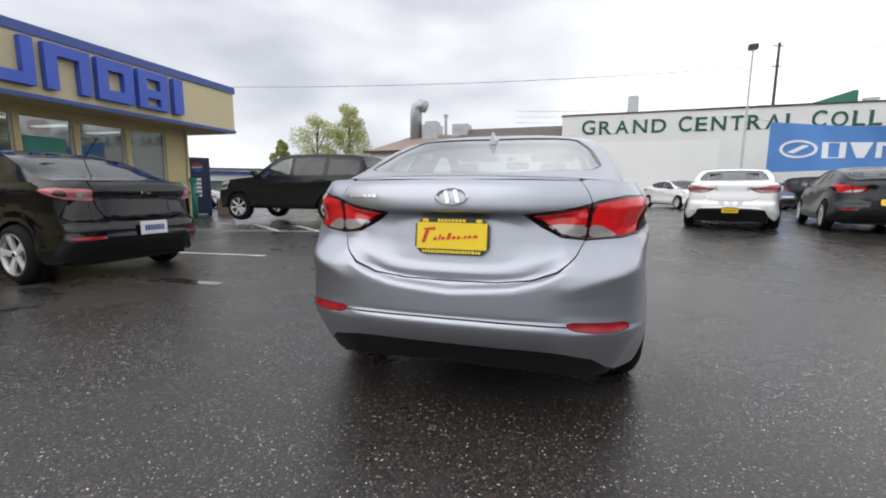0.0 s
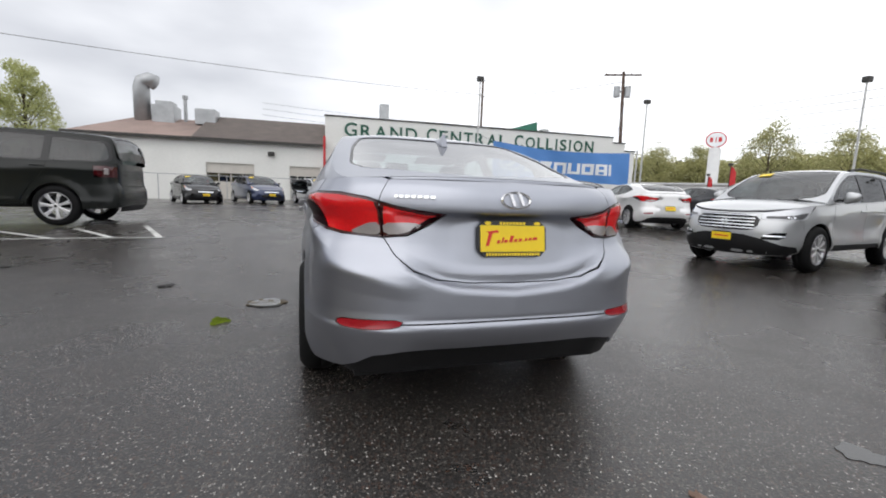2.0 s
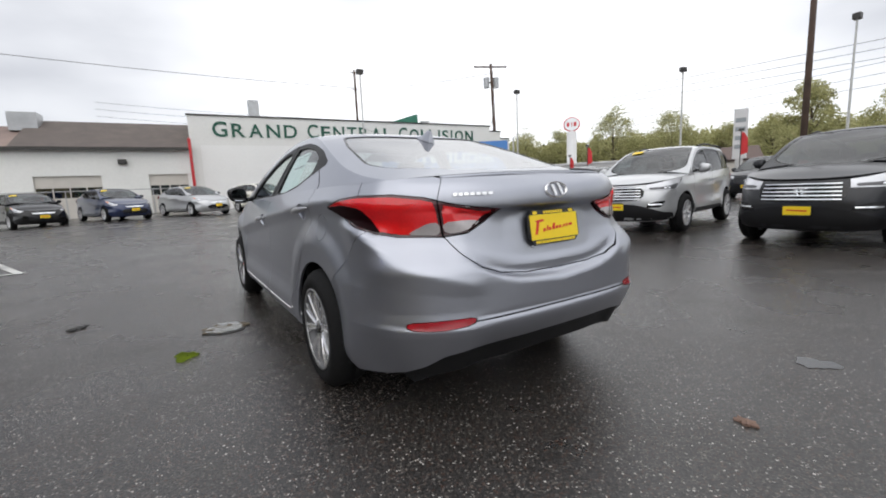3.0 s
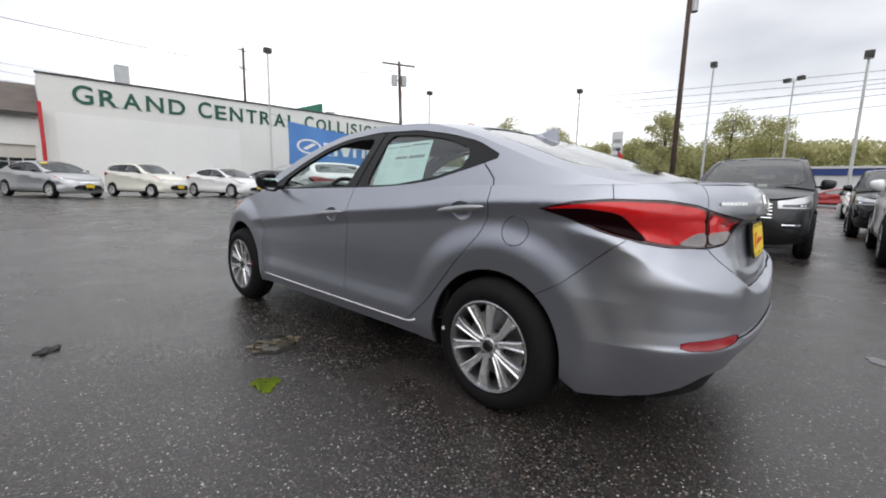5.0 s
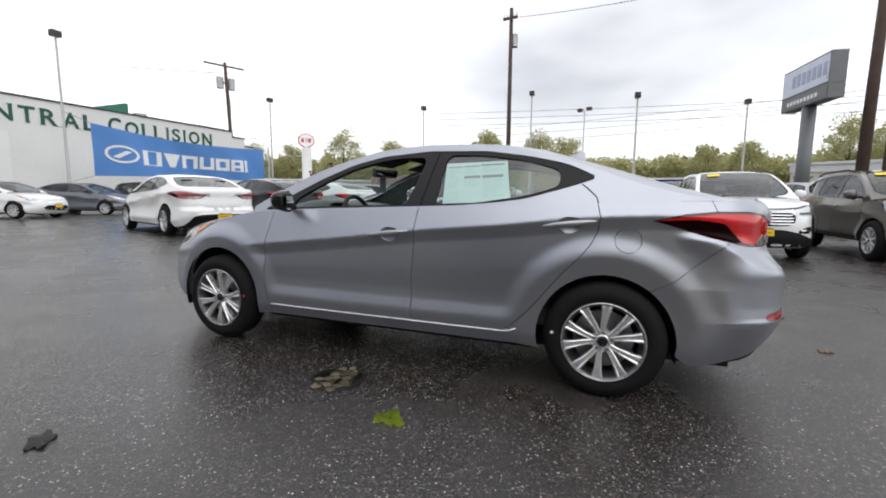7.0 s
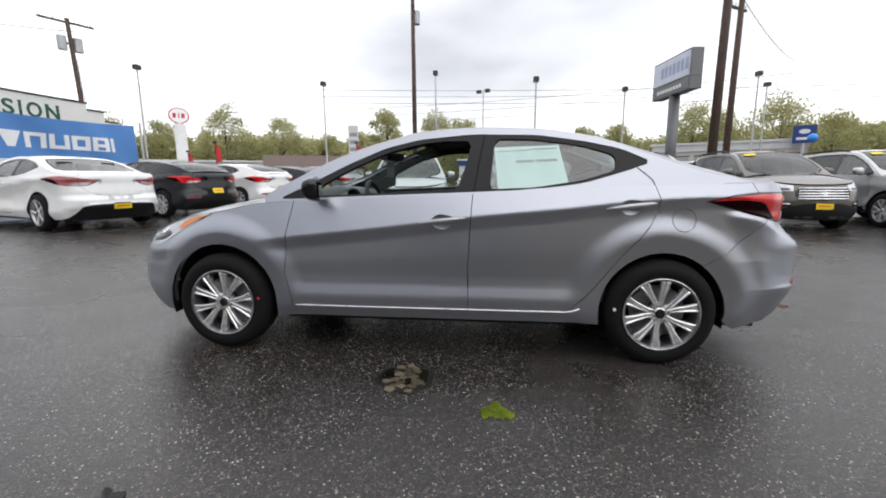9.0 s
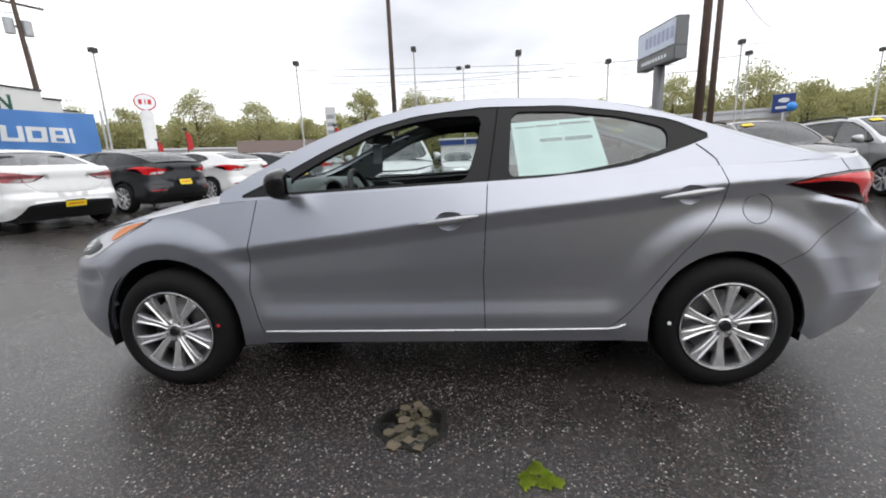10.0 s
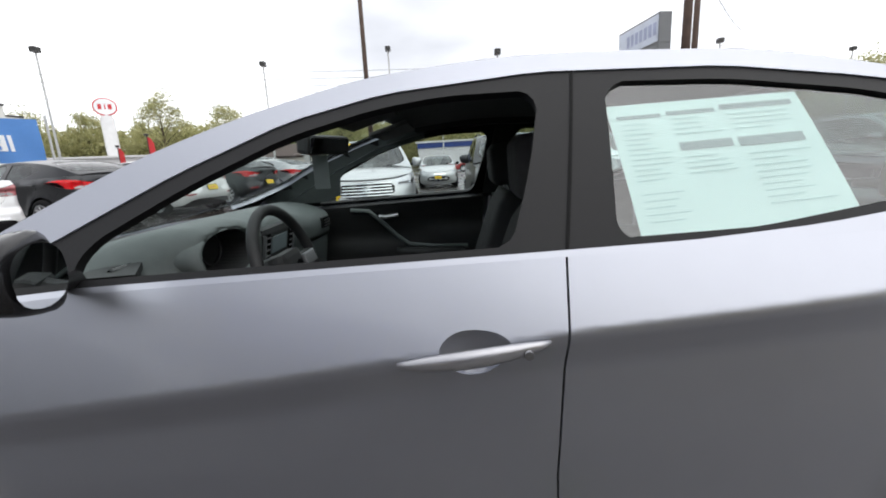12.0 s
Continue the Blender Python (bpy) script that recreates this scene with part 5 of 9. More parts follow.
def wheel_meshes(R, rim_r, width, spokes, twin, seg=40, fat=1.0, detail=False):
    """Tyre, rim barrel with spokes, disc and hub; the axle runs along x, the face looks towards -x."""
    w = width / 2
    bm = bmesh.new()
    mid = (rim_r + R) / 2
    lathe(bm, [(rim_r, w - 0.014), (rim_r + 0.012, w - 0.004), (mid, w), (R - 0.04, w - 0.008), (R - 0.018, w - 0.022), (R - 0.006, w - 0.042), (R, w - 0.062), (R, 0.012), (R - 0.006, 0.010), (R - 0.006, 0.004), (R, 0.002), (R, -w + 0.062), (R - 0.006, -w + 0.042), (R - 0.018, -w + 0.022), (R - 0.04, -w + 0.008), (mid, -w), (rim_r + 0.012, -w + 0.004), (rim_r, -w + 0.014)], seg)
    tyre = bm
    bm = bmesh.new()
    f = -w + 0.012
    lathe(bm, [(rim_r, f), (rim_r + 0.006, f - 0.008), (rim_r - 0.008, f - 0.008), (rim_r - 0.018, f + 0.012), (rim_r - 0.03, f + 0.05), (rim_r - 0.035, w - 0.02), (rim_r, w - 0.012)], seg)
    barrel = bm
    bm = bmesh.new()
    n = spokes
    for k in range(n):
        if detail:
            # each spoke is a channel between two ridges; two lean together at the hub and spread to the rim
            pair, s_ = k // 2, (-1, 1)[k % 2]
            base = 2 * math.pi * pair / (n // 2)
            cuts = ((0.0, 0.20, 0.0125, 0.016), (0.3, 0.235, 0.0150, 0.010), (0.65, 0.285, 0.0190, 0.003), (0.9, 0.305, 0.0255, 0.001), (1.0, 0.31, 0.0330, 0.003))
            prof_ = ((-1.0, 0.030), (-1.0, 0.003), (-0.70, 0.0), (-0.42, 0.0055), (0.42, 0.0055), (0.70, 0.0), (1.0, 0.003), (1.0, 0.030))
        else:
            base, s_ = 2 * math.pi * k / n, 1
            a1 = (0.16 if k % 2 else -0.16) * (1 if twin else 0)
            cuts = tuple((t, a1 * (1 - min(1, t * 1.1)), wd * fat, dp) for t, wd, dp in ((0.0, 0.011, 0.018), (0.35, 0.0115, 0.010), (0.75, 0.0145, 0.003), (1.0, 0.020, 0.003)))
            prof_ = ((-1.0, 0.028), (-1.0, 0.004), (-0.55, 0.0), (0.55, 0.0), (1.0, 0.004), (1.0, 0.028))
        rings = []
        for t, lean, wd, dp in cuts:
            r = 0.042 + (rim_r - 0.007 - 0.042) * t if detail else 0.045 + (rim_r - 0.016 - 0.045) * t
            a = base + s_ * lean
            c, s = math.cos(a), math.sin(a)
            rings.append([bm.verts.new((f - 0.006 + dp + hgt, r * c - o * wd * s, r * s + o * wd * c)) for o, hgt in prof_])
        for A_, B_ in zip(rings, rings[1:]):
            for i in range(len(prof_) - 1):
                bm.faces.new((A_[i], A_[i + 1], B_[i + 1], B_[i]))
    if detail:
        lathe(bm, [(0.0005, f + 0.012), (0.030, f + 0.012), (0.036, f + 0.016), (0.060, f + 0.019), (0.066, f + 0.045)], 30)
        lathe(bm, [(rim_r + 0.004, f - 0.006), (rim_r - 0.002, f - 0.009), (rim_r - 0.010, f - 0.005), (rim_r - 0.013, f + 0.010)], seg)
    else:
        lathe(bm, [(0.0005, f + 0.004), (0.028, f + 0.004), (0.034, f + 0.010), (0.062, f + 0.016), (0.066, f + 0.05)], 24)
    bmesh.ops.recalc_face_normals(bm, faces=bm.faces)
    sp = bm
    bm = bmesh.new()
    lathe(bm, [(0.06, f + 0.075), (rim_r - 0.055, f + 0.075), (rim_r - 0.055, f + 0.09)], 24)
    disc = bm
    bm = bmesh.new()
    lathe(bm, [(0.0005, f - 0.002), (0.022, f - 0.002), (0.027, f + 0.006)], 16)
    cap = bm
    bm = bmesh.new()
    for k in range(5):
        a = 2 * math.pi * k / 5 + 0.3
        c, s = 0.047 * math.cos(a), 0.047 * math.sin(a)
        tube(bm, [(f + 0.02, c, s), (f + 0.008, c, s)], 0.008, 6)
    nuts = bm
    out = []
    for b, nm, mt, sm in ((tyre, "tyre", "rubber", True), (barrel, "rim_barrel", "rim_dark" if detail else "satin", True), (sp, "rim_spokes", "polished" if detail else "rim", False), (disc, "brake_disc", "brake", False), (cap, "hub_cap", "gloss_black", False), (nuts, "wheel_nuts", "brake", False)):
        me = bpy.data.meshes.new(nm)
        b.to_mesh(me)
        b.free()
        me.materials.append(M[mt])
        if sm:
            me.polygons.foreach_set("use_smooth", [True] * len(me.polygons))
        out.append((nm, me))
    return out


def put_wheels(car, S):
    ms = wheel_meshes(S["R"], S["rim"], S.get("tyre_w", 0.205), S.get("spokes", 10), S.get("twin", True), S.get("wseg", 40), S.get("spoke_fat", 1.3), S.get("fine", False))
    for y in (0.0, S["wb"]):
        for sx in (-1, 1):
            w = new("wheel")
            w.parent = car
            w.matrix_basis = pose(sx * S["track"], y, S["R"] - 0.006, 13 * y + 5, 0, 0) if sx < 0 else pose(sx * S["track"], y, S["R"] - 0.006, 20, 0, 180)
            for nm, me in ms:
                if nm in ("brake_disc", "wheel_nuts") and not S.get("fine"):
                    continue
                o = new(nm, me)
                o.parent = w


def build_car(S, paint_key, label, at=(0, 0), heading=90.0, group="", glass_keys=("tint_glass", "dark_glass"), name="parked_car"):
    """A whole car from its numbers. heading: degrees from +x of the way it points."""
    car = thing(name, label, "car", (at[0], at[1], rise(*at)), heading - 90, group)
    B = Body(S)
    st, fine = S.get("step", 0.1), S.get("fine", False)
    P = paint_key
    wb, R, ra = S["wb"], S["R"], S["arch"]
    g = S.get("gap", 0.0022)
    dz = S["sill"]
    D = S["doors"]
    # outlines on the wrap
    f_edge, b_gap, r_edge = D["front"], D["mid"], D["rear"]
    lampq, lampl, lid_edge, head = S["lamp_q"], S["lamp_l"], S["lid_edge"], S["headlamp"]
    ang = math.degrees(math.asin(max(-0.9, (dz - 0.08 - R) / ra)))
    up_ = g + 0.001 if fine else 0.0          # the near car's panels close up to the glasshouse with no gap
    top_line = lambda y0, y1, n=8: [("s", y0 + (y1 - y0) * k / n, B.zs(y0 + (y1 - y0) * k / n) + up_) for k in range(n + 1)]
    seam_a = S.get("bumper_seam_angle", 128)
    for sx, side in ((-1, "left"), (1, "right")):
        W = lambda u, z, sx=sx: B.wrap(u, z, sx)
        G = lambda y, z, sx=sx: B.gh(y, z, sx)
        # front fender
        fr_end = S["fender_front"]
        poly = [("s", f_edge[0][0], B.zs(f_edge[0][0]) + up_)] + [("s", y, z) for y, z in f_edge[1:]] + [("s", f_edge[-1][0], dz - 0.07)]
        poly += arc(wb, R, S.get("arch_f", ra), 180 - ang, S.get("fender_arc", 22))
        poly += [("s", fr_end[0], fr_end[1])] + [("s", y, z) for y, z in S["head_low"]] + top_line(S["head_low"][-1][0] - 0.02, f_edge[0][0], 6)[:-1]
        skin("front_fender", W, grown(B.uz(poly), -g), P, car, step=st)
        # doors
        two = b_gap is None
        if not two:
            poly = [("s", f_edge[0][0], B.zs(f_edge[0][0]) + up_)] + [("s", y, z) for y, z in f_edge[1:]] + [("s", y, z) for y, z in reversed(b_gap[1:])] + top_line(b_gap[0][0], f_edge[0][0])[:-1]
            cups = [[grown(handle_cup(B, *h), -0.001)] if fine else [] for h in S["handles"]]
            fd = skin("front_door", W, grown(B.uz(poly), -g), P, car, holes=cups[0], step=st)
            poly = [("s", b_gap[0][0], B.zs(b_gap[0][0]) + up_)] + [("s", y, z) for y, z in b_gap[1:]] + [("s", y, z) for y, z in reversed(r_edge[1:])] + top_line(r_edge[0][0], b_gap[0][0])[:-1]
            rd = skin("rear_door", W, grown(B.uz(poly), -g), P, car, holes=cups[1], step=st)
        else:
            poly = [("s", f_edge[0][0], B.zs(f_edge[0][0]) + up_)] + [("s", y, z) for y, z in f_edge[1:]] + [("s", y, z) for y, z in reversed(r_edge[1:])] + top_line(r_edge[0][0], f_edge[0][0])[:-1]
            fd = skin("front_door", W, grown(B.uz(poly), -g), P, car, step=st)
            rd = None
        # sill
        yb = f_edge[-1][0]
        poly = [("s", yb, dz), ("s", r_edge[-1][0], dz), ("s", r_edge[-1][0] - 0.10, dz - 0.07), ("s", yb + 0.08, dz - 0.07)]
        skin("sill", W, grown(B.uz(poly), -g * 0.5), S.get("sill_mat") or P, car, step=st, lift=-0.004)
        # quarter panel
        lq = [p for p in lampq]
        poly = [("s", y, z) for y, z in r_edge[:0]] + [("s", r_edge[0][0], B.zs(r_edge[0][0]) + up_)] + [("s", y, z) for y, z in r_edge[1:]] + [("s", r_edge[-1][0] - 0.10, dz - 0.07)]
        poly += arc(0.0, R, ra, ang, seam_a)
        poly += S["seam"] + S["lamp_under"] + S["lamp_over"]
        poly += top_line(S["lamp_over_y"], r_edge[0][0], 6)[:-1]
        qholes = [grown(rounded(B.uz(S["fuel"])), 0.002)] if (sx < 0 and fine and S.get("fuel")) else []
        skin("rear_quarter_panel", W, grown(B.uz(poly), -g), P, car, holes=qholes, step=st)
        if qholes:
            skin("fuel_flap", W, grown(rounded(B.uz(S["fuel"])), -0.0015), P, car, step=st * 0.8)
        # rear bumper half
        poly = arc(0.0, R, ra, seam_a, 180 - S.get("bump_low", -4)) + S["bumper_low"] + S["bumper_up"] + list(reversed(S["seam"]))
        holes = [grown(rounded(B.uz(S["reflector"]), 1), 0.003)] if S.get("reflector") else []
        skin("rear_bumper", W, [(0.0 if u < 0.006 else u, z) for u, z in (B.uz(poly) if not fine else grown(B.uz(poly), -g * 0.4))], P, car, holes=holes, step=st)
        if S.get("reflector"):
            skin("reflector", W, rounded(B.uz(S["reflector"]), 1), "reflector_red", car, step=st * 0.7, depth=0.004, lift=-0.002)
        poly = S["valance"]
        skin("rear_valance", W, B.uz(poly), "trim", car, step=st, lift=-0.012)
        # lamps
        if lampq:
            lq = grown(B.uz(lampq), -g * 0.8)
            tl = skin("tail_lamp", W, lq, "deep_red_lens" if fine else S.get("lamp_mat", "red_lens"), car, step=st * 0.5, depth=0.02, lift=0.001)
            if fine:
                skin("lamp_lens", W, rounded(grown(lq, -0.010), 1), "red_lens", tl, step=st * 0.5, depth=0.004, lift=0.005)
            for pts, mt in S.get("lamp_bits", ()):
                skin("tail_lamp_insert", W, rounded(B.uz(pts), 1), mt, car, step=st * 0.5, depth=0.005, lift=0.009)
        if lampl:
            ll = grown(B.uz(lampl), -g * 0.8)
            tl = skin("lid_lamp", W, ll, "deep_red_lens" if fine else S.get("lamp_mat", "red_lens"), car, step=st * 0.5, depth=0.02, lift=0.001)
            if fine:
                skin("lamp_lens", W, rounded(grown(ll, -0.010), 1), "red_lens", tl, step=st * 0.5, depth=0.004, lift=0.005)
        skin("headlamp", W, grown(B.uz(head), -g), "head_lens", car, step=st * 0.6, depth=0.02)
        for pts, mt in S.get("head_bits", ()):
            skin("headlamp_insert", W, rounded(B.uz(pts), 1), mt, car, step=st * 0.5, depth=0.006, lift=0.005)
        # front bumper half
        poly = arc(wb, R, S.get("arch_f", ra), S.get("fender_arc", 22), -2, 5) + S["front_low"] + S["front_up"] + [("s", fr_end[0], fr_end[1])]
        fholes = [B.uz(h) for h in S.get("front_holes", ())]
        skin("front_bumper", W, B.uz(poly), P, car, holes=fholes, step=st)
        for pts, mt in S.get("front_bits", ()):
            skin("front_trim", W, B.uz(pts), mt, car, step=st * 0.8, depth=0.012, lift=0.004)
        # glasshouse
        wins = S["windows"]
        frame = [(y, min(max(z, B.zs(y) + 0.012), B.zr(y) - 0.016)) for y, z in dense(rounded(S["dlo"], 1), 0.04)]
        rail = [(y, B.zr(y)) for y in np.linspace(S["rail_y"][0], S["rail_y"][1], 40)]
        belt = [(y, B.zs(y)) for y in np.linspace(S["rail_y"][1], S["rail_y"][0], 70)]
        skin("roof_side", G, [(float(a), float(b)) for a, b in rail + belt], P, car, holes=[frame], step=st, depth=0.03)
        wr = [[(y, max(z, B.zs(y) + 0.026)) for y, z in dense(rounded(w, 2), 0.04)] for w in wins]
        skin("window_frame", G, grown(frame, -0.001), S.get("frame_mat", "gloss_black"), car, holes=wr, step=st * 0.8, depth=0.02, lift=-0.004)
        for i, w in enumerate(wr):
            if sx < 0 and i in S.get("open", ()):
                continue
            skin("side_window", G, grown(w, 0.004), "side_glass" if fine and i else (glass_keys[0] if i == 0 else glass_keys[1]), car, step=st, depth=0.0, lift=-0.012)
        # door handles
        for (hy, hz), dr in zip(S["handles"], (fd, rd or fd)):
            door_handle(B, W, hy, hz, dr, fine, sx, P)
        mirror(B, S, sx, car, P)
    # top of the body
    T = B.roof
    rl = [(float(abs(B.gh(y, B.zr(y)).x)), float(y)) for y in np.linspace(S["rail_y"][1], S["rail_y"][0], 40)]
    poly = [(-x, y) for x, y in rl] + [(x, y) for x, y in reversed(rl)]
    ws, bl = S["windscreen"], S["backlight"]
    sym = lambda pts: [(-x, y) for x, y in pts] + [(x, y) for x, y in reversed(pts) if x > 0.001]
    wsp, blp = rounded(sym(ws), 2), rounded(sym(bl), 2)
    skin("roof", T, poly, P, car, holes=[wsp, blp], step=st, depth=0.03)
    skin("windscreen", T, grown(wsp, 0.004), "clear_glass" if fine else "tint_glass", car, step=st, depth=0.004, lift=-0.006)
    skin("rear_window", T, grown(blp, 0.004), "back_glass" if fine else "tint_glass", car, step=st, depth=0.004, lift=-0.006)
    for nm, w in (("windscreen_seal", wsp), ("rear_window_seal", blp)):
        skin(nm, T, grown(w, 0.003), "gloss_black", car, holes=[grown(w, -0.014 if fine else -0.03)], step=st, depth=0.004, lift=-0.003)
    # bonnet and boot lid
    hood_y = S["hood"]
    ys = np.linspace(hood_y[0], hood_y[1], 10)
    left = [(-(B.half(float(y)) - S.get("hood_in", 0.10)), float(y)) for y in ys]
    lead = []
    u0 = B.us(float(hood_y[1]))
    for k in range(21):
        u = u0 + (B.top - u0) * k / 20
        q = B.wrap(u, B.zs(float(np.interp(u, B.u, B.oy))))
        lead.append((q.x, q.y - 0.002))
    lead += [(-x, y) for x, y in reversed(lead[:-1])]
    back = [(x, hood_y[0] + S.get("cowl_bow", 0.25) * (1 - (x / left[0][0]) ** 2)) for x in np.linspace(-left[0][0], left[0][0], 11)[1:-1]]
    poly = left + [(float(x), float(y)) for x, y in lead] + [(-x, y) for x, y in reversed(left)] + [(float(x), float(y)) for x, y in back]
    skin("bonnet", B.deck, poly, P, car, step=st)
    for sx in (-1, 1):
        ys2 = np.linspace(hood_y[0] - 0.1, hood_y[1] - 0.003, 10)
        poly = [(sx * (B.half(float(y)) - S.get("hood_in", 0.10) + 0.005), float(y)) for y in ys2] + [(sx * (B.half(float(y)) + 0.001), float(y)) for y in reversed(ys2)]
        skin("fender_top", B.deck, poly, P, car, step=st)
    skin("cowl", B.deck, [(x, hood_y[0] + 0.02 + S.get("cowl_bow", 0.25) * (1 - (x / left[0][0]) ** 2)) for x in np.linspace(-left[0][0], left[0][0], 9)] + [(x, hood_y[0] - 0.34 + S.get("cowl_bow", 0.25) * (1 - (x / left[0][0]) ** 2)) for x in np.linspace(left[0][0], -left[0][0], 9)], "trim", car, step=st, lift=-0.012)
    if S.get("boot"):
        b0, xe = S["boot"]
        lip = []
        for k in range(21):
            u = B.ur(xe) * (1 - k / 20)
            p = B.wrap(u, B.zs(float(np.interp(u, B.u, B.oy))))
            lip.append((p.x, p.y + 0.002))
        lip = lip + [(-x, y) for x, y in reversed(lip[:-1])]
        top = [(x, y) for x, y in b0]
        poly = lip + [(-x, y) for x, y in top if x < -0.001] + [(x, y) for x, y in reversed(top)]
        lid = skin("boot_lid", B.deck, poly, P, car, step=st, depth=0.0)
        bm = bmesh.new()
        tube(bm, [B.deck(x, y) + Vector((0, 0.006, -0.0105)) for x, y in lip], 0.0105, 10)
        part("lid_lip", bm, P, lid, "", True)
        for sx in (-1, 1):
            q = []
            ua, ub = B.us(b0[0][1] + 0.06), B.ur(xe)
            for k in range(13):
                u = ua + (ub - ua) * k / 12
                p = B.wrap(u, B.zs(float(np.interp(u, B.u, B.oy))))
                q.append((sx * (abs(p.x) + 0.001), p.y - 0.001))
            q2 = [(sx * (abs(lip[0][0]) + 0.004), lip[0][1]), (sx * (abs(b0[0][0]) + 0.004), b0[0][1]), (sx * (abs(b0[0][0]) + 0.004), b0[0][1] + 0.05)]
            skin("boot_shoulder", B.deck, q + q2, P, car, step=st, depth=0.0)
    Wl = lambda u, z: B.wrap(u, z, -1) if u >= 0 else B.wrap(-u, z, 1)
    e = B.uz(lid_edge)
    poly = e + [(-u, z) for u, z in reversed(e) if u > 0.001]
    topz = []
    u1 = e[0][0]
    for k in range(1, 20):
        u = -u1 + 2 * u1 * k / 20
        topz.append((u, B.zs(float(np.interp(abs(u), B.u, B.oy)))))
    poly = e + [(-u, z) for u, z in reversed(e) if u > 0.001] + list(reversed(topz))
    # from the left top edge down round the bottom and back over the top
    skin("boot_face" if S.get("boot") else "tailgate", Wl, grown(poly, -g * 0.5), P, car, step=st, depth=0.02, holes=[grown(p, 0.002) for p in S.get("lid_holes", ())])
    # plates and badges
    for pl in S.get("plates", ()):
        number_plate(Wl if pl[0] == "r" else (lambda a, z: B.wrap(B.top - abs(a), z, -1 if a <= 0 else 1)), pl[1], pl[2], pl[3], car, B, fine and pl[0] == "r", pl[0])
    for bz, mt in S.get("badges", ()):
        badge(B, Wl if bz[0] == "r" else (lambda a, z: B.wrap(B.top - abs(a), z, -1 if a <= 0 else 1)), bz[1], bz[2], car, mt, fine)
    underbody(B, S, car)
    put_wheels(car, S)
    return car, B


def handle_cup(B, hy, hz):
    """The outline of the finger hollow behind a door handle."""
    return rounded([(B.us(hy + a), hz + b) for a, b in ((-0.078, 0.014), (-0.045, 0.040), (0.03, 0.044), (0.072, 0.006), (0.035, -0.043), (-0.015, -0.050), (-0.05, -0.03))], 3, 0.05)


def door_handle(B, W, hy, hz, door, fine, sx, P):
    """A recessed cup with a chrome pull across it."""
    if not fine:
        bm = bmesh.new()
        pts = [W(B.us(hy + d), hz + 0.0) + Vector((sx * 0.018, 0, 0)) for d in (-0.10, 0, 0.10)]
        tube(bm, pts, 0.012, 6)
        part("handle", bm, P, door)
        return
    cup = handle_cup(B, hy, hz)
    u0 = B.us(hy)

    def hollow(u, z):
        r = min(1.0, math.hypot((u - u0) / 0.080, (z - hz + 0.002) / 0.050))
        return W(u, z) - Vector((sx * 0.026 * (1 - r * r) ** 1.2, 0, 0))
    skin("handle_cup", hollow, cup, P, door, step=0.010, depth=0.004, lift=-0.0005)
    bm = bmesh.new()
    n = 14
    rings = []
    for k in range(n + 1):
        t = k / n
        y = hy - 0.138 + 0.276 * t
        env = math.sin(math.pi * min(1, max(0.0, t * 0.96 + 0.02))) ** 0.62
        z = hz + 0.004 - 0.016 * (2 * t - 1)
        c = W(B.us(y), z) + Vector((sx * (0.006 + 0.022 * env), 0, 0))
        hh, dd = 0.002 + 0.0155 * env, 0.003 + 0.009 * env
        rings.append([bm.verts.new(c + Vector((sx * dd * math.cos(a), 0, hh * math.sin(a)))) for a in [2 * math.pi * i / 10 for i in range(10)]])
    for A_, B_ in zip(rings, rings[1:]):
        for i in range(10):
            bm.faces.new((A_[i], A_[(i + 1) % 10], B_[(i + 1) % 10], B_[i]))
    bm.faces.new(rings[0]); bm.faces.new(rings[-1])
    bmesh.ops.recalc_face_normals(bm, faces=bm.faces)
    h = part("handle", bm, "satin", door, "satin silver pull handle", True)
    if sx < 0 and hy > 0.8:
        c = W(B.us(hy - 0.095), hz + 0.009)
        bm = bmesh.new()
        lathe(bm, [(0.0005, -0.001), (0.008, -0.001), (0.0095, 0.004)], 14)
        bmesh.ops.translate(bm, vec=c + Vector((-0.036, 0, 0)), verts=bm.verts)
        part("lock", bm, "brake", h)


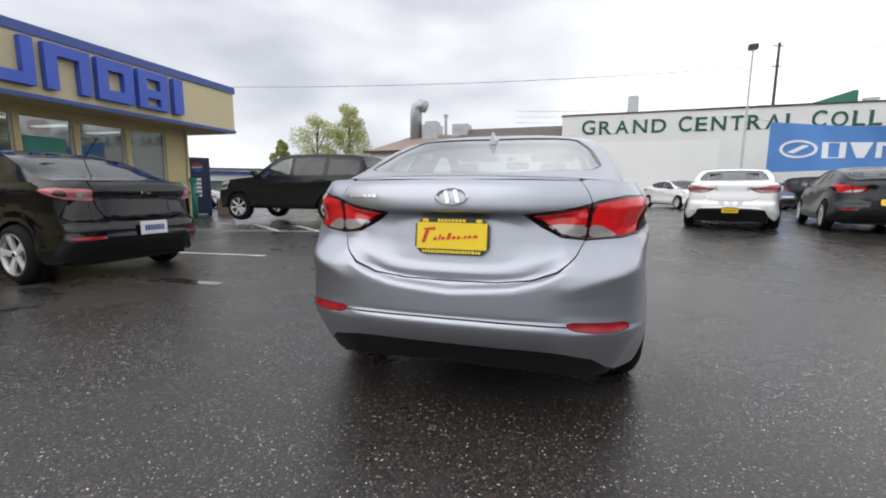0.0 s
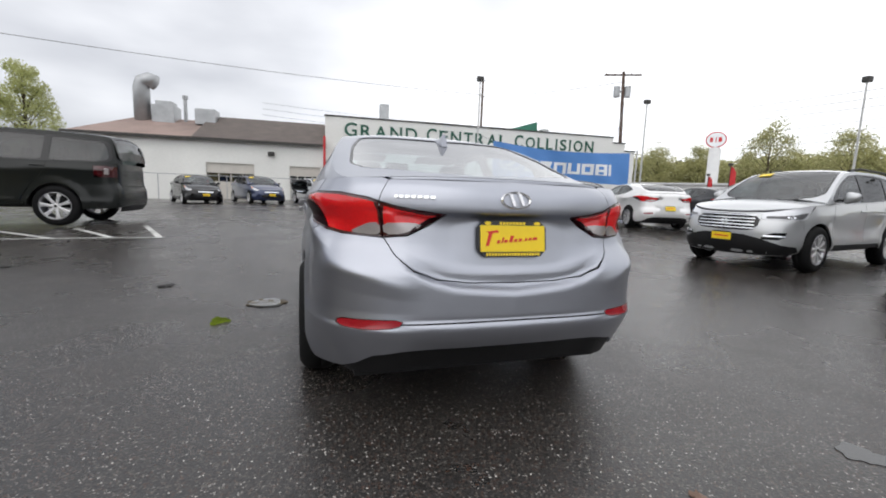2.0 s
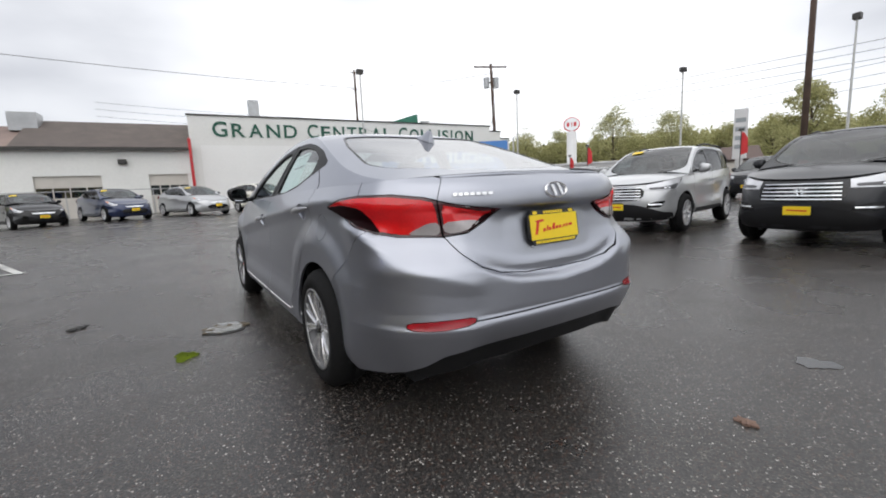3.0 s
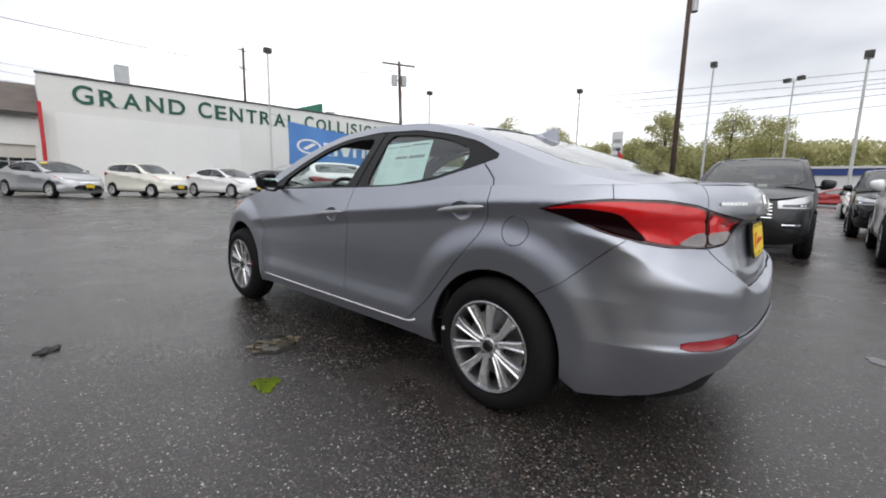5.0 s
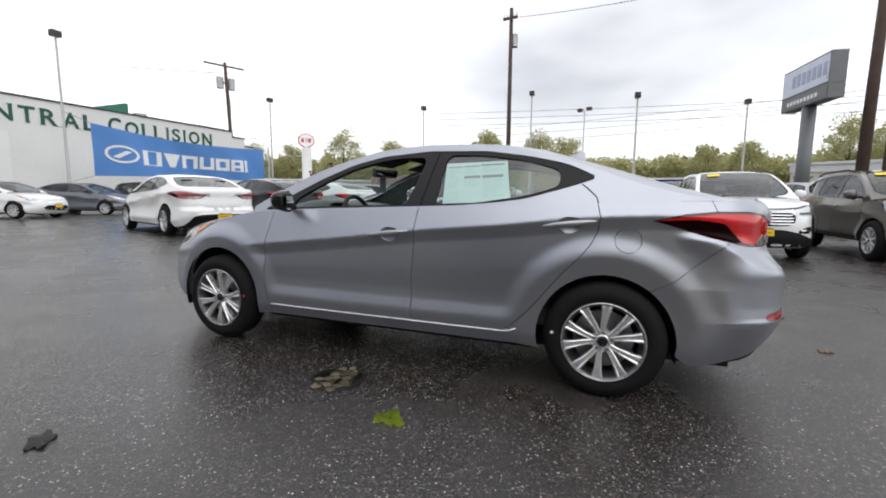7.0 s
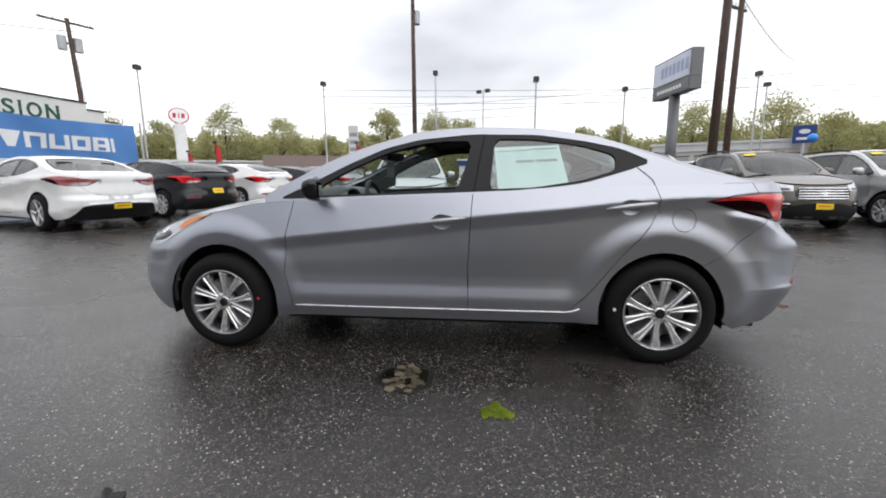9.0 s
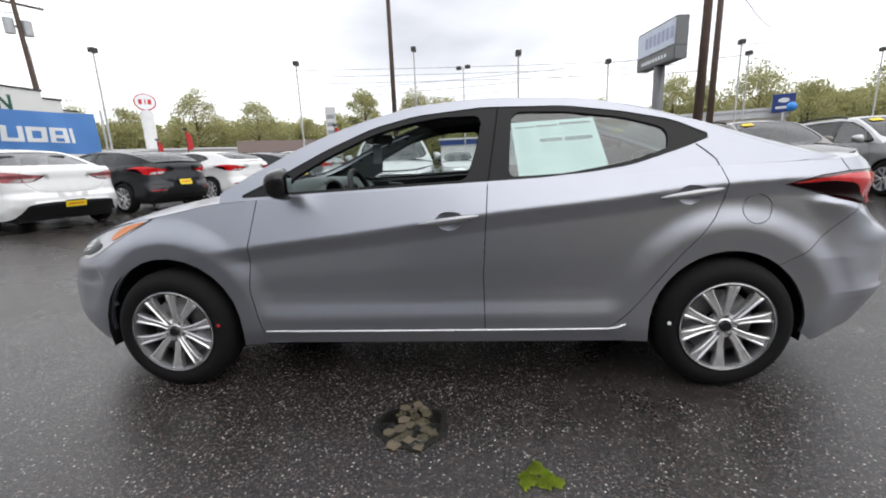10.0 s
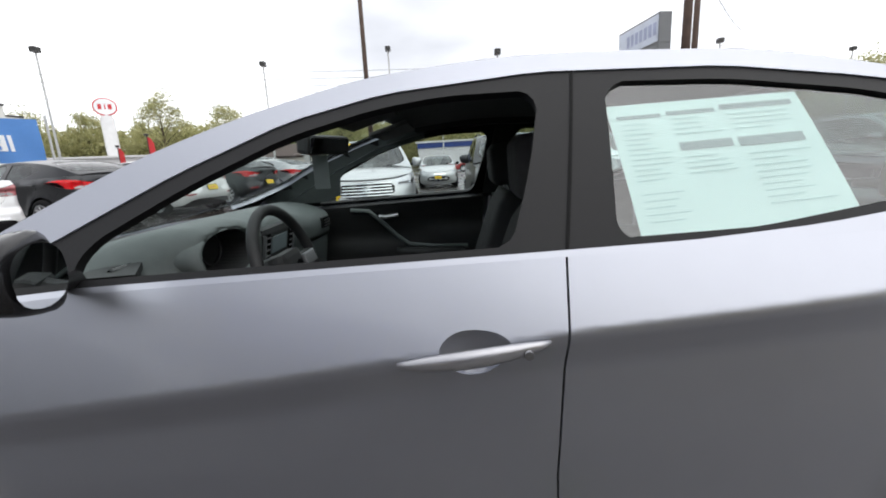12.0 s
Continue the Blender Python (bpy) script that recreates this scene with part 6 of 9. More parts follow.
def mirror(B, S, sx, car, P):
    my, mz = S["mirror"]
    base = B.gh(my, mz, sx)
    k = S.get("mirror_size", 1.0)
    bm = bmesh.new()
    r = bmesh.ops.create_uvsphere(bm, u_segments=16, v_segments=10, radius=1.0)
    for v in bm.verts:
        x, y, z = v.co
        y = y if y > 0 else y * 0.25
        x, z = math.copysign(abs(x) ** 0.6, x), math.copysign(abs(z) ** 0.6, z)
        v.co = Vector(((x - 0.12 * y) * 0.078 * k + sx * 0.012 * z, y * 0.085 * k, z * 0.070 * k * (1 - 0.20 * x * sx)))
    bmesh.ops.rotate(bm, cent=(0, 0, 0), matrix=Matrix.Rotation(radians(-15 * sx), 3, "Z"), verts=bm.verts)
    bmesh.ops.translate(bm, vec=base + Vector((sx * 0.120 * k, 0.0, 0.045)), verts=bm.verts)
    mcap = part("door_mirror", bm, S.get("mirror_mat") or P, car, "", True)
    bm = bmesh.new()
    r = bmesh.ops.create_circle(bm, cap_ends=True, segments=20, radius=1.0, matrix=Matrix.Rotation(math.pi / 2, 4, "X"))
    for v in bm.verts:
        x, y, z = v.co
        v.co = Vector((x * 0.068 * k, -0.0225 * k, math.copysign(abs(z) ** 0.7, z) * 0.054 * k))
    bmesh.ops.recalc_face_normals(bm, faces=bm.faces)
    bmesh.ops.rotate(bm, cent=(0, 0, 0), matrix=Matrix.Rotation(radians(-15 * sx), 3, "Z"), verts=bm.verts)
    bmesh.ops.translate(bm, vec=base + Vector((sx * 0.120 * k, 0.0, 0.045)), verts=bm.verts)
    part("mirror_glass", bm, "mirror", mcap)
    bm = bmesh.new()
    tube(bm, [base + Vector((-sx * 0.02, 0.045, 0.005)), base + Vector((sx * 0.04, 0.05, 0.0)), base + Vector((sx * 0.09, 0.04, 0.012))], 0.018, 8, 0.018)
    part("mirror_arm", bm, "trim", mcap, "", True)


def number_plate(Wf, cx, z0, z1, car, B, fine, where):
    """A yellow dealer plate in a black frame, with bars for its writing."""
    hw = 0.158
    p = [Wf(s * 0.001 + 0.0, (z0 + z1) / 2) for s in (1,)][0]
    a, b = Wf(0.0, z0), Wf(0.0, z1)
    up = Vector((0, b.y - a.y, b.z - a.z)).normalized()
    back = -1 if where == "r" else 1
    n = Vector((0, back, 0))
    n = (n - up * n.dot(up)).normalized()
    o = (a + b) / 2 + n * 0.012
    h = (z1 - z0) / 2 / max(0.3, up.z)
    put = lambda x, v, d: o + Vector((x, 0, 0)) + up * v + n * d
    bm = bmesh.new()
    flat_poly(bm, rounded([(-hw, -h), (hw, -h), (hw, h), (-hw, h)], 1), 0.010, put)
    pl = part("number_plate", bm, "black_ink", car, "yellow dealer plate in a black frame")
    bm = bmesh.new()
    flat_poly(bm, [(-hw + 0.008, -h + 0.022 if fine else -h + 0.015), (hw - 0.008, -h + 0.022 if fine else -h + 0.015), (hw - 0.008, h - 0.020), (-hw + 0.008, h - 0.020)], 0.003, lambda x, v, d: put(x, v, 0.010 + d))
    part("plate_insert", bm, "yellow", pl)
    if not fine:
        bm = bmesh.new()
        flat_poly(bm, [(-0.11, -0.015), (0.11, -0.005), (0.11, 0.012), (-0.11, 0.004)], 0.002, lambda x, v, d: put(x, v, 0.013 + d))
        part("plate_print", bm, "red_ink", pl)
        return
    # bars in a slanting hand, with a line above and below on the frame
    bm = bmesh.new()
    random.seed(5)
    x = -0.128
    flat_poly(bm, [(x, -0.030), (x + 0.014, -0.030), (x + 0.034, 0.030), (x + 0.018, 0.030)], 0.002, lambda a_, v, d: put(a_, v, 0.013 + d))
    flat_poly(bm, [(x + 0.018, 0.022), (x + 0.060, 0.026), (x + 0.056, 0.036), (x + 0.004, 0.030)], 0.002, lambda a_, v, d: put(a_, v, 0.0132 + d))
    x = -0.078
    for k, (w, hh) in enumerate(((0.018, 0.014), (0.010, 0.024), (0.020, 0.013), (0.020, 0.028), (0.018, 0.013), (0.018, 0.013), (0.005, 0.005), (0.015, 0.012), (0.018, 0.012), (0.026, 0.012))):
        y0 = -0.020 + 0.0016 * k
        flat_poly(bm, [(x, y0), (x + w * 0.75, y0 + 0.001), (x + w * 0.75 + hh * 0.3, y0 + hh), (x + hh * 0.3, y0 + hh)], 0.002, lambda a_, v, d: put(a_, v, 0.013 + d))
        x += w + 0.003
    part("plate_print", bm, "red_ink", pl)
    for row, x0, x1 in ((h - 0.011, -0.062, 0.062), (-h + 0.011, -0.125, 0.125)):
        x = x0
        bm = bmesh.new()
        while x < x1 - 0.006:
            w = random.choice((0.008, 0.010, 0.012))
            flat_poly(bm, [(x, row - 0.006), (x + w, row - 0.006), (x + w, row + 0.006), (x, row + 0.006)], 0.0015, lambda a_, v, d: put(a_, v, 0.010 + d))
            x += w + 0.004
        part("frame_print", bm, "yellow", pl)
    bm = bmesh.new()
    for s in (-1, 1):
        flat_poly(bm, rounded([(s * 0.115 - 0.014, h - 0.018), (s * 0.115 + 0.014, h - 0.018), (s * 0.115 + 0.014, h - 0.004), (s * 0.115 - 0.014, h - 0.004)], 1), 0.0018, lambda a_, v, d: put(a_, v, 0.0102 + d))
    part("frame_slot", bm, "yellow", pl)


def badge(B, Wf, z, r, car, mt, fine):
    """An oval chrome badge: a ring with a slanting bar through it."""
    bm = bmesh.new()
    n = 28
    c0 = Wf(0.0, z)
    d = -1 if c0.y < 1 else 1
    for ring in (0,):
        out, inn = [], []
        for k in range(n):
            a = 2 * math.pi * k / n
            for lst, q in ((out, 1.0), (inn, 0.80)):
                p = Wf(r * q * math.cos(a), z + 0.52 * r * q * math.sin(a))
                lst.append((p, k))
        o1 = [bm.verts.new(p + Vector((0, d * 0.003, 0.002))) for p, _ in out]
        i1 = [bm.verts.new(p + Vector((0, d * 0.003, 0.002))) for p, _ in inn]
        mid = [bm.verts.new((a[0] + b[0]) / 2 + Vector((0, d * 0.009, 0.006))) for a, b in zip(out, inn)]
        for k in range(n):
            j = (k + 1) % n
            bm.faces.new((o1[k], o1[j], mid[j], mid[k]))
            bm.faces.new((mid[k], mid[j], i1[j], i1[k]))
    for x0, x1, y0, y1 in ((-0.42, -0.16, -0.62, 0.72), (0.16, 0.42, -0.72, 0.62)):
        q = [(x0 + y0 * 0.16, y0), (x0 + 0.2 + y0 * 0.16, y0), (x0 + 0.2 + y1 * 0.16, y1), (x0 + y1 * 0.16, y1)]
        flat_poly(bm, q, 0.006, lambda a, v, dd: Wf(a * r, z + v * r * 0.5) + Vector((0, d * (0.003 + dd), 0.002 + 0.6 * dd)))
    bmesh.ops.recalc_face_normals(bm, faces=bm.faces)
    part("badge", bm, mt, car, "oval chrome badge", False)


def underbody(B, S, car):
    wb, R, ra = S["wb"], S["R"], S["arch"]
    hw = S["track"] - 0.14
    ly = B.oy.min() + 0.25
    bm = new_box(-hw, hw, ly + 0.05, B.oy.max() - 0.45, S["sill"] - 0.13, S["sill"] - 0.04)
    box(bm, -S["track"] + 0.03, S["track"] - 0.03, ra + 0.03, wb - ra - 0.03, S["sill"] - 0.12, S["sill"] + 0.02)
    part("underbody", bm, "trim", car)
    for y in (0.0, wb):
        for sx in (-1, 1):
            bm = bmesh.new()
            n = 16
            rows = []
            for k in range(n + 1):
                a = radians(-15 + 210 * k / n)
                rw = S.get("arch_f", ra) if y > 1 else ra
                yy, zz = y + (rw + 0.012) * math.cos(a), R + (rw + 0.012) * math.sin(a)
                zz = max(zz, S["sill"] - 0.09)
                rows.append([bm.verts.new((sx * x, yy, zz)) for x in (S["track"] + S.get("well_out", 0.055), hw - 0.06)])
            for a, b in zip(rows, rows[1:]):
                bm.faces.new((a[0], a[1], b[1], b[0]))
            bm.faces.new([r[1] for r in rows])
            part("wheel_well", bm, "trim", car, "", False)
    # dim cabin shell below the windows
    zt = S.get("tub_top", 0.9)
    c0, c1 = S["cabin"]
    bm = new_box(-S["track"] + 0.08, S["track"] - 0.08, c0, c1, S["sill"], S["sill"] + 0.12, 0.02)
    part("cabin_floor", bm, "cabin", car)
    if not S.get("fine"):
        for sx in (-1, 1):
            bm = new_box(sx * (S["track"] - 0.08) - 0.02, sx * (S["track"] - 0.08) + 0.02, c0, c1, S["sill"], zt - 0.03)
            part("door_lining", bm, "cabin", car)
        bm = new_box(-S["track"] + 0.1, S["track"] - 0.1, c1 - 0.5, c1, S["sill"], zt, 0.06)
        part("dashboard", bm, "cabin", car)
        for sx in (-0.36, 0.36):
            for yy in S.get("seat_rows", (1.0, 0.15)):
                bm = new_box(sx - 0.24, sx + 0.24, yy - 0.10, yy + 0.06, 0.35, zt + 0.16, 0.05)
                box(bm, sx - 0.13, sx + 0.13, yy - 0.10, yy, zt + 0.20, zt + 0.36, 0.04)
                box(bm, sx - 0.24, sx + 0.24, yy, yy + 0.45, 0.32, 0.5, 0.05)
                part("seat", bm, "fabric", car)

# ---------------------------------------------------------------- kinds of car
SEDAN = dict(
    wb=2.70, R=0.316, rim=0.224, arch=0.352, track=0.775, tyre_w=0.205, flare=0.011, sill=0.31, step=0.09,
    outline=[(0, -0.93), (0.30, -0.918), (0.56, -0.868), (0.75, -0.72), (0.832, -0.45), (0.862, 0.0), (0.885, 0.6), (0.8875, 1.3), (0.885, 2.0), (0.868, 2.6), (0.83, 3.0), (0.72, 3.32), (0.50, 3.52), (0.25, 3.60), (0, 3.62)],
    shoulder=[(-0.93, 1.072), (-0.7, 1.065), (-0.5, 1.055), (-0.2, 1.05), (0.2, 1.04), (0.56, 1.02), (1.09, 1.0), (1.55, 0.985), (2.03, 0.968), (2.4, 0.95), (2.65, 0.908), (2.83, 0.878), (2.96, 0.855), (3.1, 0.82), (3.2, 0.79), (3.35, 0.74), (3.62, 0.69)],
    crease=[(-0.9, 0.93), (-0.3, 0.978), (0.06, 0.965), (0.55, 0.912), (1.1, 0.86), (1.63, 0.795), (2.19, 0.735), (3.2, 0.62)],
    rail=[(-0.62, 1.055), (-0.45, 1.075), (-0.2, 1.13), (0.06, 1.222), (0.25, 1.288), (0.45, 1.345), (0.7, 1.390), (1.1, 1.405), (1.43, 1.380), (1.64, 1.333), (1.92, 1.240), (2.19, 1.110), (2.42, 0.985)],
    centre=[(-0.62, 1.075), (-0.5, 1.105), (-0.31, 1.165), (0.0, 1.265), (0.2, 1.325), (0.35, 1.370), (0.7, 1.425), (1.06, 1.445), (1.43, 1.428), (1.81, 1.338), (2.18, 1.165), (2.5, 1.0), (2.62, 0.96)],
    crown=[(-0.93, 0.008), (-0.6, 0.02), (2.2, 0.04), (2.8, 0.06), (3.2, 0.055), (3.45, 0.02), (3.6, 0.0)],
    side=(-0.088, -0.014, -0.044, -0.002, -0.045),
    rear=[(0.12, -0.16), (0.22, -0.125), (0.30, -0.082), (0.345, -0.056), (0.385, -0.030), (0.42, -0.008), (0.45, 0.006), (0.47, 0.011), (0.488, 0.008), (0.498, -0.006), (0.52, -0.004), (0.56, -0.004), (0.597, -0.004), (0.611, -0.011), (0.640, -0.051), (0.665, -0.051), (0.692, -0.050), (0.72, -0.056), (0.82, -0.075), (0.905, -0.086), (0.918, -0.086), (0.932, -0.054), (0.955, -0.051), (0.985, -0.054), (1.015, -0.064), (1.045, -0.086), (1.075, -0.13)],
    ledge=[(0, 0.605), (0.24, 0.625), (0.36, 0.655), (0.45, 0.695), (0.56, 0.755), (0.66, 0.785), (0.82, 0.80)],
    front=[(0.12, -0.20), (0.2, -0.10), (0.3, -0.03), (0.42, 0.0), (0.53, -0.003), (0.62, -0.03), (0.72, -0.085), (0.82, -0.17)],
    tumble=0.50, bow=0.25, pinch=0.10,
    doors=dict(front=[(2.205, 0.95), (2.25, 0.74), (2.262, 0.52), (2.215, 0.31)], mid=[(1.088, 1.0), (1.10, 0.82), (1.115, 0.58), (1.112, 0.31)],
               rear=[(0.055, 1.04), (0.040, 0.97), (0.046, 0.90), (0.085, 0.82), (0.145, 0.745), (0.22, 0.665), (0.30, 0.565), (0.37, 0.475), (0.44, 0.40), (0.50, 0.345), (0.55, 0.31)]),
    fender_front=(3.035, 0.44), fender_arc=20, head_low=[(3.16, 0.69), (3.06, 0.748), (2.91, 0.815), (2.79, 0.872)],
    headlamp=[("s", 2.79, None), ("s", 2.91, 0.815), ("s", 3.06, 0.748), ("s", 3.16, 0.69), ("s", 3.22, 0.672), ("s", 3.30, 0.665), ("s", 3.42, 0.67), ("s", 3.46, None), ("s", 3.38, None), ("s", 3.28, None), ("s", 3.15, None), ("s", 3.0, None), ("s", 2.9, None)],
    head_bits=[([("s", 2.81, 0.868), ("s", 2.91, 0.828), ("s", 3.0, 0.787), ("s", 3.055, 0.768), ("s", 3.045, 0.80), ("s", 2.98, 0.836), ("s", 2.89, 0.858)], "amber_lens"), ([("s", 3.12, 0.735), ("s", 3.22, 0.692), ("s", 3.34, 0.685), ("s", 3.33, 0.70), ("s", 3.23, 0.715), ("s", 3.14, 0.762)], "rim_dark"), ([("s", 3.16, 0.765), ("s", 3.22, 0.735), ("s", 3.30, 0.715), ("s", 3.30, 0.728), ("s", 3.22, 0.752), ("s", 3.17, 0.778)], "chrome")],
    front_low=[("s", 3.14, 0.22), ("s", 3.35, 0.20), ("f", 0.45, 0.19), ("f", 0.0, 0.19)],
    front_up=[("f", 0.0, None), ("f", 0.2, None), ("f", 0.4, None), ("s", 3.52, None), ("s", 3.46, None), ("s", 3.42, 0.67), ("s", 3.30, 0.665), ("s", 3.22, 0.672), ("s", 3.16, 0.69)],
    front_bits=[([("f", 0.0, 0.30), ("f", 0.42, 0.32), ("f", 0.50, 0.42), ("f", 0.38, 0.50), ("f", 0.0, 0.52)], "gloss_black"), ([("f", 0.0, 0.58), ("f", 0.32, 0.585), ("f", 0.36, 0.62), ("f", 0.0, 0.64)], "chrome")],
    lamp_q=[("s", -0.205, 0.955), ("s", -0.30, 0.93), ("s", -0.45, 0.885), ("s", -0.60, 0.845), ("s", -0.70, 0.830), ("r", 0.66, 0.826), ("r", 0.587, 0.826), ("r", 0.607, 0.972), ("r", 0.66, 0.987), ("s", -0.68, 1.003), ("s", -0.50, 1.003), ("s", -0.36, 0.99)],
    lamp_l=[("r", 0.582, 0.826), ("r", 0.46, 0.838), ("r", 0.37, 0.880), ("r", 0.300, 0.925), ("r", 0.40, 0.935), ("r", 0.54, 0.956), ("r", 0.602, 0.970)],
    lamp_under=[("s", -0.60, 0.845), ("s", -0.45, 0.885), ("s", -0.30, 0.93)],
    lamp_over=[("s", -0.205, 0.955), ("s", -0.36, 0.99), ("s", -0.50, 1.003), ("s", -0.68, 1.003), ("r", 0.66, 0.987), ("r", 0.6045, 0.973), ("r", 0.5935, 1.01), ("r", 0.5755, 1.062)], lamp_over_y=-0.84,
    seam=[("s", -0.33, 0.66), ("s", -0.42, 0.74), ("s", -0.50, 0.81), ("s", -0.56, 0.855)],
    lamp_bits=[([("r", 0.735, 0.840), ("r", 0.66, 0.834), ("r", 0.594, 0.834), ("r", 0.600, 0.886), ("r", 0.65, 0.884), ("r", 0.69, 0.866)], "clear_lens"),
               ([("s", -0.215, 0.955), ("s", -0.30, 0.936), ("s", -0.45, 0.892), ("s", -0.56, 0.864), ("s", -0.63, 0.848), ("s", -0.60, 0.880), ("s", -0.56, 0.925), ("s", -0.525, 0.952), ("s", -0.46, 0.960), ("s", -0.40, 0.966), ("s", -0.30, 0.961)], "smoked_lens"),
               ([("r", 0.575, 0.834), ("r", 0.47, 0.845), ("r", 0.395, 0.875), ("r", 0.43, 0.886), ("r", 0.588, 0.886)], "clear_lens"),
               ([("r", 0.46, 0.840), ("r", 0.375, 0.880), ("r", 0.312, 0.920), ("r", 0.350, 0.923), ("r", 0.40, 0.888), ("r", 0.458, 0.854)], "smoked_lens")],
    reflector=[("r", 0.488, 0.478), ("r", 0.474, 0.506), ("r", 0.60, 0.502), ("s", -0.755, 0.496), ("s", -0.755, 0.470), ("r", 0.62, 0.464)],
    bumper_low=[("s", -0.42, 0.215), ("s", -0.58, 0.222), ("s", -0.70, 0.25), ("r", 0.68, 0.290), ("r", 0.60, 0.340), ("r", 0.48, 0.366), ("r", 0.30, 0.374), ("r", 0.0, 0.376)],
    bumper_up=[("r", 0.0, 0.6435), ("r", 0.2, 0.6475), ("r", 0.34, 0.6645), ("r", 0.437, 0.700), ("r", 0.522, 0.762), ("r", 0.581, 0.822), ("r", 0.66, 0.826), ("s", -0.70, 0.830), ("s", -0.60, 0.845)],
    valance=[("r", 0.0, 0.270), ("r", 0.0, 0.380), ("r", 0.30, 0.378), ("r", 0.48, 0.370), ("r", 0.60, 0.344), ("r", 0.68, 0.294), ("s", -0.70, 0.254), ("s", -0.66, 0.217), ("r", 0.60, 0.240), ("r", 0.45, 0.262)],
    bump_low=-8,
    lid_edge=[("r", 0.575, 1.062), ("r", 0.593, 1.01), ("r", 0.604, 0.973), ("r", 0.54, 0.959), ("r", 0.40, 0.938), ("r", 0.297, 0.925), ("r", 0.37, 0.876), ("r", 0.46, 0.834), ("r", 0.578, 0.823), ("r", 0.520, 0.764), ("r", 0.435, 0.703), ("r", 0.34, 0.667), ("r", 0.2, 0.650), ("r", 0.0, 0.646)],
    fuel=[("s", -0.10 + 0.066 * math.cos(radians(a)), 0.852 + 0.066 * math.sin(radians(a))) for a in range(0, 360, 30)],
    boot=([(-0.60, -0.40), (-0.52, -0.485), (-0.3, -0.555), (0.0, -0.575)], 0.575),
    dlo=[(2.16, 0.975), (1.55, 0.985), (1.09, 1.002), (0.62, 1.038), (0.44, 1.062), (0.20, 1.130), (0.055, 1.180), (0.23, 1.262), (0.45, 1.312), (0.71, 1.352), (1.10, 1.364), (1.43, 1.336), (1.64, 1.286), (1.87, 1.188), (2.12, 1.06), (2.31, 0.972)],
    windows=[[(2.06, 0.985), (1.19, 1.012), (1.135, 1.17), (1.100, 1.325), (1.30, 1.325), (1.45, 1.305), (1.64, 1.255), (1.85, 1.16), (2.04, 1.055)],
             [(0.990, 1.018), (0.72, 1.040), (0.45, 1.080), (0.285, 1.128), (0.265, 1.145), (0.258, 1.225), (0.45, 1.285), (0.71, 1.325), (0.962, 1.335)]],
    rail_y=(-0.60, 2.40), open=(0,),
    windscreen=[(0.0, 1.60), (0.35, 1.575), (0.555, 1.50), (0.63, 1.85), (0.685, 2.20), (0.60, 2.34), (0.3, 2.50), (0.0, 2.55)],
    backlight=[(0.0, 0.31), (0.35, 0.325), (0.515, 0.36), (0.59, 0.10), (0.632, -0.25), (0.565, -0.395), (0.3, -0.485), (0.0, -0.51)],
    hood=(2.36, 2.80), hood_in=0.13, cowl_bow=0.22,
    handles=[(1.27, 0.842), (0.195, 0.927)], mirror=(2.005, 0.99), mirror_mat="gloss_black",
    plates=[("r", 0, 0.752, 0.903)], badges=[(("r", 0.990, 0.072), "polished")],
    cabin=(0.0, 2.4), tub_top=0.92, seat_rows=(1.05, 0.15),
)


def varied(S, sy=1.0, sz=1.0, sx=1.0, **more):
    """The same kind of car with its length, height and width stretched, and some numbers changed."""
    def sc(p):
        if isinstance(p[0], str):
            return (p[0], p[1] * (sy if p[0] == "s" else sx), None if p[2] is None else p[2] * sz)
        return (p[0] * sy, p[1] * sz)
    T = dict(S)
    for k in ("shoulder", "crease", "rail", "centre", "dlo", "head_low"):
        T[k] = [sc(p) for p in S[k]]
    T["crown"] = [(a * sy, b) for a, b in S["crown"]]
    T["outline"] = [(x * sx, y * sy) for x, y in S["outline"]]
    T["rear"], T["front"] = [(a * sz, b) for a, b in S["rear"]], [(a * sz, b) for a, b in S["front"]]
    T["doors"] = {k: ([sc(p) for p in v] if v else v) for k, v in S["doors"].items()}
    for k in ("headlamp", "front_low", "front_up", "lamp_q", "lamp_l", "lamp_under", "lamp_over", "seam", "reflector", "bumper_low", "bumper_up", "valance", "lid_edge"):
        T[k] = [sc(p) for p in S[k]] if S.get(k) else S.get(k)
    for k in ("head_bits", "lamp_bits", "front_bits"):
        T[k] = [([sc(p) for p in a], m) for a, m in S.get(k, ())]
    T["windows"] = [[sc(p) for p in w] for w in S["windows"]]
    T["windscreen"], T["backlight"] = [(x * sx, y * sy) for x, y in S["windscreen"]], [(x * sx, y * sy) for x, y in S["backlight"]]
    T["fender_front"] = sc(S["fender_front"])
    T["wb"], T["track"] = S["wb"] * sy, S["track"] * sx
    T["lamp_over_y"] = S["lamp_over_y"] * sy
    T["hood"] = tuple(v * sy for v in S["hood"])
    T["rail_y"], T["cabin"] = tuple(v * sy for v in S["rail_y"]), tuple(v * sy for v in S["cabin"])
    if S.get("boot"):
        T["boot"] = ([(x * sx, y * sy) for x, y in S["boot"][0]], S["boot"][1] * sx)
    T["handles"], T["mirror"] = [sc(p) for p in S["handles"]], sc(S["mirror"])
    T["plates"] = [(a, b, c * sz, c * sz + 0.15) for a, b, c, d in S["plates"]]
    T["badges"] = [((a[0], a[1] * sz, a[2]), m) for a, m in S["badges"]]
    T["sill"], T["tub_top"] = S["sill"] * sz, S["tub_top"] * sz
    T["open"] = ()
    T.pop("ledge", None)
    T.update(more)
    return T


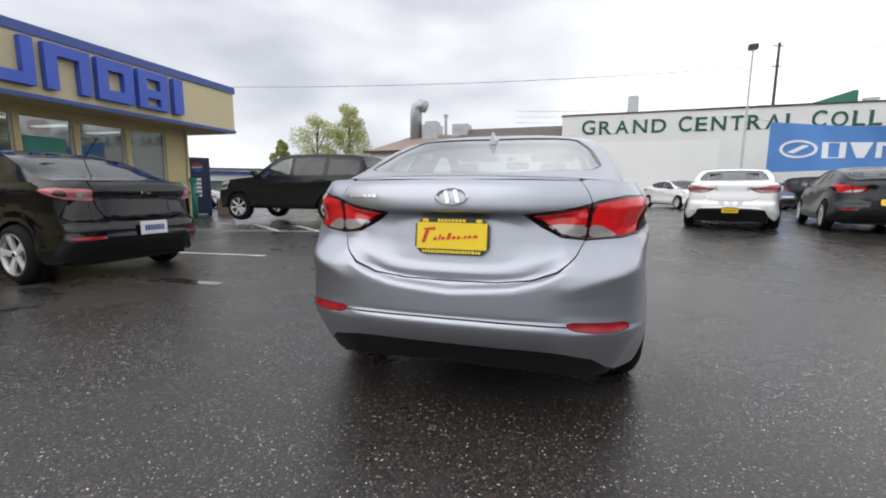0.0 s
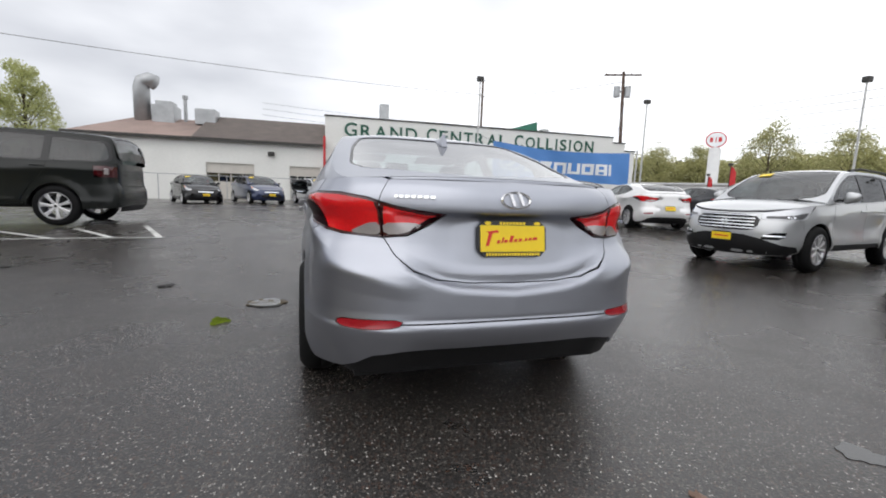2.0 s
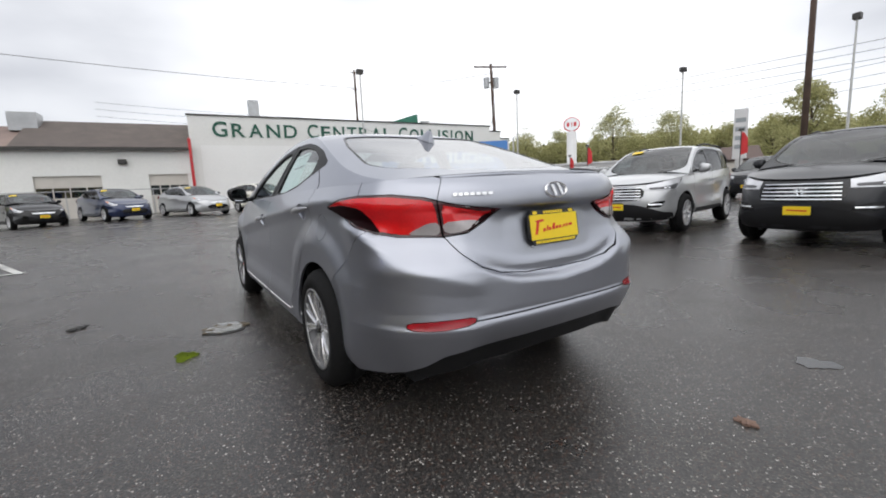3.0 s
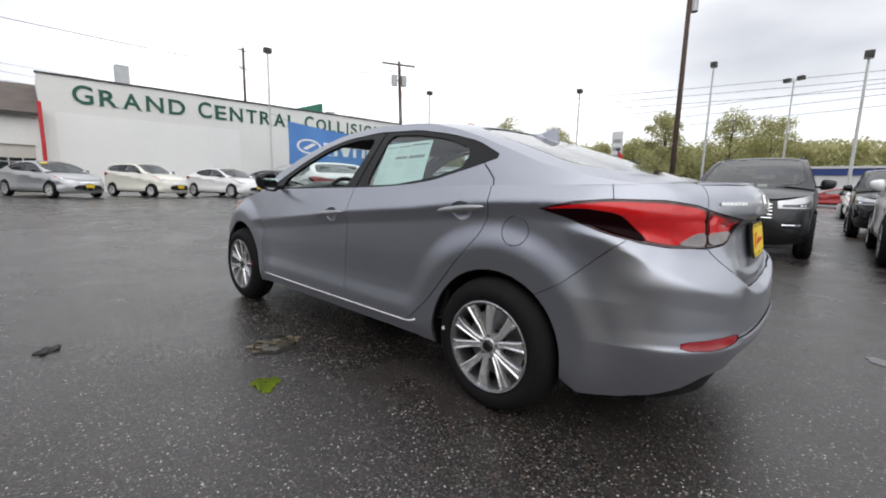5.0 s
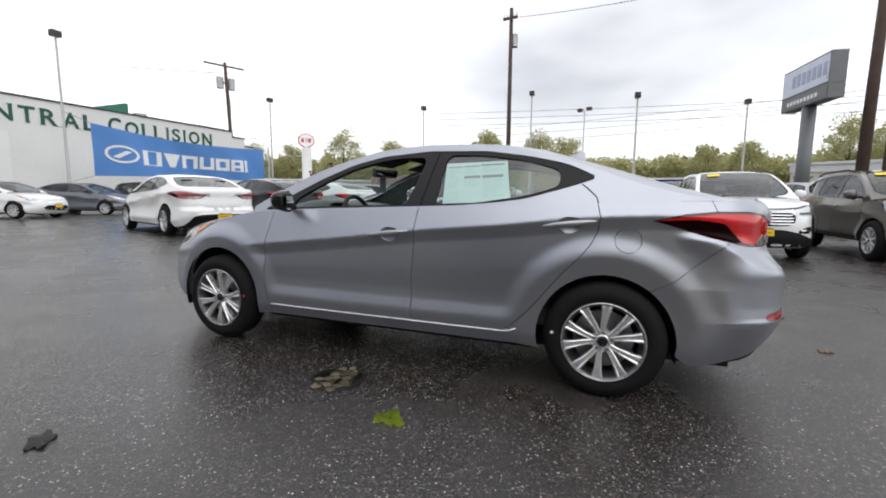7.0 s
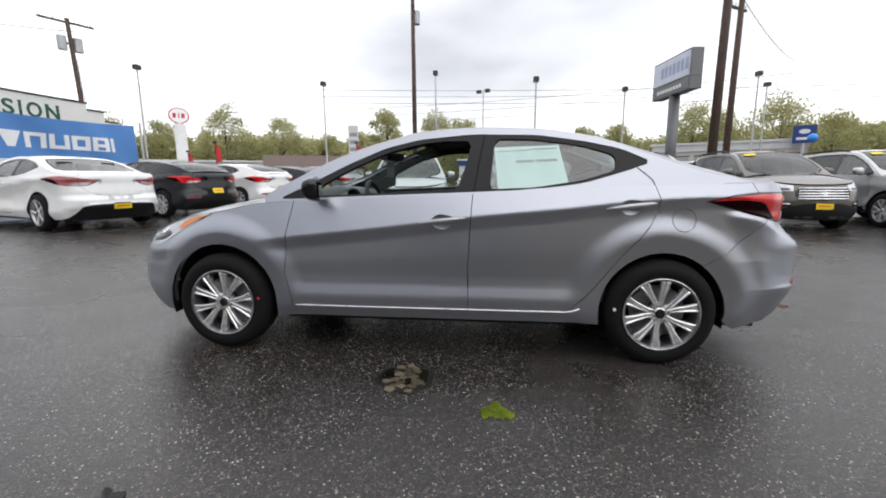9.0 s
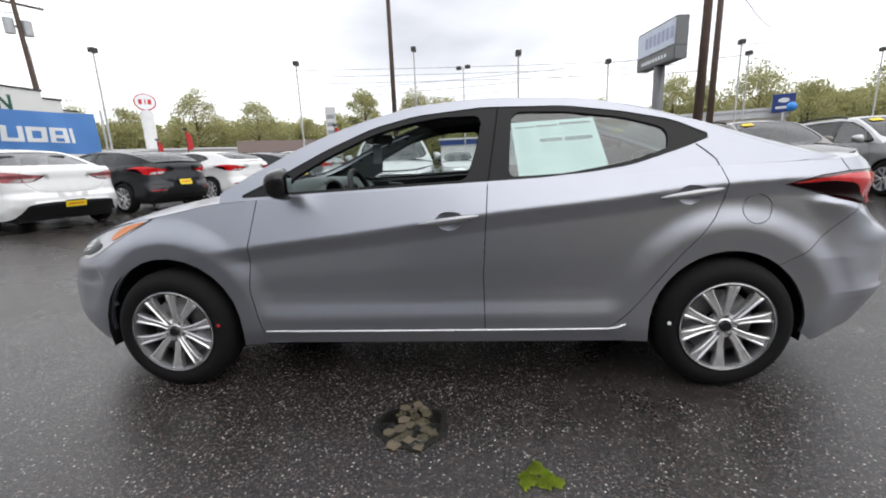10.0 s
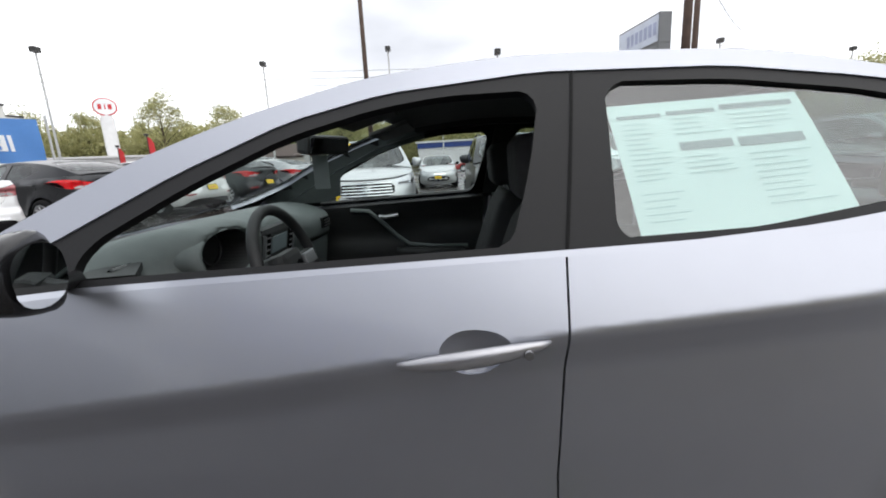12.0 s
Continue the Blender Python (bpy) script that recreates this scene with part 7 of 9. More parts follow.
# ---------------------------------------------------------------- the subject
MAIN = dict(SEDAN, fine=True, frame_mat="trim", step=0.035, wseg=64, arch=0.350, arch_f=0.372, rim=0.212, roll=2.6)
subject, SB = build_car(MAIN, "grey_paint", "metallic grey four-door sedan with its driver's window open on wet asphalt", (0, 0), 90, glass_keys=("clear_glass", "clear_glass"), name="sedan")


def subject_extras(car, B):
    # aerial fin on the roof
    bm = bmesh.new()
    z = B.roof(0, 0.26).z
    base = [(0.022 * s, y, B.roof(0, y).z - 0.004) for y in (0.34, 0.24, 0.16) for s in (-1, 1)]
    v = [bm.verts.new(p) for p in base]
    t = [bm.verts.new((0.004 * s, y, zz)) for y, zz in ((0.27, z + 0.022), (0.20, z + 0.046), (0.165, z + 0.041)) for s in (-1, 1)]
    for i in (0, 2):
        bm.faces.new((v[i], v[i + 2], t[i + 2], t[i])); bm.faces.new((v[i + 1], t[i + 1], t[i + 3], v[i + 3])); bm.faces.new((t[i], t[i + 2], t[i + 3], t[i + 1]))
    bm.faces.new((v[0], t[0], t[1], v[1])); bm.faces.new((v[4], v[5], t[5], t[4]))
    bmesh.ops.recalc_face_normals(bm, faces=bm.faces)
    part("roof_aerial", bm, "grey_paint", car)
    # bright moulding along the door bottoms
    for sx in (-1, 1):
        bm = bmesh.new()
        pts = [B.wrap(B.us(y), zz, sx) + Vector((sx * 0.002, 0, 0)) for y, zz in [(2.20 - 1.66 * k / 30, 0.312) for k in range(31)] + [(0.50, 0.318), (0.46, 0.335)]]
        tube(bm, pts, 0.005, 6)
        part("sill_moulding", bm, "rim", car, "thin bright moulding", True)
    # the gap between the doors runs on up the pillar
    for sx in (-1, 1):
        skin("pillar_gap", lambda y, z, sx=sx: B.gh(y, z, sx), [(1.090, 1.000), (1.084, 1.000), (1.021, 1.362), (1.027, 1.362)], "rubber", car, step=0.03, depth=0.002, lift=-0.001)
    for sx in (-1, 1):
        # the rear door's gap climbs to the glass, and the boot lid's gap runs from the rear window out to the lamp
        skin("door_gap", lambda y, z, sx=sx: B.gh(y, z, sx), [(0.057, 1.037), (0.051, 1.037), (0.062, 1.075), (0.100, 1.112), (0.142, 1.147), (0.146, 1.143), (0.105, 1.108), (0.067, 1.072)], "rubber", car, step=0.03, depth=0.002, lift=0.0006)
        skin("lid_gap", lambda u, z, sx=sx: B.wrap(u, z, sx), [(B.us(-0.500), 1.003), (B.us(-0.5032), 1.003), (B.us(-0.4882), 1.058), (B.us(-0.485), 1.058)], "rubber", car, step=0.03, depth=0.002, lift=0.0006)
    Wl = lambda u, z: B.wrap(u, z, -1) if u >= 0 else B.wrap(-u, z, 1)
    ug = B.ur(0.485)
    skin("bumper_groove", Wl, [(-ug + 2 * ug * k / 16, 0.4925 - 0.006 * (abs(k - 8) / 8) ** 2) for k in range(17)] + [(ug - 2 * ug * k / 16, 0.4985 - 0.006 * (abs(k - 8) / 8) ** 2) for k in range(17)], "rubber", car, step=0.06, depth=0.002, lift=0.0008)
    # small raised shapes of the model's name on the boot, left of the badge
    for k in range(7):
        bm = bmesh.new()
        x0 = -0.535 + 0.027 * k
        q = [(x0, 0.984), (x0 + 0.020, 0.984), (x0 + 0.0215, 0.996), (x0 + 0.0015, 0.996)]
        flat_poly(bm, q, 0.004, lambda a, b, c: B.wrap(B.ur(abs(a)), b, -1) + Vector((0, -0.004 - c, 0.004)))
        part("name_shape", bm, "polished", car)
    # dots on the tyres
    for y, dy, dz_, mt in ((2.70, -0.252, 0.03, "red_sign"), (0.0, 0.262, 0.02, "banner_white")):
        bm = bmesh.new()
        lathe(bm, [(0.0005, -0.881), (0.008, -0.881), (0.009, -0.876)], 10)
        bmesh.ops.translate(bm, vec=(0, y + dy, 0.316 + dz_), verts=bm.verts)
        part("tyre_dot", bm, mt, car)
    # window sticker
    corner = [(0.965, 1.278), (0.578, 1.288), (0.53, 1.045), (0.94, 1.015)]

    def on_glass(u, v, d):
        a = [(1 - u) * (1 - v), u * (1 - v), u * v, (1 - u) * v]
        y = sum(w * c[0] for w, c in zip(a, corner))
        zz = sum(w * c[1] for w, c in zip(a, corner))
        p = B.gh(y, zz, -1)
        return p + Vector((0.018 - d, 0, 0))

    bm = bmesh.new()
    g = [[bm.verts.new(on_glass(i / 16, j / 10, 0)) for j in range(11)] for i in range(17)]
    for i in range(16):
        for j in range(10):
            bm.faces.new((g[i][j], g[i][j + 1], g[i + 1][j + 1], g[i + 1][j]))
    st = part("window_sticker", bm, "paper", car, "large pale price sheet with rows of print", True)
    bars = [(0.31, 0.57, 0.33, 0.39, "grey_ink"), (0.60, 0.92, 0.33, 0.40, "grey_ink"), (0.04, 0.27, 0.09, 0.115, "grey_ink"), (0.30, 0.55, 0.08, 0.11, "grey_ink"), (0.58, 0.95, 0.06, 0.10, "grey_ink")]
    rng = random.Random(4)
    for x0, x1, y0, y1, n in ((0.05, 0.27, 0.16, 0.62, 12), (0.31, 0.56, 0.14, 0.30, 4), (0.60, 0.94, 0.14, 0.30, 4), (0.31, 0.56, 0.44, 0.60, 4), (0.62, 0.94, 0.46, 0.88, 9), (0.05, 0.27, 0.68, 0.92, 5)):
        for k in range(n):
            yy = y0 + (y1 - y0) * k / n
            bars.append((x0, x0 + (x1 - x0) * rng.uniform(0.5, 1.0), yy, yy + 0.008, "faint_ink"))
    for x0, x1, y0, y1, mt in bars:
        bm = bmesh.new()
        n = 4
        lo = [[bm.verts.new(on_glass(x0 + (x1 - x0) * i / n, y, 0.0015)) for y in (y0, y1)] for i in range(n + 1)]
        for a, b in zip(lo, lo[1:]):
            bm.faces.new((a[0], a[1], b[1], b[0]))
        part("print_bar", bm, mt, st)


def steering_wheel(car):
    m = pose(-0.36, 1.785, 0.90, -18, 0, 0)
    bm = bmesh.new()
    n = 40
    pts = [m @ Vector((0.185 * math.cos(a), 0, 0.180 * math.sin(a))) for a in [2 * math.pi * k / n for k in range(n + 1)]]
    tube(bm, pts, 0.0165, 10, cap=False)
    w = part("steering_wheel", bm, "cabin", car, "black steering wheel", True)
    bm = new_box(-0.07, 0.07, -0.02, 0.035, -0.06, 0.05, 0.02, m)
    part("hub", bm, "cabin", w)
    for x0, z0, x1, z1 in ((-0.06, 0.0, -0.18, 0.01), (0.06, 0.0, 0.18, 0.01), (-0.03, -0.05, -0.05, -0.17), (0.03, -0.05, 0.05, -0.17)):
        bm = bmesh.new()
        tube(bm, [m @ Vector((x0, 0.01, z0)), m @ Vector((x1, 0.0, z1))], 0.017, 6)
        part("spoke", bm, "cabin", w)
    for sx in (-1, 1):
        part("spoke_trim", new_box(sx * 0.115 - 0.045, sx * 0.115 + 0.045, -0.024, -0.012, -0.022, 0.018, 0.004, m), "satin", w, "silver spoke trim with buttons")
    part("lower_trim", new_box(-0.035, 0.035, -0.022, -0.010, -0.135, -0.075, 0.004, m), "satin", w)
    bm = bmesh.new()
    flat_poly(bm, [(0.024 * math.cos(a), 0.013 * math.sin(a)) for a in np.linspace(0, 6.283, 17)[:-1]], 0.004, lambda a, b, c: m @ Vector((a, -0.026 - c, b)))
    part("emblem", bm, "chrome", w)
    bm = bmesh.new()
    tube(bm, [m @ Vector((0, 0.03, 0)), m @ Vector((0, 0.25, -0.02))], 0.05, 10)
    part("column", bm, "cabin", w)


def front_seat(car, x):
    s = new("seat")
    s.parent = car
    s["label"] = "black cloth front seat"

    def slab(name, cx, y0, z0, y1, z1, w0, w1, t, mat, bulge=0.02):
        bm = bmesh.new()
        rows = []
        a, b = Vector((0, y0, z0)), Vector((0, y1, z1))
        d = (b - a).normalized()
        nrm = Vector((0, d.z, -d.y))
        for k in range(9):
            f = k / 8
            w = w0 + (w1 - w0) * f
            w *= 1 - 0.12 * (2 * f - 1) ** 6
            ring = []
            for i in range(16):
                q = 2 * math.pi * i / 16
                cx_, cz_ = math.copysign(abs(math.cos(q)) ** 0.5, math.cos(q)), math.copysign(abs(math.sin(q)) ** 0.5, math.sin(q))
                tt = t * (1 - 0.35 * (2 * f - 1) ** 8) * (1 + 0.25 * abs(cx_) ** 4)
                ring.append(bm.verts.new(a.lerp(b, f) + Vector((cx + w * cx_, 0, 0)) + nrm * tt * cz_))
            rows.append(ring)
        for r, q in zip(rows, rows[1:]):
            for i in range(16):
                bm.faces.new((r[i], r[(i + 1) % 16], q[(i + 1) % 16], q[i]))
        bm.faces.new(rows[0][::-1]); bm.faces.new(rows[-1])
        bmesh.ops.recalc_face_normals(bm, faces=bm.faces)
        return part(name, bm, mat, s, "", True)
    slab("cushion", x, 1.18, 0.50, 1.70, 0.56, 0.25, 0.24, 0.075, "fabric")
    slab("backrest", x, 1.20, 0.52, 1.03, 1.04, 0.26, 0.20, 0.06, "fabric")
    slab("headrest", x, 1.065, 1.07, 1.075, 1.245, 0.12, 0.10, 0.055, "fabric")
    for o in (-0.05, 0.05):
        bm = bmesh.new()
        tube(bm, [(x + o, 1.04, 1.0), (x + o, 1.065, 1.1)], 0.007, 6)
        part("headrest_post", bm, "rim", s)


def cabin(car, B):
    for x in (-0.36, 0.36):
        front_seat(car, x)
    bm = new_box(-0.62, 0.62, 0.05, 0.22, 0.45, 0.98, 0.06)
    bmesh.ops.rotate(bm, cent=(0, 0.2, 0.45), matrix=Matrix.Rotation(radians(18), 3, "X"), verts=bm.verts)
    part("rear_backrest", bm, "fabric", car)
    for x in (-0.36, 0.36):
        part("rear_headrest", new_box(x - 0.12, x + 0.12, -0.09, 0.0, 1.0, 1.12, 0.035), "fabric", car)
    part("rear_cushion", new_box(-0.62, 0.62, 0.2, 0.72, 0.40, 0.55, 0.06), "fabric", car)
    part("parcel_shelf", new_box(-0.62, 0.62, -0.48, -0.02, 0.97, 1.0, 0.01), "dash", car)
    part("shelf_lamp", new_box(-0.12, 0.12, -0.33, -0.26, 1.0, 1.035, 0.01), "trim", car)
    # dashboard: a profile from the windscreen to the knees, swept across and drawn back at the driver's end
    mid = catmull([(2.47, 0.945), (2.36, 0.988), (2.24, 1.020), (2.12, 1.034), (2.03, 1.026), (1.985, 1.000), (1.97, 0.95), (1.985, 0.86), (2.0, 0.75), (2.03, 0.62), (2.10, 0.50)], 4)
    end = catmull([(2.47, 0.945), (2.36, 0.983), (2.26, 0.990), (2.17, 0.972), (2.10, 0.942), (2.075, 0.905), (2.06, 0.87), (2.05, 0.80), (2.05, 0.72), (2.06, 0.62), (2.10, 0.50)], 4)
    ease = lambda f: f * f * (3 - 2 * f)
    bm = bmesh.new()
    rows = []
    cx, cz, ca, cb = -0.370, 0.954, 0.150, 0.066
    for k in range(57):
        x = -0.70 + 1.40 * k / 56
        e = ease(min(1.0, max(0.0, (-0.47 - x) / 0.14)))
        hump = 0.022 * math.exp(-((x - cx) / 0.18) ** 4)
        low = 0.045 * ease(min(1.0, max(0.0, (x - 0.05) / 0.40)))
        col = []
        for (y0, z0), (y1, z1) in zip(mid, end):
            y, z = y0 + (y1 - y0) * e, z0 + (z1 - z0) * e
            near = min(1.0, max(0.0, (2.22 - y) / 0.2)) if z > 0.88 else 0.0
            z += (hump - low) * near - 0.02 * x * x
            y -= 0.02 * near * math.exp(-((x - cx) / 0.18) ** 4)
            if ((x - cx) / ca) ** 2 + ((z - cz) / cb) ** 2 < 1.0 and y < 2.1:
                y = 2.085
            col.append(bm.verts.new((x, y, z)))
        rows.append(col)
    for r, q in zip(rows, rows[1:]):
        for i in range(len(r) - 1):
            bm.faces.new((r[i], r[i + 1], q[i + 1], q[i]))
    bmesh.ops.recalc_face_normals(bm, faces=bm.faces)
    d = part("dashboard", bm, "dash", car, "dark grey moulded dashboard", True)

    def sleeve(steps):
        """An oval sleeve from rings of (scale, y)."""
        bm = bmesh.new()
        rings = []
        for sc, y in steps:
            rings.append([bm.verts.new((cx + ca * sc * math.copysign(abs(math.cos(a)) ** 0.8, math.cos(a)), y - 0.22 * (cz - cb * sc * math.sin(a) - cz) * (1 if y < 2.03 else 0), cz + cb * sc * math.sin(a))) for a in [2 * math.pi * k / 36 for k in range(36)]])
        for r, q in zip(rings, rings[1:]):
            for i in range(36):
                bm.faces.new((r[i], r[(i + 1) % 36], q[(i + 1) % 36], q[i]))
        return bm, rings
    bm, _ = sleeve([(1.13, 2.06), (1.10, 1.985), (1.06, 1.955), (1.00, 1.950), (0.97, 1.960)])
    bmesh.ops.recalc_face_normals(bm, faces=bm.faces)
    part("cowl", bm, "dash", d, "", True)
    bm, rg = sleeve([(0.97, 1.960), (0.93, 2.00), (0.90, 2.065)])
    bm.faces.new(rg[-1])
    bmesh.ops.recalc_face_normals(bm, faces=bm.faces)
    part("instrument_panel", bm, "cabin", d, "deep black instrument binnacle")
    for x in (-0.44, -0.30):
        bm = bmesh.new()
        tube(bm, [(x + 0.056 * math.cos(a), 2.055, 0.952 + 0.048 * math.sin(a)) for a in np.linspace(0, 6.283, 25)], 0.003, 6, cap=False)
        part("dial_ring", bm, "rim_dark", d)
    # centre stack
    lean = Matrix.Translation((0, 1.965, 0.985)) @ Matrix.Rotation(radians(10), 4, "X") @ Matrix.Translation((0, -1.965, -0.985))
    st = part("centre_stack", new_box(-0.135, 0.135, 1.955, 2.06, 0.70, 0.985, 0.025, lean), "cabin", d, "black centre stack with silver trims")
    part("screen", new_box(-0.070, 0.070, 1.950, 1.954, 0.885, 0.945, 0.0, lean), "screen", st)
    for x in (-0.11, 0.11):
        v = part("vent", new_box(x - 0.018, x + 0.018, 1.949, 1.954, 0.87, 0.965, 0.0, lean), "gloss_black", st)
        for k in range(4):
            part("vent_slat", new_box(x - 0.016, x + 0.016, 1.945, 1.949, 0.882 + 0.022 * k, 0.886 + 0.022 * k, 0.0, lean), "satin", v)
        part("stack_trim", new_box(x * 1.2 - 0.005, x * 1.2 + 0.005, 1.946, 1.956, 0.74, 0.96, 0.0, lean), "satin", st)
    for k in range(3):
        bm = bmesh.new()
        tube(bm, [lean @ Vector((-0.07 + 0.07 * k, 1.956, 0.82)), lean @ Vector((-0.07 + 0.07 * k, 1.935, 0.82))], 0.018, 12)
        part("knob", bm, "satin", st)
    part("console", new_box(-0.11, 0.11, 1.10, 1.95, 0.42, 0.68, 0.04), "cabin", car)
    for sx in (-1, 1):
        vm = pose(-0.575, 2.098, 0.955, -38, 0, 0) if sx < 0 else pose(0.60, 1.962, 0.905, 0, 0, 0)
        sv = part("side_vent", new_box(-0.055, 0.055, -0.006, 0.03, -0.026, 0.026, 0.008, vm), "gloss_black", d)
        for k in range(3):
            part("vent_slat", new_box(-0.048, 0.048, -0.011, -0.005, -0.017 + 0.014 * k, -0.013 + 0.014 * k, 0.0, vm), "cabin", sv)
        # door linings
        W = lambda u, z, sx=sx: B.wrap(u, z, sx) - Vector((sx * 0.07, 0, 0))
        for nm, y0, y1 in (("front_door_lining", 1.13, 2.2), ("rear_door_lining", 0.3, 1.08)):
            poly = [(B.us(y0), 0.36), (B.us(y1), 0.36)] + [(B.us(y1 + (y0 - y1) * k / 6), B.zs(y1 + (y0 - y1) * k / 6) - 0.012) for k in range(7)]
            ln = skin(nm, W, poly, "cabin", car, step=0.08, depth=0.03, centre=(sx * 2.0, 1.3, 0.6))
            back = 0.0 if y0 > 1 else -1.08
            on = lambda y, z, o: W(B.us(y + back), z + (0.06 if back else 0.0)) - Vector((sx * o, 0, 0))
            bm = bmesh.new()
            tube(bm, [on(1.86, 0.942, 0.012), on(1.76, 0.932, 0.014), on(1.70, 0.875, 0.018), on(1.62, 0.785, 0.022), on(1.55, 0.735, 0.026), on(1.42, 0.718, 0.03), on(1.22, 0.712, 0.03)], 0.012, 8)
            part("sweep_trim", bm, "dash", ln, "", True)
            bm = bmesh.new()
            tube(bm, [on(1.62, 0.69, 0.03), on(1.48, 0.685, 0.04), on(1.24, 0.680, 0.04)], 0.032, 10)
            part("armrest", bm, "cabin", ln, "", True)
            bm = bmesh.new()
            tube(bm, [on(1.705, 0.902, 0.025), on(1.67, 0.897, 0.032), on(1.60, 0.905, 0.028)], 0.011, 8)
            part("inner_handle", bm, "satin", ln)
        # pillar trims
        Gi = lambda y, z, sx=sx: B.gh(y, z, sx) - Vector((sx * 0.03, 0, 0.0))
        rail_a = [(float(y), B.zr(float(y)) - 0.02) for y in np.linspace(2.18, 1.60, 14)]
        if sx > 0:
            rail_a = [(float(y), B.zr(float(y)) - 0.015) for y in np.linspace(2.34, 1.42, 20)]
            edge = [(1.42, 1.300), (1.64, 1.246), (1.78, 1.190), (1.86, 1.150), (1.893, 1.110), (1.91, 1.03), (2.0, 0.995), (2.3, 0.985)]
        else:
            edge = [(y - 0.01, max(z - 0.055, B.zs(y) + 0.012)) for y, z in reversed(rail_a)]
        skin("screen_pillar_trim", Gi, rail_a + edge, "dash", car, step=0.06, depth=0.02, centre=(sx * 2, 1, 1))
        skin("pillar_trim", Gi, [(1.13, 0.98), (0.99, 0.98), (0.97, 1.36), (1.06, 1.36)], "cabin", car, step=0.06, depth=0.02, centre=(sx * 2, 1, 1))
        rail = [(float(y), B.zr(float(y)) - 0.01) for y in np.linspace(2.3, 0.0, 24)]
        poly = rail + [(y, z - 0.045) for y, z in reversed(rail)]
        skin("rail_trim", Gi, poly, "cabin", car, step=0.06, depth=0.02, centre=(sx * 2, 1, 1))
    # roof lining
    ring = [(float(abs(B.gh(float(y), B.zr(float(y))).x)) - 0.03, float(y)) for y in np.linspace(0.38, 1.55, 14)]
    poly = [(-x, y) for x, y in ring] + [(x, y) for x, y in reversed(ring)]
    skin("roof_lining", lambda x, y: B.roof(x, y) - Vector((0, 0, 0.035)), poly, "headliner", car, step=0.08, depth=0.0, centre=(0, 1, 3))
    for x, s in ((-0.34, 1), (0.34, 1)):
        bm = new_box(x - 0.19, x + 0.19, 1.46, 1.62, 1.335, 1.352, 0.006, Matrix.Identity(4))
        bmesh.ops.rotate(bm, cent=(x, 1.46, 1.35), matrix=Matrix.Rotation(radians(-16), 3, "X"), verts=bm.verts)
        part("sun_visor", bm, "headliner", car)
    m = pose(0.0, 1.74, 1.262, 8, 0, -24)
    hs = part("rear_view_mirror", new_box(-0.115, 0.115, -0.012, 0.045, -0.034, 0.034, 0.016, m), "cabin", car)
    part("mirror_glass", new_box(-0.104, 0.104, -0.0145, -0.0125, -0.025, 0.025, 0.0, m), "mirror", hs)
    bm = bmesh.new()
    tube(bm, [m @ Vector((0, 0.03, 0.01)), (0, 1.83, 1.28), (0, 1.86, 1.30)], 0.018, 8)
    part("mirror_stem", bm, "cabin", hs)
    part("hanging_tag", new_box(0.0, 0.003, 1.745, 1.803, 1.105, 1.228, 0.001), "dash", hs, "grey card hung from the mirror")


subject_extras(subject, SB)
steering_wheel(subject)
cabin(subject, SB)

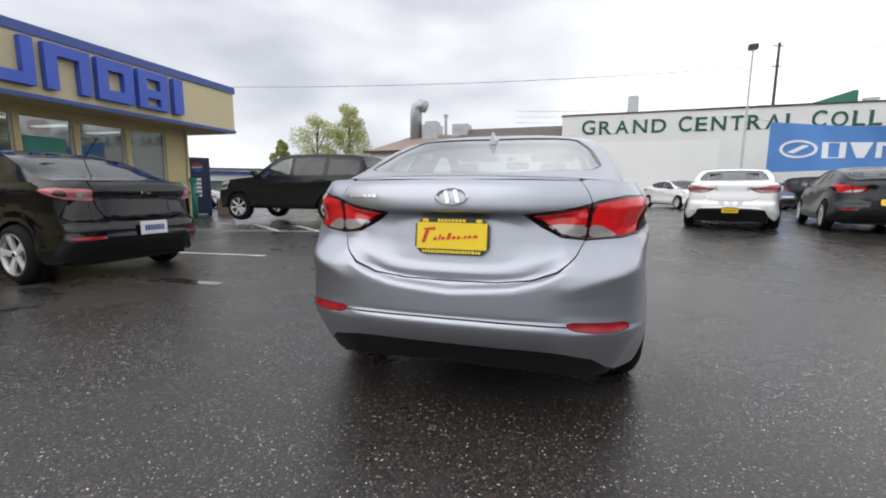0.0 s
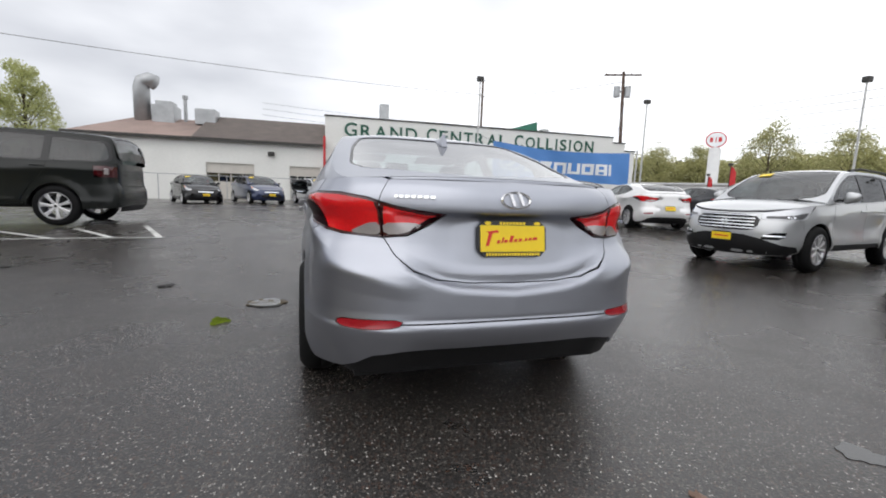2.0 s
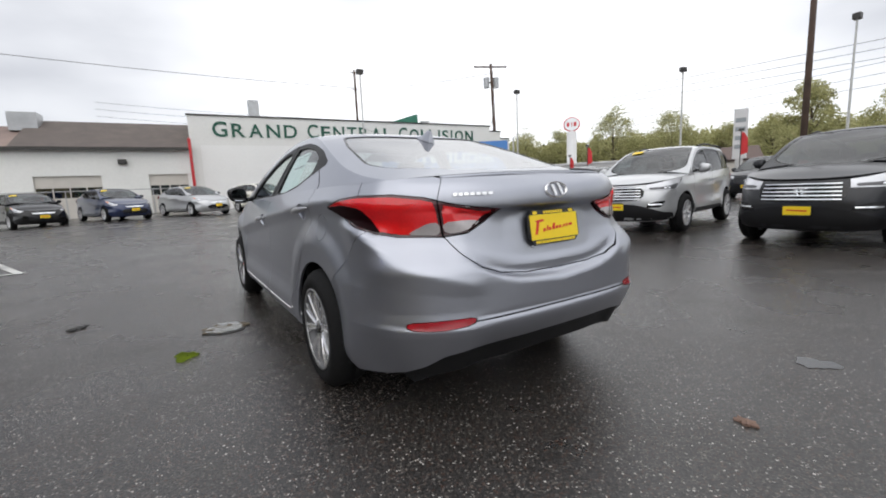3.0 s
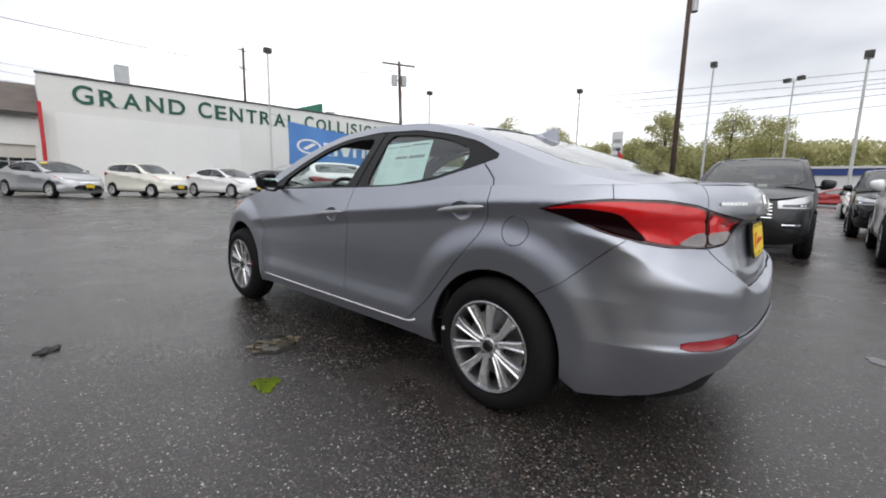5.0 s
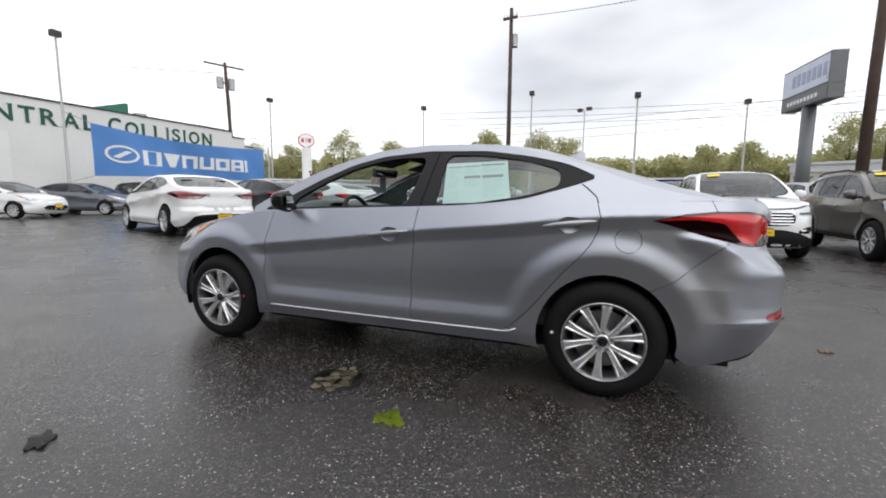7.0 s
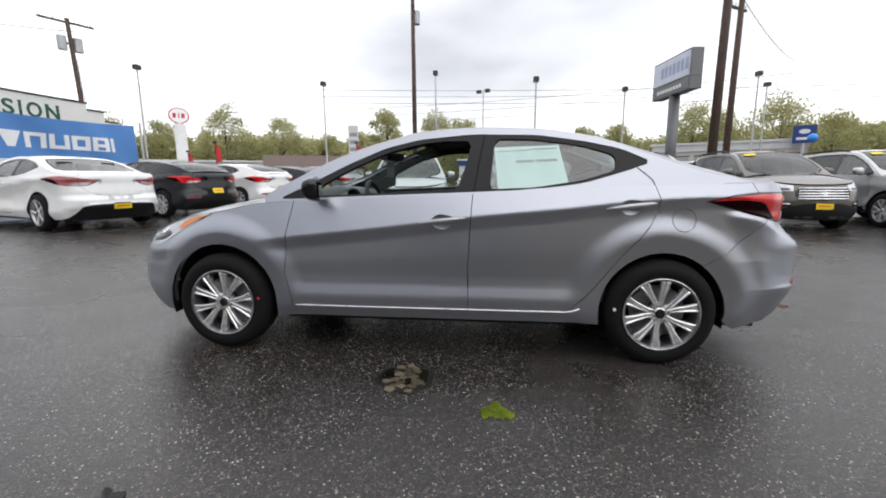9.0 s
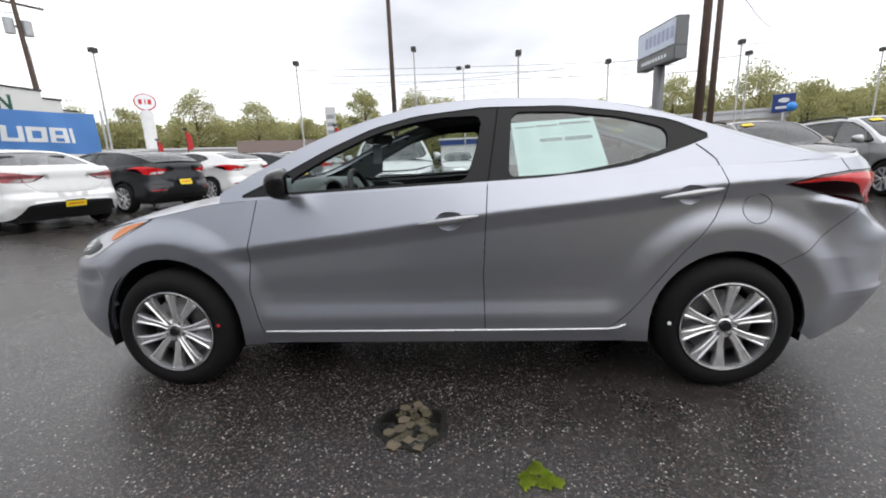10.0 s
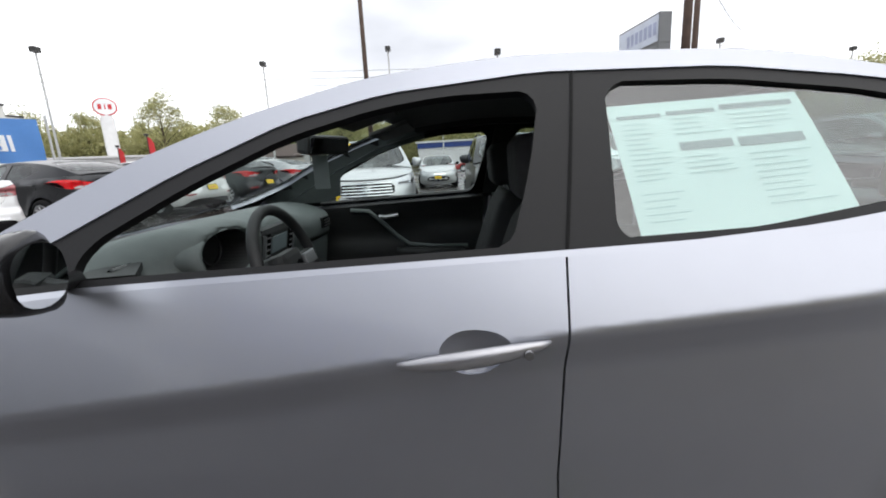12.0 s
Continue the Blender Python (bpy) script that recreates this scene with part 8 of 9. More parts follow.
# ---------------------------------------------------------------- other kinds of car
SUV = dict(
    wb=2.70, R=0.365, rim=0.235, arch=0.405, track=0.82, tyre_w=0.235, flare=0.015, sill=0.42, step=0.10, gap=0.004, sill_mat="trim", zk=1.3,
    outline=[(0, -0.99), (0.35, -0.97), (0.62, -0.91), (0.80, -0.74), (0.88, -0.45), (0.915, 0.0), (0.935, 0.6), (0.94, 1.3), (0.935, 2.0), (0.925, 2.6), (0.89, 3.0), (0.80, 3.32), (0.60, 3.53), (0.30, 3.63), (0, 3.65)],
    shoulder=[(-0.99, 1.12), (-0.5, 1.17), (0, 1.17), (0.6, 1.14), (1.2, 1.11), (2.0, 1.085), (2.45, 1.07), (2.9, 1.035), (3.3, 0.97), (3.65, 0.90)],
    crease=[(-0.9, 1.0), (0.0, 0.98), (1.2, 0.92), (2.4, 0.88), (3.3, 0.80)],
    rail=[(-0.97, 1.16), (-0.88, 1.38), (-0.72, 1.56), (-0.45, 1.625), (0.5, 1.66), (1.1, 1.655), (1.5, 1.61), (1.8, 1.50), (2.1, 1.34), (2.35, 1.18), (2.52, 1.08)],
    centre=[(-0.98, 1.18), (-0.9, 1.42), (-0.74, 1.60), (-0.45, 1.665), (0.5, 1.70), (1.1, 1.70), (1.5, 1.655), (1.85, 1.535), (2.2, 1.35), (2.5, 1.16), (2.68, 1.07)],
    crown=[(-0.99, 0.01), (2.2, 0.05), (2.8, 0.07), (3.2, 0.055), (3.45, 0.02), (3.6, 0.0)],
    side=(-0.06, -0.012, -0.028, -0.004, -0.05),
    rear=[(0.2, -0.12), (0.35, -0.02), (0.5, 0.0), (0.65, -0.01), (0.72, -0.05), (0.9, -0.06), (1.05, -0.06), (1.15, -0.07)],
    front=[(0.2, -0.12), (0.3, -0.04), (0.45, 0.0), (0.6, 0.0), (0.75, -0.03), (0.88, -0.09), (0.97, -0.18)],
    tumble=0.30, bow=0.15, pinch=0.02,
    doors=dict(front=[(2.22, 1.08), (2.28, 0.85), (2.28, 0.62), (2.22, 0.42)], mid=[(1.12, 1.11), (1.14, 0.85), (1.15, 0.6), (1.14, 0.42)],
               rear=[(0.10, 1.16), (0.12, 1.02), (0.16, 0.92), (0.26, 0.79), (0.36, 0.68), (0.44, 0.54), (0.50, 0.42)]),
    fender_front=(3.06, 0.60), fender_arc=25, head_low=[(3.10, 0.80), (3.04, 0.84), (2.93, 0.93), (2.84, 1.0)],
    headlamp=[("s", 2.84, None), ("s", 2.93, 0.93), ("s", 3.04, 0.84), ("s", 3.10, 0.80), ("s", 3.30, 0.80), ("s", 3.46, 0.80), ("f", 0.50, 0.80), ("f", 0.50, None), ("s", 3.46, None), ("s", 3.3, None), ("s", 3.1, None), ("s", 2.95, None)],
    head_bits=[([("s", 2.98, 0.925), ("s", 3.12, 0.825), ("s", 3.30, 0.820), ("s", 3.44, 0.822), ("f", 0.56, 0.822), ("f", 0.56, 0.855), ("s", 3.42, 0.862), ("s", 3.25, 0.880), ("s", 3.08, 0.918)], "rim_dark"),
               ([("s", 3.24, 0.832), ("s", 3.36, 0.832), ("s", 3.36, 0.856), ("s", 3.24, 0.866)], "chrome")],
    front_low=[("s", 3.14, 0.30), ("s", 3.35, 0.26), ("f", 0.45, 0.24), ("f", 0.0, 0.24)],
    front_up=[("f", 0.0, None), ("f", 0.25, None), ("f", 0.50, None), ("f", 0.50, 0.80), ("s", 3.46, 0.80), ("s", 3.30, 0.80), ("s", 3.10, 0.80)],
    front_bits=[([("f", 0.0, 0.62), ("f", 0.36, 0.63), ("f", 0.47, 0.70), ("f", 0.49, 0.80), ("f", 0.40, 0.87), ("f", 0.0, 0.88)], "gloss_black"),
                ([("f", 0.0, 0.24), ("s", 3.30, 0.27), ("s", 3.14, 0.32), ("s", 3.20, 0.40), ("s", 3.40, 0.42), ("f", 0.48, 0.52), ("f", 0.30, 0.56), ("f", 0.0, 0.57)], "trim"),
                ([("f", 0.52, 0.50), ("f", 0.70, 0.50), ("s", 3.38, 0.54), ("s", 3.36, 0.62), ("f", 0.66, 0.61), ("f", 0.54, 0.56)], "gloss_black")],
    lamp_q=[("s", -0.35, 1.02), ("s", -0.55, 0.90), ("s", -0.75, 0.86), ("r", 0.66, 0.86), ("r", 0.66, 1.06), ("s", -0.75, 1.09), ("s", -0.5, 1.08)],
    lamp_l=[("r", 0.655, 0.86), ("r", 0.48, 0.90), ("r", 0.44, 0.98), ("r", 0.50, 1.03), ("r", 0.655, 1.06)],
    lamp_under=[("s", -0.55, 0.90)],
    lamp_over=[("s", -0.35, 1.02), ("s", -0.5, 1.08), ("s", -0.75, 1.09), ("r", 0.66, 1.06), ("r", 0.68, 1.115)], lamp_over_y=-0.86,
    seam=[("s", -0.38, 0.74), ("s", -0.52, 0.80), ("s", -0.62, 0.86)],
    bumper_low=[("s", -0.46, 0.30), ("s", -0.65, 0.30), ("r", 0.66, 0.33), ("r", 0.40, 0.36), ("r", 0.0, 0.36)],
    bumper_up=[("r", 0.0, 0.70), ("r", 0.4, 0.705), ("r", 0.60, 0.74), ("r", 0.66, 0.82), ("r", 0.66, 0.86), ("s", -0.75, 0.86)],
    valance=[("r", 0.0, 0.24), ("r", 0.0, 0.50), ("r", 0.45, 0.49), ("r", 0.62, 0.42), ("r", 0.66, 0.33), ("r", 0.60, 0.24)],
    bump_low=-8,
    lid_edge=[("r", 0.67, 1.115), ("r", 0.655, 1.06), ("r", 0.50, 1.032), ("r", 0.44, 0.98), ("r", 0.48, 0.90), ("r", 0.65, 0.858), ("r", 0.59, 0.75), ("r", 0.4, 0.712), ("r", 0.0, 0.707)],
    dlo=[(2.18, 1.095), (1.10, 1.115), (0.4, 1.145), (-0.15, 1.18), (-0.55, 1.25), (-0.66, 1.36), (-0.55, 1.53), (-0.2, 1.585), (0.5, 1.618), (1.1, 1.612), (1.48, 1.57), (1.78, 1.46), (2.05, 1.32), (2.30, 1.14)],
    windows=[[(2.10, 1.115), (1.19, 1.13), (1.17, 1.58), (1.45, 1.545), (1.74, 1.44), (2.0, 1.30)],
             [(1.07, 1.135), (0.25, 1.165), (0.16, 1.25), (0.14, 1.57), (0.5, 1.588), (1.05, 1.585)],
             [(0.06, 1.19), (-0.45, 1.26), (-0.58, 1.37), (-0.50, 1.50), (-0.2, 1.555), (0.05, 1.57)]],
    rail_y=(-0.955, 2.50), open=(),
    windscreen=[(0.0, 1.52), (0.35, 1.50), (0.60, 1.43), (0.68, 1.80), (0.76, 2.28), (0.66, 2.42), (0.35, 2.56), (0.0, 2.60)],
    backlight=[(0.0, -0.735), (0.35, -0.725), (0.58, -0.70), (0.66, -0.80), (0.68, -0.90), (0.62, -0.94), (0.3, -0.955), (0.0, -0.96)],
    hood=(2.46, 2.84), hood_in=0.12, cowl_bow=0.20,
    handles=[(1.30, 0.97), (0.24, 1.03)], mirror=(2.05, 1.14), mirror_size=1.25,
    plates=[("f", 0, 0.44, 0.59)], badges=[(("f", 0.75, 0.085), "chrome")],
    cabin=(-0.6, 2.5), tub_top=1.05, seat_rows=(1.05, 0.1),
)


def grille_bars(car, S, zs_, half, k=5):
    """Chrome bars across the grille."""
    B = Body(S)
    for z in zs_:
        bm = bmesh.new()
        pts = []
        for i in range(2 * k + 1):
            x = -half + 2 * half * i / (2 * k)
            p = B.wrap(B.uf(abs(x)), z, -1 if x < 0 else 1)
            pts.append(p + Vector((0, 0.012, 0)))
        tube(bm, pts, 0.014, 6)
        part("grille_bar", bm, "chrome", car, "chrome grille bar")


def suv_front(car, S):
    grille_bars(car, S, [S["_zs"] * z for z in (0.66, 0.71, 0.76, 0.81, 0.86)], 0.43)
    B = Body(S)
    for sx in (-1, 1):
        bm = bmesh.new()
        tube(bm, [B.wrap(B.uf(0.55 + 0.22 * k / 6), 0.555 * S["_zs"], sx) + Vector((0, 0.01, 0)) for k in range(7)], 0.018, 6)
        part("fog_lamp", bm, "chrome", car)
        bm = bmesh.new()
        tube(bm, [(sx * 0.60, -0.55, 1.66 * S["_zs"]), (sx * 0.62, -0.3, 1.70 * S["_zs"]), (sx * 0.63, 0.8, 1.72 * S["_zs"]), (sx * 0.60, 1.15, 1.67 * S["_zs"])], 0.02, 6)
        part("roof_rail", bm, "trim", car)


SUV["_zs"] = 1.0


def place(fw_right, heading, wb, track):
    """The rear axle's middle, from where the right front wheel stands."""
    h = Vector((math.cos(radians(heading)), math.sin(radians(heading))))
    r = Vector((h.y, -h.x))
    p = Vector(fw_right) - h * wb - r * track
    return (p.x, p.y)


def axle(front_mid, heading, wb):
    h = Vector((math.cos(radians(heading)), math.sin(radians(heading))))
    p = Vector(front_mid) - h * wb
    return (p.x, p.y)


def price_tag(car, S, mt="yellow"):
    """A coloured price card at the top of the windscreen."""
    B = Body(S)
    y0 = S["windscreen"][0][1]
    bm = bmesh.new()
    pts = [(0.30, y0 + 0.10), (0.52, y0 + 0.09), (0.53, y0 + 0.22), (0.31, y0 + 0.24)]
    lo = [bm.verts.new(B.roof(x, y) + Vector((0, 0.004, 0.008))) for x, y in pts]
    hi = [bm.verts.new(B.roof(x, y) + Vector((0, 0.006, 0.012))) for x, y in pts]
    bm.faces.new(hi); bm.faces.new(lo[::-1])
    for i in range(4):
        bm.faces.new((lo[i], lo[(i + 1) % 4], hi[(i + 1) % 4], hi[i]))
    bmesh.ops.recalc_face_normals(bm, faces=bm.faces)
    part("price_card", bm, mt, car, "yellow price card on the windscreen")


# the row of sport-utility cars that face the lot
for key, y, hd, lab, tag in (("silver_paint", 2.9, 190, "silver sport-utility car with chrome bar grille and yellow plate", True),
                             ("dark_paint", 0.0, 181, "charcoal sport-utility car with a chrome bar grille and roof rails", False),
                             ("white_paint", -2.6, 180, "white sport-utility car with chrome bar grille and price card", True),
                             ("bronze_paint", -5.4, 178, "bronze brown sport-utility car with chrome bar grille and price card", True),
                             ("silver_paint", -8.1, 178, "silver sport-utility car with dark wheels beside a brown one", True),
                             ("dark_paint", -10.9, 178, "charcoal sport-utility car at the end of the row", False)):
    c, _ = build_car(SUV, key, lab, axle((6.55, y), hd, 2.70), hd, "row of sport-utility cars")
    suv_front(c, SUV)
    if tag:
        price_tag(c, SUV)

# the angled row before the workshops
GRP = "angled row of parked cars"
SALOON = varied(SEDAN, step=0.12, plates=[("f", 0, 0.40, 0.55)], badges=[(("f", 0.60, 0.06), "chrome")])
COUPE = varied(SEDAN, sy=1.0, sz=0.985, plates=[("f", 0, 0.40, 0.55)], badges=[], step=0.12)
for key, fw, lab in (("black_paint", (-6.6, 20.7), "black four-door sedan with a yellow dealer plate before the shed"),
                     ("blue_paint", (-3.7, 20.9), "navy blue four-door sedan with a yellow dealer plate"),
                     ("silver_paint", (-0.5, 20.9), "silver four-door sedan with a yellow dealer plate")):
    c, _ = build_car(SALOON, key, lab, place(fw, -66, 2.70, 0.8), -66, GRP)
    price_tag(c, SALOON)
CITY = varied(SEDAN, 0.852, 1.06, 0.93, plates=[("f", 0, 0.40, 0.55)], badges=[], step=0.11, R=0.29, rim=0.19, arch=0.325,
              rail=[(-0.68, 1.10), (-0.6, 1.22), (-0.45, 1.34), (-0.15, 1.42), (0.5, 1.455), (0.95, 1.45), (1.25, 1.40), (1.5, 1.29), (1.75, 1.14), (1.95, 1.02)],
              centre=[(-0.70, 1.13), (-0.6, 1.27), (-0.45, 1.38), (-0.15, 1.46), (0.5, 1.50), (0.95, 1.50), (1.28, 1.43), (1.6, 1.27), (1.9, 1.09), (2.1, 1.0)],
              dlo=[(1.72, 1.06), (0.9, 1.07), (0.2, 1.09), (-0.35, 1.14), (-0.45, 1.24), (-0.28, 1.36), (0.4, 1.415), (0.95, 1.405), (1.2, 1.36), (1.45, 1.26)],
              windows=[[(1.66, 1.075), (0.72, 1.09), (0.72, 1.385), (0.95, 1.38), (1.18, 1.335), (1.42, 1.235)], [(0.64, 1.09), (0.2, 1.105), (-0.32, 1.155), (-0.38, 1.235), (-0.24, 1.335), (0.4, 1.385), (0.63, 1.388)]],
              windscreen=[(0.0, 1.24), (0.35, 1.22), (0.50, 1.18), (0.55, 1.5), (0.60, 1.78), (0.5, 1.9), (0.3, 2.0), (0.0, 2.05)],
              backlight=[(0.0, -0.44), (0.35, -0.43), (0.46, -0.42), (0.5, -0.50), (0.52, -0.60), (0.46, -0.64), (0.3, -0.66), (0.0, -0.665)],
              rail_y=(-0.66, 1.94), hood=(1.92, 2.38), boot=([(-0.5, -0.62), (-0.4, -0.66), (-0.2, -0.68), (0, -0.69)], 0.53))
CITY["doors"] = dict(front=CITY["doors"]["front"], mid=None, rear=[(0.55, 1.09)] + [(0.52, 0.9), (0.5, 0.7), (0.5, 0.5), (0.52, 0.33)])
CITY["handles"] = [(0.72, 0.92)]
build_car(CITY, "cream_paint", "small cream-white two-door city car with a yellow dealer plate", place((2.8, 21.0), -64, 2.3, 0.74), -64, GRP)
build_car(COUPE, "white_paint", "white two-door coupe with a yellow dealer plate", place((5.9, 20.3), -72, 2.7, 0.8), -72, GRP)
build_car(varied(SEDAN, 1.05, 1.02, 1.02, plates=[], badges=[], step=0.12), "mid_paint", "mid grey four-door sedan parked before the white wall", place((9.4, 21.0), -66, 2.83, 0.8), -66, GRP)
build_car(varied(SUV, 1.0, 0.95, 1.0, step=0.14), "dark_paint", "dark hatchback half hidden behind the white coupe", place((12.9, 20.4), -66, 2.7, 0.8), -66, GRP)

# coupe and hatchbacks seen from behind
TWO = dict(front=varied(SEDAN, 1.044)["doors"]["front"], mid=None, rear=[(0.82, 1.0), (0.85, 0.86), (0.88, 0.7), (0.90, 0.5), (0.92, 0.31)])
# lamp_mat puts the sky's reflection into the colour of the red lenses
SPORT = varied(SEDAN, 1.044, 0.975, 1.05, plates=[("r", 0, 0.37, 0.50)], badges=[], step=0.08, lamp_mat="pale_lens",
               bumper_low=[("s", -0.44, 0.21), ("s", -0.60, 0.22), ("s", -0.73, 0.25), ("r", 0.70, 0.33), ("r", 0.60, 0.44), ("r", 0.50, 0.47), ("r", 0.30, 0.48), ("r", 0.0, 0.48)],
               valance=[("r", 0.0, 0.23), ("r", 0.0, 0.485), ("r", 0.30, 0.485), ("r", 0.50, 0.475), ("r", 0.60, 0.445), ("r", 0.70, 0.335), ("s", -0.73, 0.25), ("r", 0.60, 0.22), ("r", 0.45, 0.23)], reflector=None, track=0.82, R=0.335, rim=0.235, spokes=5, twin=True, arch=0.37)
SPORT["doors"] = TWO
SPORT["handles"] = [(1.2, 0.86)]
SPORT["windows"] = [[(2.1, 0.965), (1.02, 0.985), (1.00, 1.29), (1.3, 1.29), (1.5, 1.27), (1.71, 1.22), (1.93, 1.13)],
                    [(0.93, 0.99), (0.55, 1.005), (0.36, 1.06), (0.30, 1.16), (0.45, 1.24), (0.71, 1.285), (0.92, 1.295)]]
build_car(SPORT, "white_paint", "white two-door sports coupe with black diffuser and yellow plate", (4.28, 8.84), 71, "cars facing away")
HATCH = varied(SEDAN, 0.98, 1.0, 1.01, plates=[("r", 0, 0.56, 0.71)], badges=[], step=0.10, R=0.335, rim=0.235, arch=0.37,
               rail=[(-0.75, 1.075), (-0.62, 1.12), (-0.45, 1.19), (-0.2, 1.265), (0.1, 1.315), (0.45, 1.35), (0.7, 1.365), (1.1, 1.37), (1.43, 1.34), (1.64, 1.29), (1.92, 1.19), (2.19, 1.06), (2.4, 0.955)],
               centre=[(-0.75, 1.10), (-0.62, 1.16), (-0.45, 1.235), (-0.2, 1.31), (0.1, 1.36), (0.45, 1.395), (0.7, 1.41), (1.06, 1.42), (1.43, 1.40), (1.81, 1.315), (2.18, 1.15), (2.5, 1.0), (2.62, 0.95)],
               backlight=[(0.0, 0.10), (0.35, 0.09), (0.50, 0.06), (0.56, -0.2), (0.60, -0.45), (0.52, -0.58), (0.3, -0.64), (0.0, -0.65)],
               boot=([(-0.60, -0.62), (-0.5, -0.66), (-0.3, -0.68), (0, -0.69)], 0.575), rail_y=(-0.72, 2.35))
for key, at, lab in (("dark_paint", (6.95, 8.7), "dark grey sporty hatchback with red tail lamps and yellow dealer plate"),
                     ("white_paint", (9.6, 8.35), "white sporty hatchback with red tail lamps and yellow dealer plate"),
                     ("dark_paint", (12.3, 8.0), "dark sporty hatchback with red tail lamps"),
                     ("silver_paint", (15.0, 7.6), "silver sporty hatchback with red tail lamps")):
    build_car(HATCH, key, lab, at, 74, "cars facing away")

# the second row, beyond the sport-utility cars
for key, at, hd, kd, lab in (("black_paint", (14.85, -2.35), 180, SUV, "black sport-utility car close behind a white one"),
                             ("white_paint", (24.5, -2.2), 181, SALOON, "white sedan facing the lot in the second row"),
                             ("red_paint", (42.0, -2.6), 90, SALOON, "red sedan standing across the far end of the lane"),
                             ("silver_paint", (14.0, -6.6), 0, SUV, "silver sport-utility car facing away in the second row"),
                             ("silver_paint", (20.5, 2.0), 182, SALOON, "silver sedan beyond the second row"),
                             ("dark_paint", (21.0, 5.4), 182, SUV, "dark sport-utility car beyond the second row"),
                             ("white_paint", (24.0, 12.5), 200, SUV, "white sport-utility car in the far row"),
                             ("blue_paint", (25.5, 16.5), 200, SALOON, "blue sedan in the far row"),
                             ("silver_paint", (-20.0, 14.6), 34, SALOON, "silver sedan parked behind the office")):
    build_car(dict(kd, step=0.15), key, lab, at, hd, "far parked cars")

# black sedan beside the office
OLD = varied(SEDAN, 0.985, 1.02, 0.99, plates=[], badges=[(("r", 0.965, 0.055), "chrome")], step=0.06, spokes=5, twin=False, spoke_fat=2.6,
             lamp_q=[("s", -0.42, 0.99), ("s", -0.56, 0.93), ("s", -0.70, 0.90), ("r", 0.60, 0.885), ("r", 0.545, 0.885), ("r", 0.545, 1.00), ("r", 0.62, 1.01), ("s", -0.62, 1.02), ("s", -0.5, 1.01)],
             lamp_under=[("s", -0.56, 0.93)], lamp_over=[("s", -0.42, 0.99), ("s", -0.5, 1.01), ("s", -0.62, 1.02), ("r", 0.62, 1.01), ("r", 0.548, 1.0), ("r", 0.585, 1.08)],
             bumper_up=[("r", 0.0, 0.66), ("r", 0.3, 0.665), ("r", 0.45, 0.70), ("r", 0.52, 0.80), ("r", 0.545, 0.88), ("r", 0.60, 0.885), ("s", -0.70, 0.90)],
             seam=[("s", -0.33, 0.68), ("s", -0.42, 0.78), ("s", -0.50, 0.86), ("s", -0.58, 0.90)],
             lid_edge=[("r", 0.575, 1.08), ("r", 0.54, 1.0), ("r", 0.53, 0.88), ("r", 0.51, 0.80), ("r", 0.44, 0.71), ("r", 0.3, 0.675), ("r", 0.0, 0.67)],
             lamp_l=None, lamp_mat="pale_lens", lamp_bits=[([("r", 0.70, 0.92), ("r", 0.58, 0.915), ("r", 0.57, 0.965), ("r", 0.66, 0.975)], "clear_lens"), ([("s", -0.60, 0.94), ("s", -0.72, 0.925), ("s", -0.72, 0.985), ("s", -0.62, 0.99)], "deep_red_lens")])
mz, MB = build_car(OLD, "black_paint", "black four-door sedan with five-spoke wheels beside the office", (-5.05, 1.33), 176)
bm = new_box(-0.155, 0.155, -0.955, -0.94, 0.50, 0.65, 0.004)
pl_ = part("number_plate", bm, "plate_white", mz, "white plate with bars for its writing")
for k in range(7):
    part("plate_bar", new_box(-0.11 + 0.033 * k, -0.088 + 0.033 * k, -0.9585, -0.9555, 0.545, 0.605), "sign_blue", pl_)
bm = bmesh.new()
tube(bm, [(0.1, 0.32, 1.38), (0.1, 0.05, 1.62)], 0.006, 5)
part("aerial", bm, "trim", mz)

# dark green-grey off-roader
BOXY = varied(SUV, 1.066, 1.10, 1.01, step=0.08, plates=[], badges=[], sill_mat=None, tumble=0.24, R=0.38, rim=0.255, arch=0.42, spokes=7, twin=False, spoke_fat=2.0, sill=0.46,
              reflector=None, lamp_mat="deep_red_lens",
              lamp_q=[("s", -0.62, 0.98), ("s", -0.78, 0.95), ("r", 0.72, 0.95), ("r", 0.72, 1.16), ("s", -0.78, 1.17), ("s", -0.62, 1.17)],
              lamp_l=None, lamp_under=[("s", -0.62, 0.98)], lamp_over=[("s", -0.62, 1.17), ("s", -0.78, 1.17), ("r", 0.72, 1.16), ("r", 0.72, 1.225)],
              lid_edge=[("r", 0.70, 1.225), ("r", 0.70, 0.95), ("r", 0.66, 0.83), ("r", 0.4, 0.79), ("r", 0.0, 0.785)],
              bumper_up=[("r", 0.0, 0.775), ("r", 0.4, 0.78), ("r", 0.66, 0.82), ("r", 0.72, 0.95), ("s", -0.78, 0.95)],
              seam=[("s", -0.42, 0.80), ("s", -0.56, 0.88), ("s", -0.62, 0.94)])
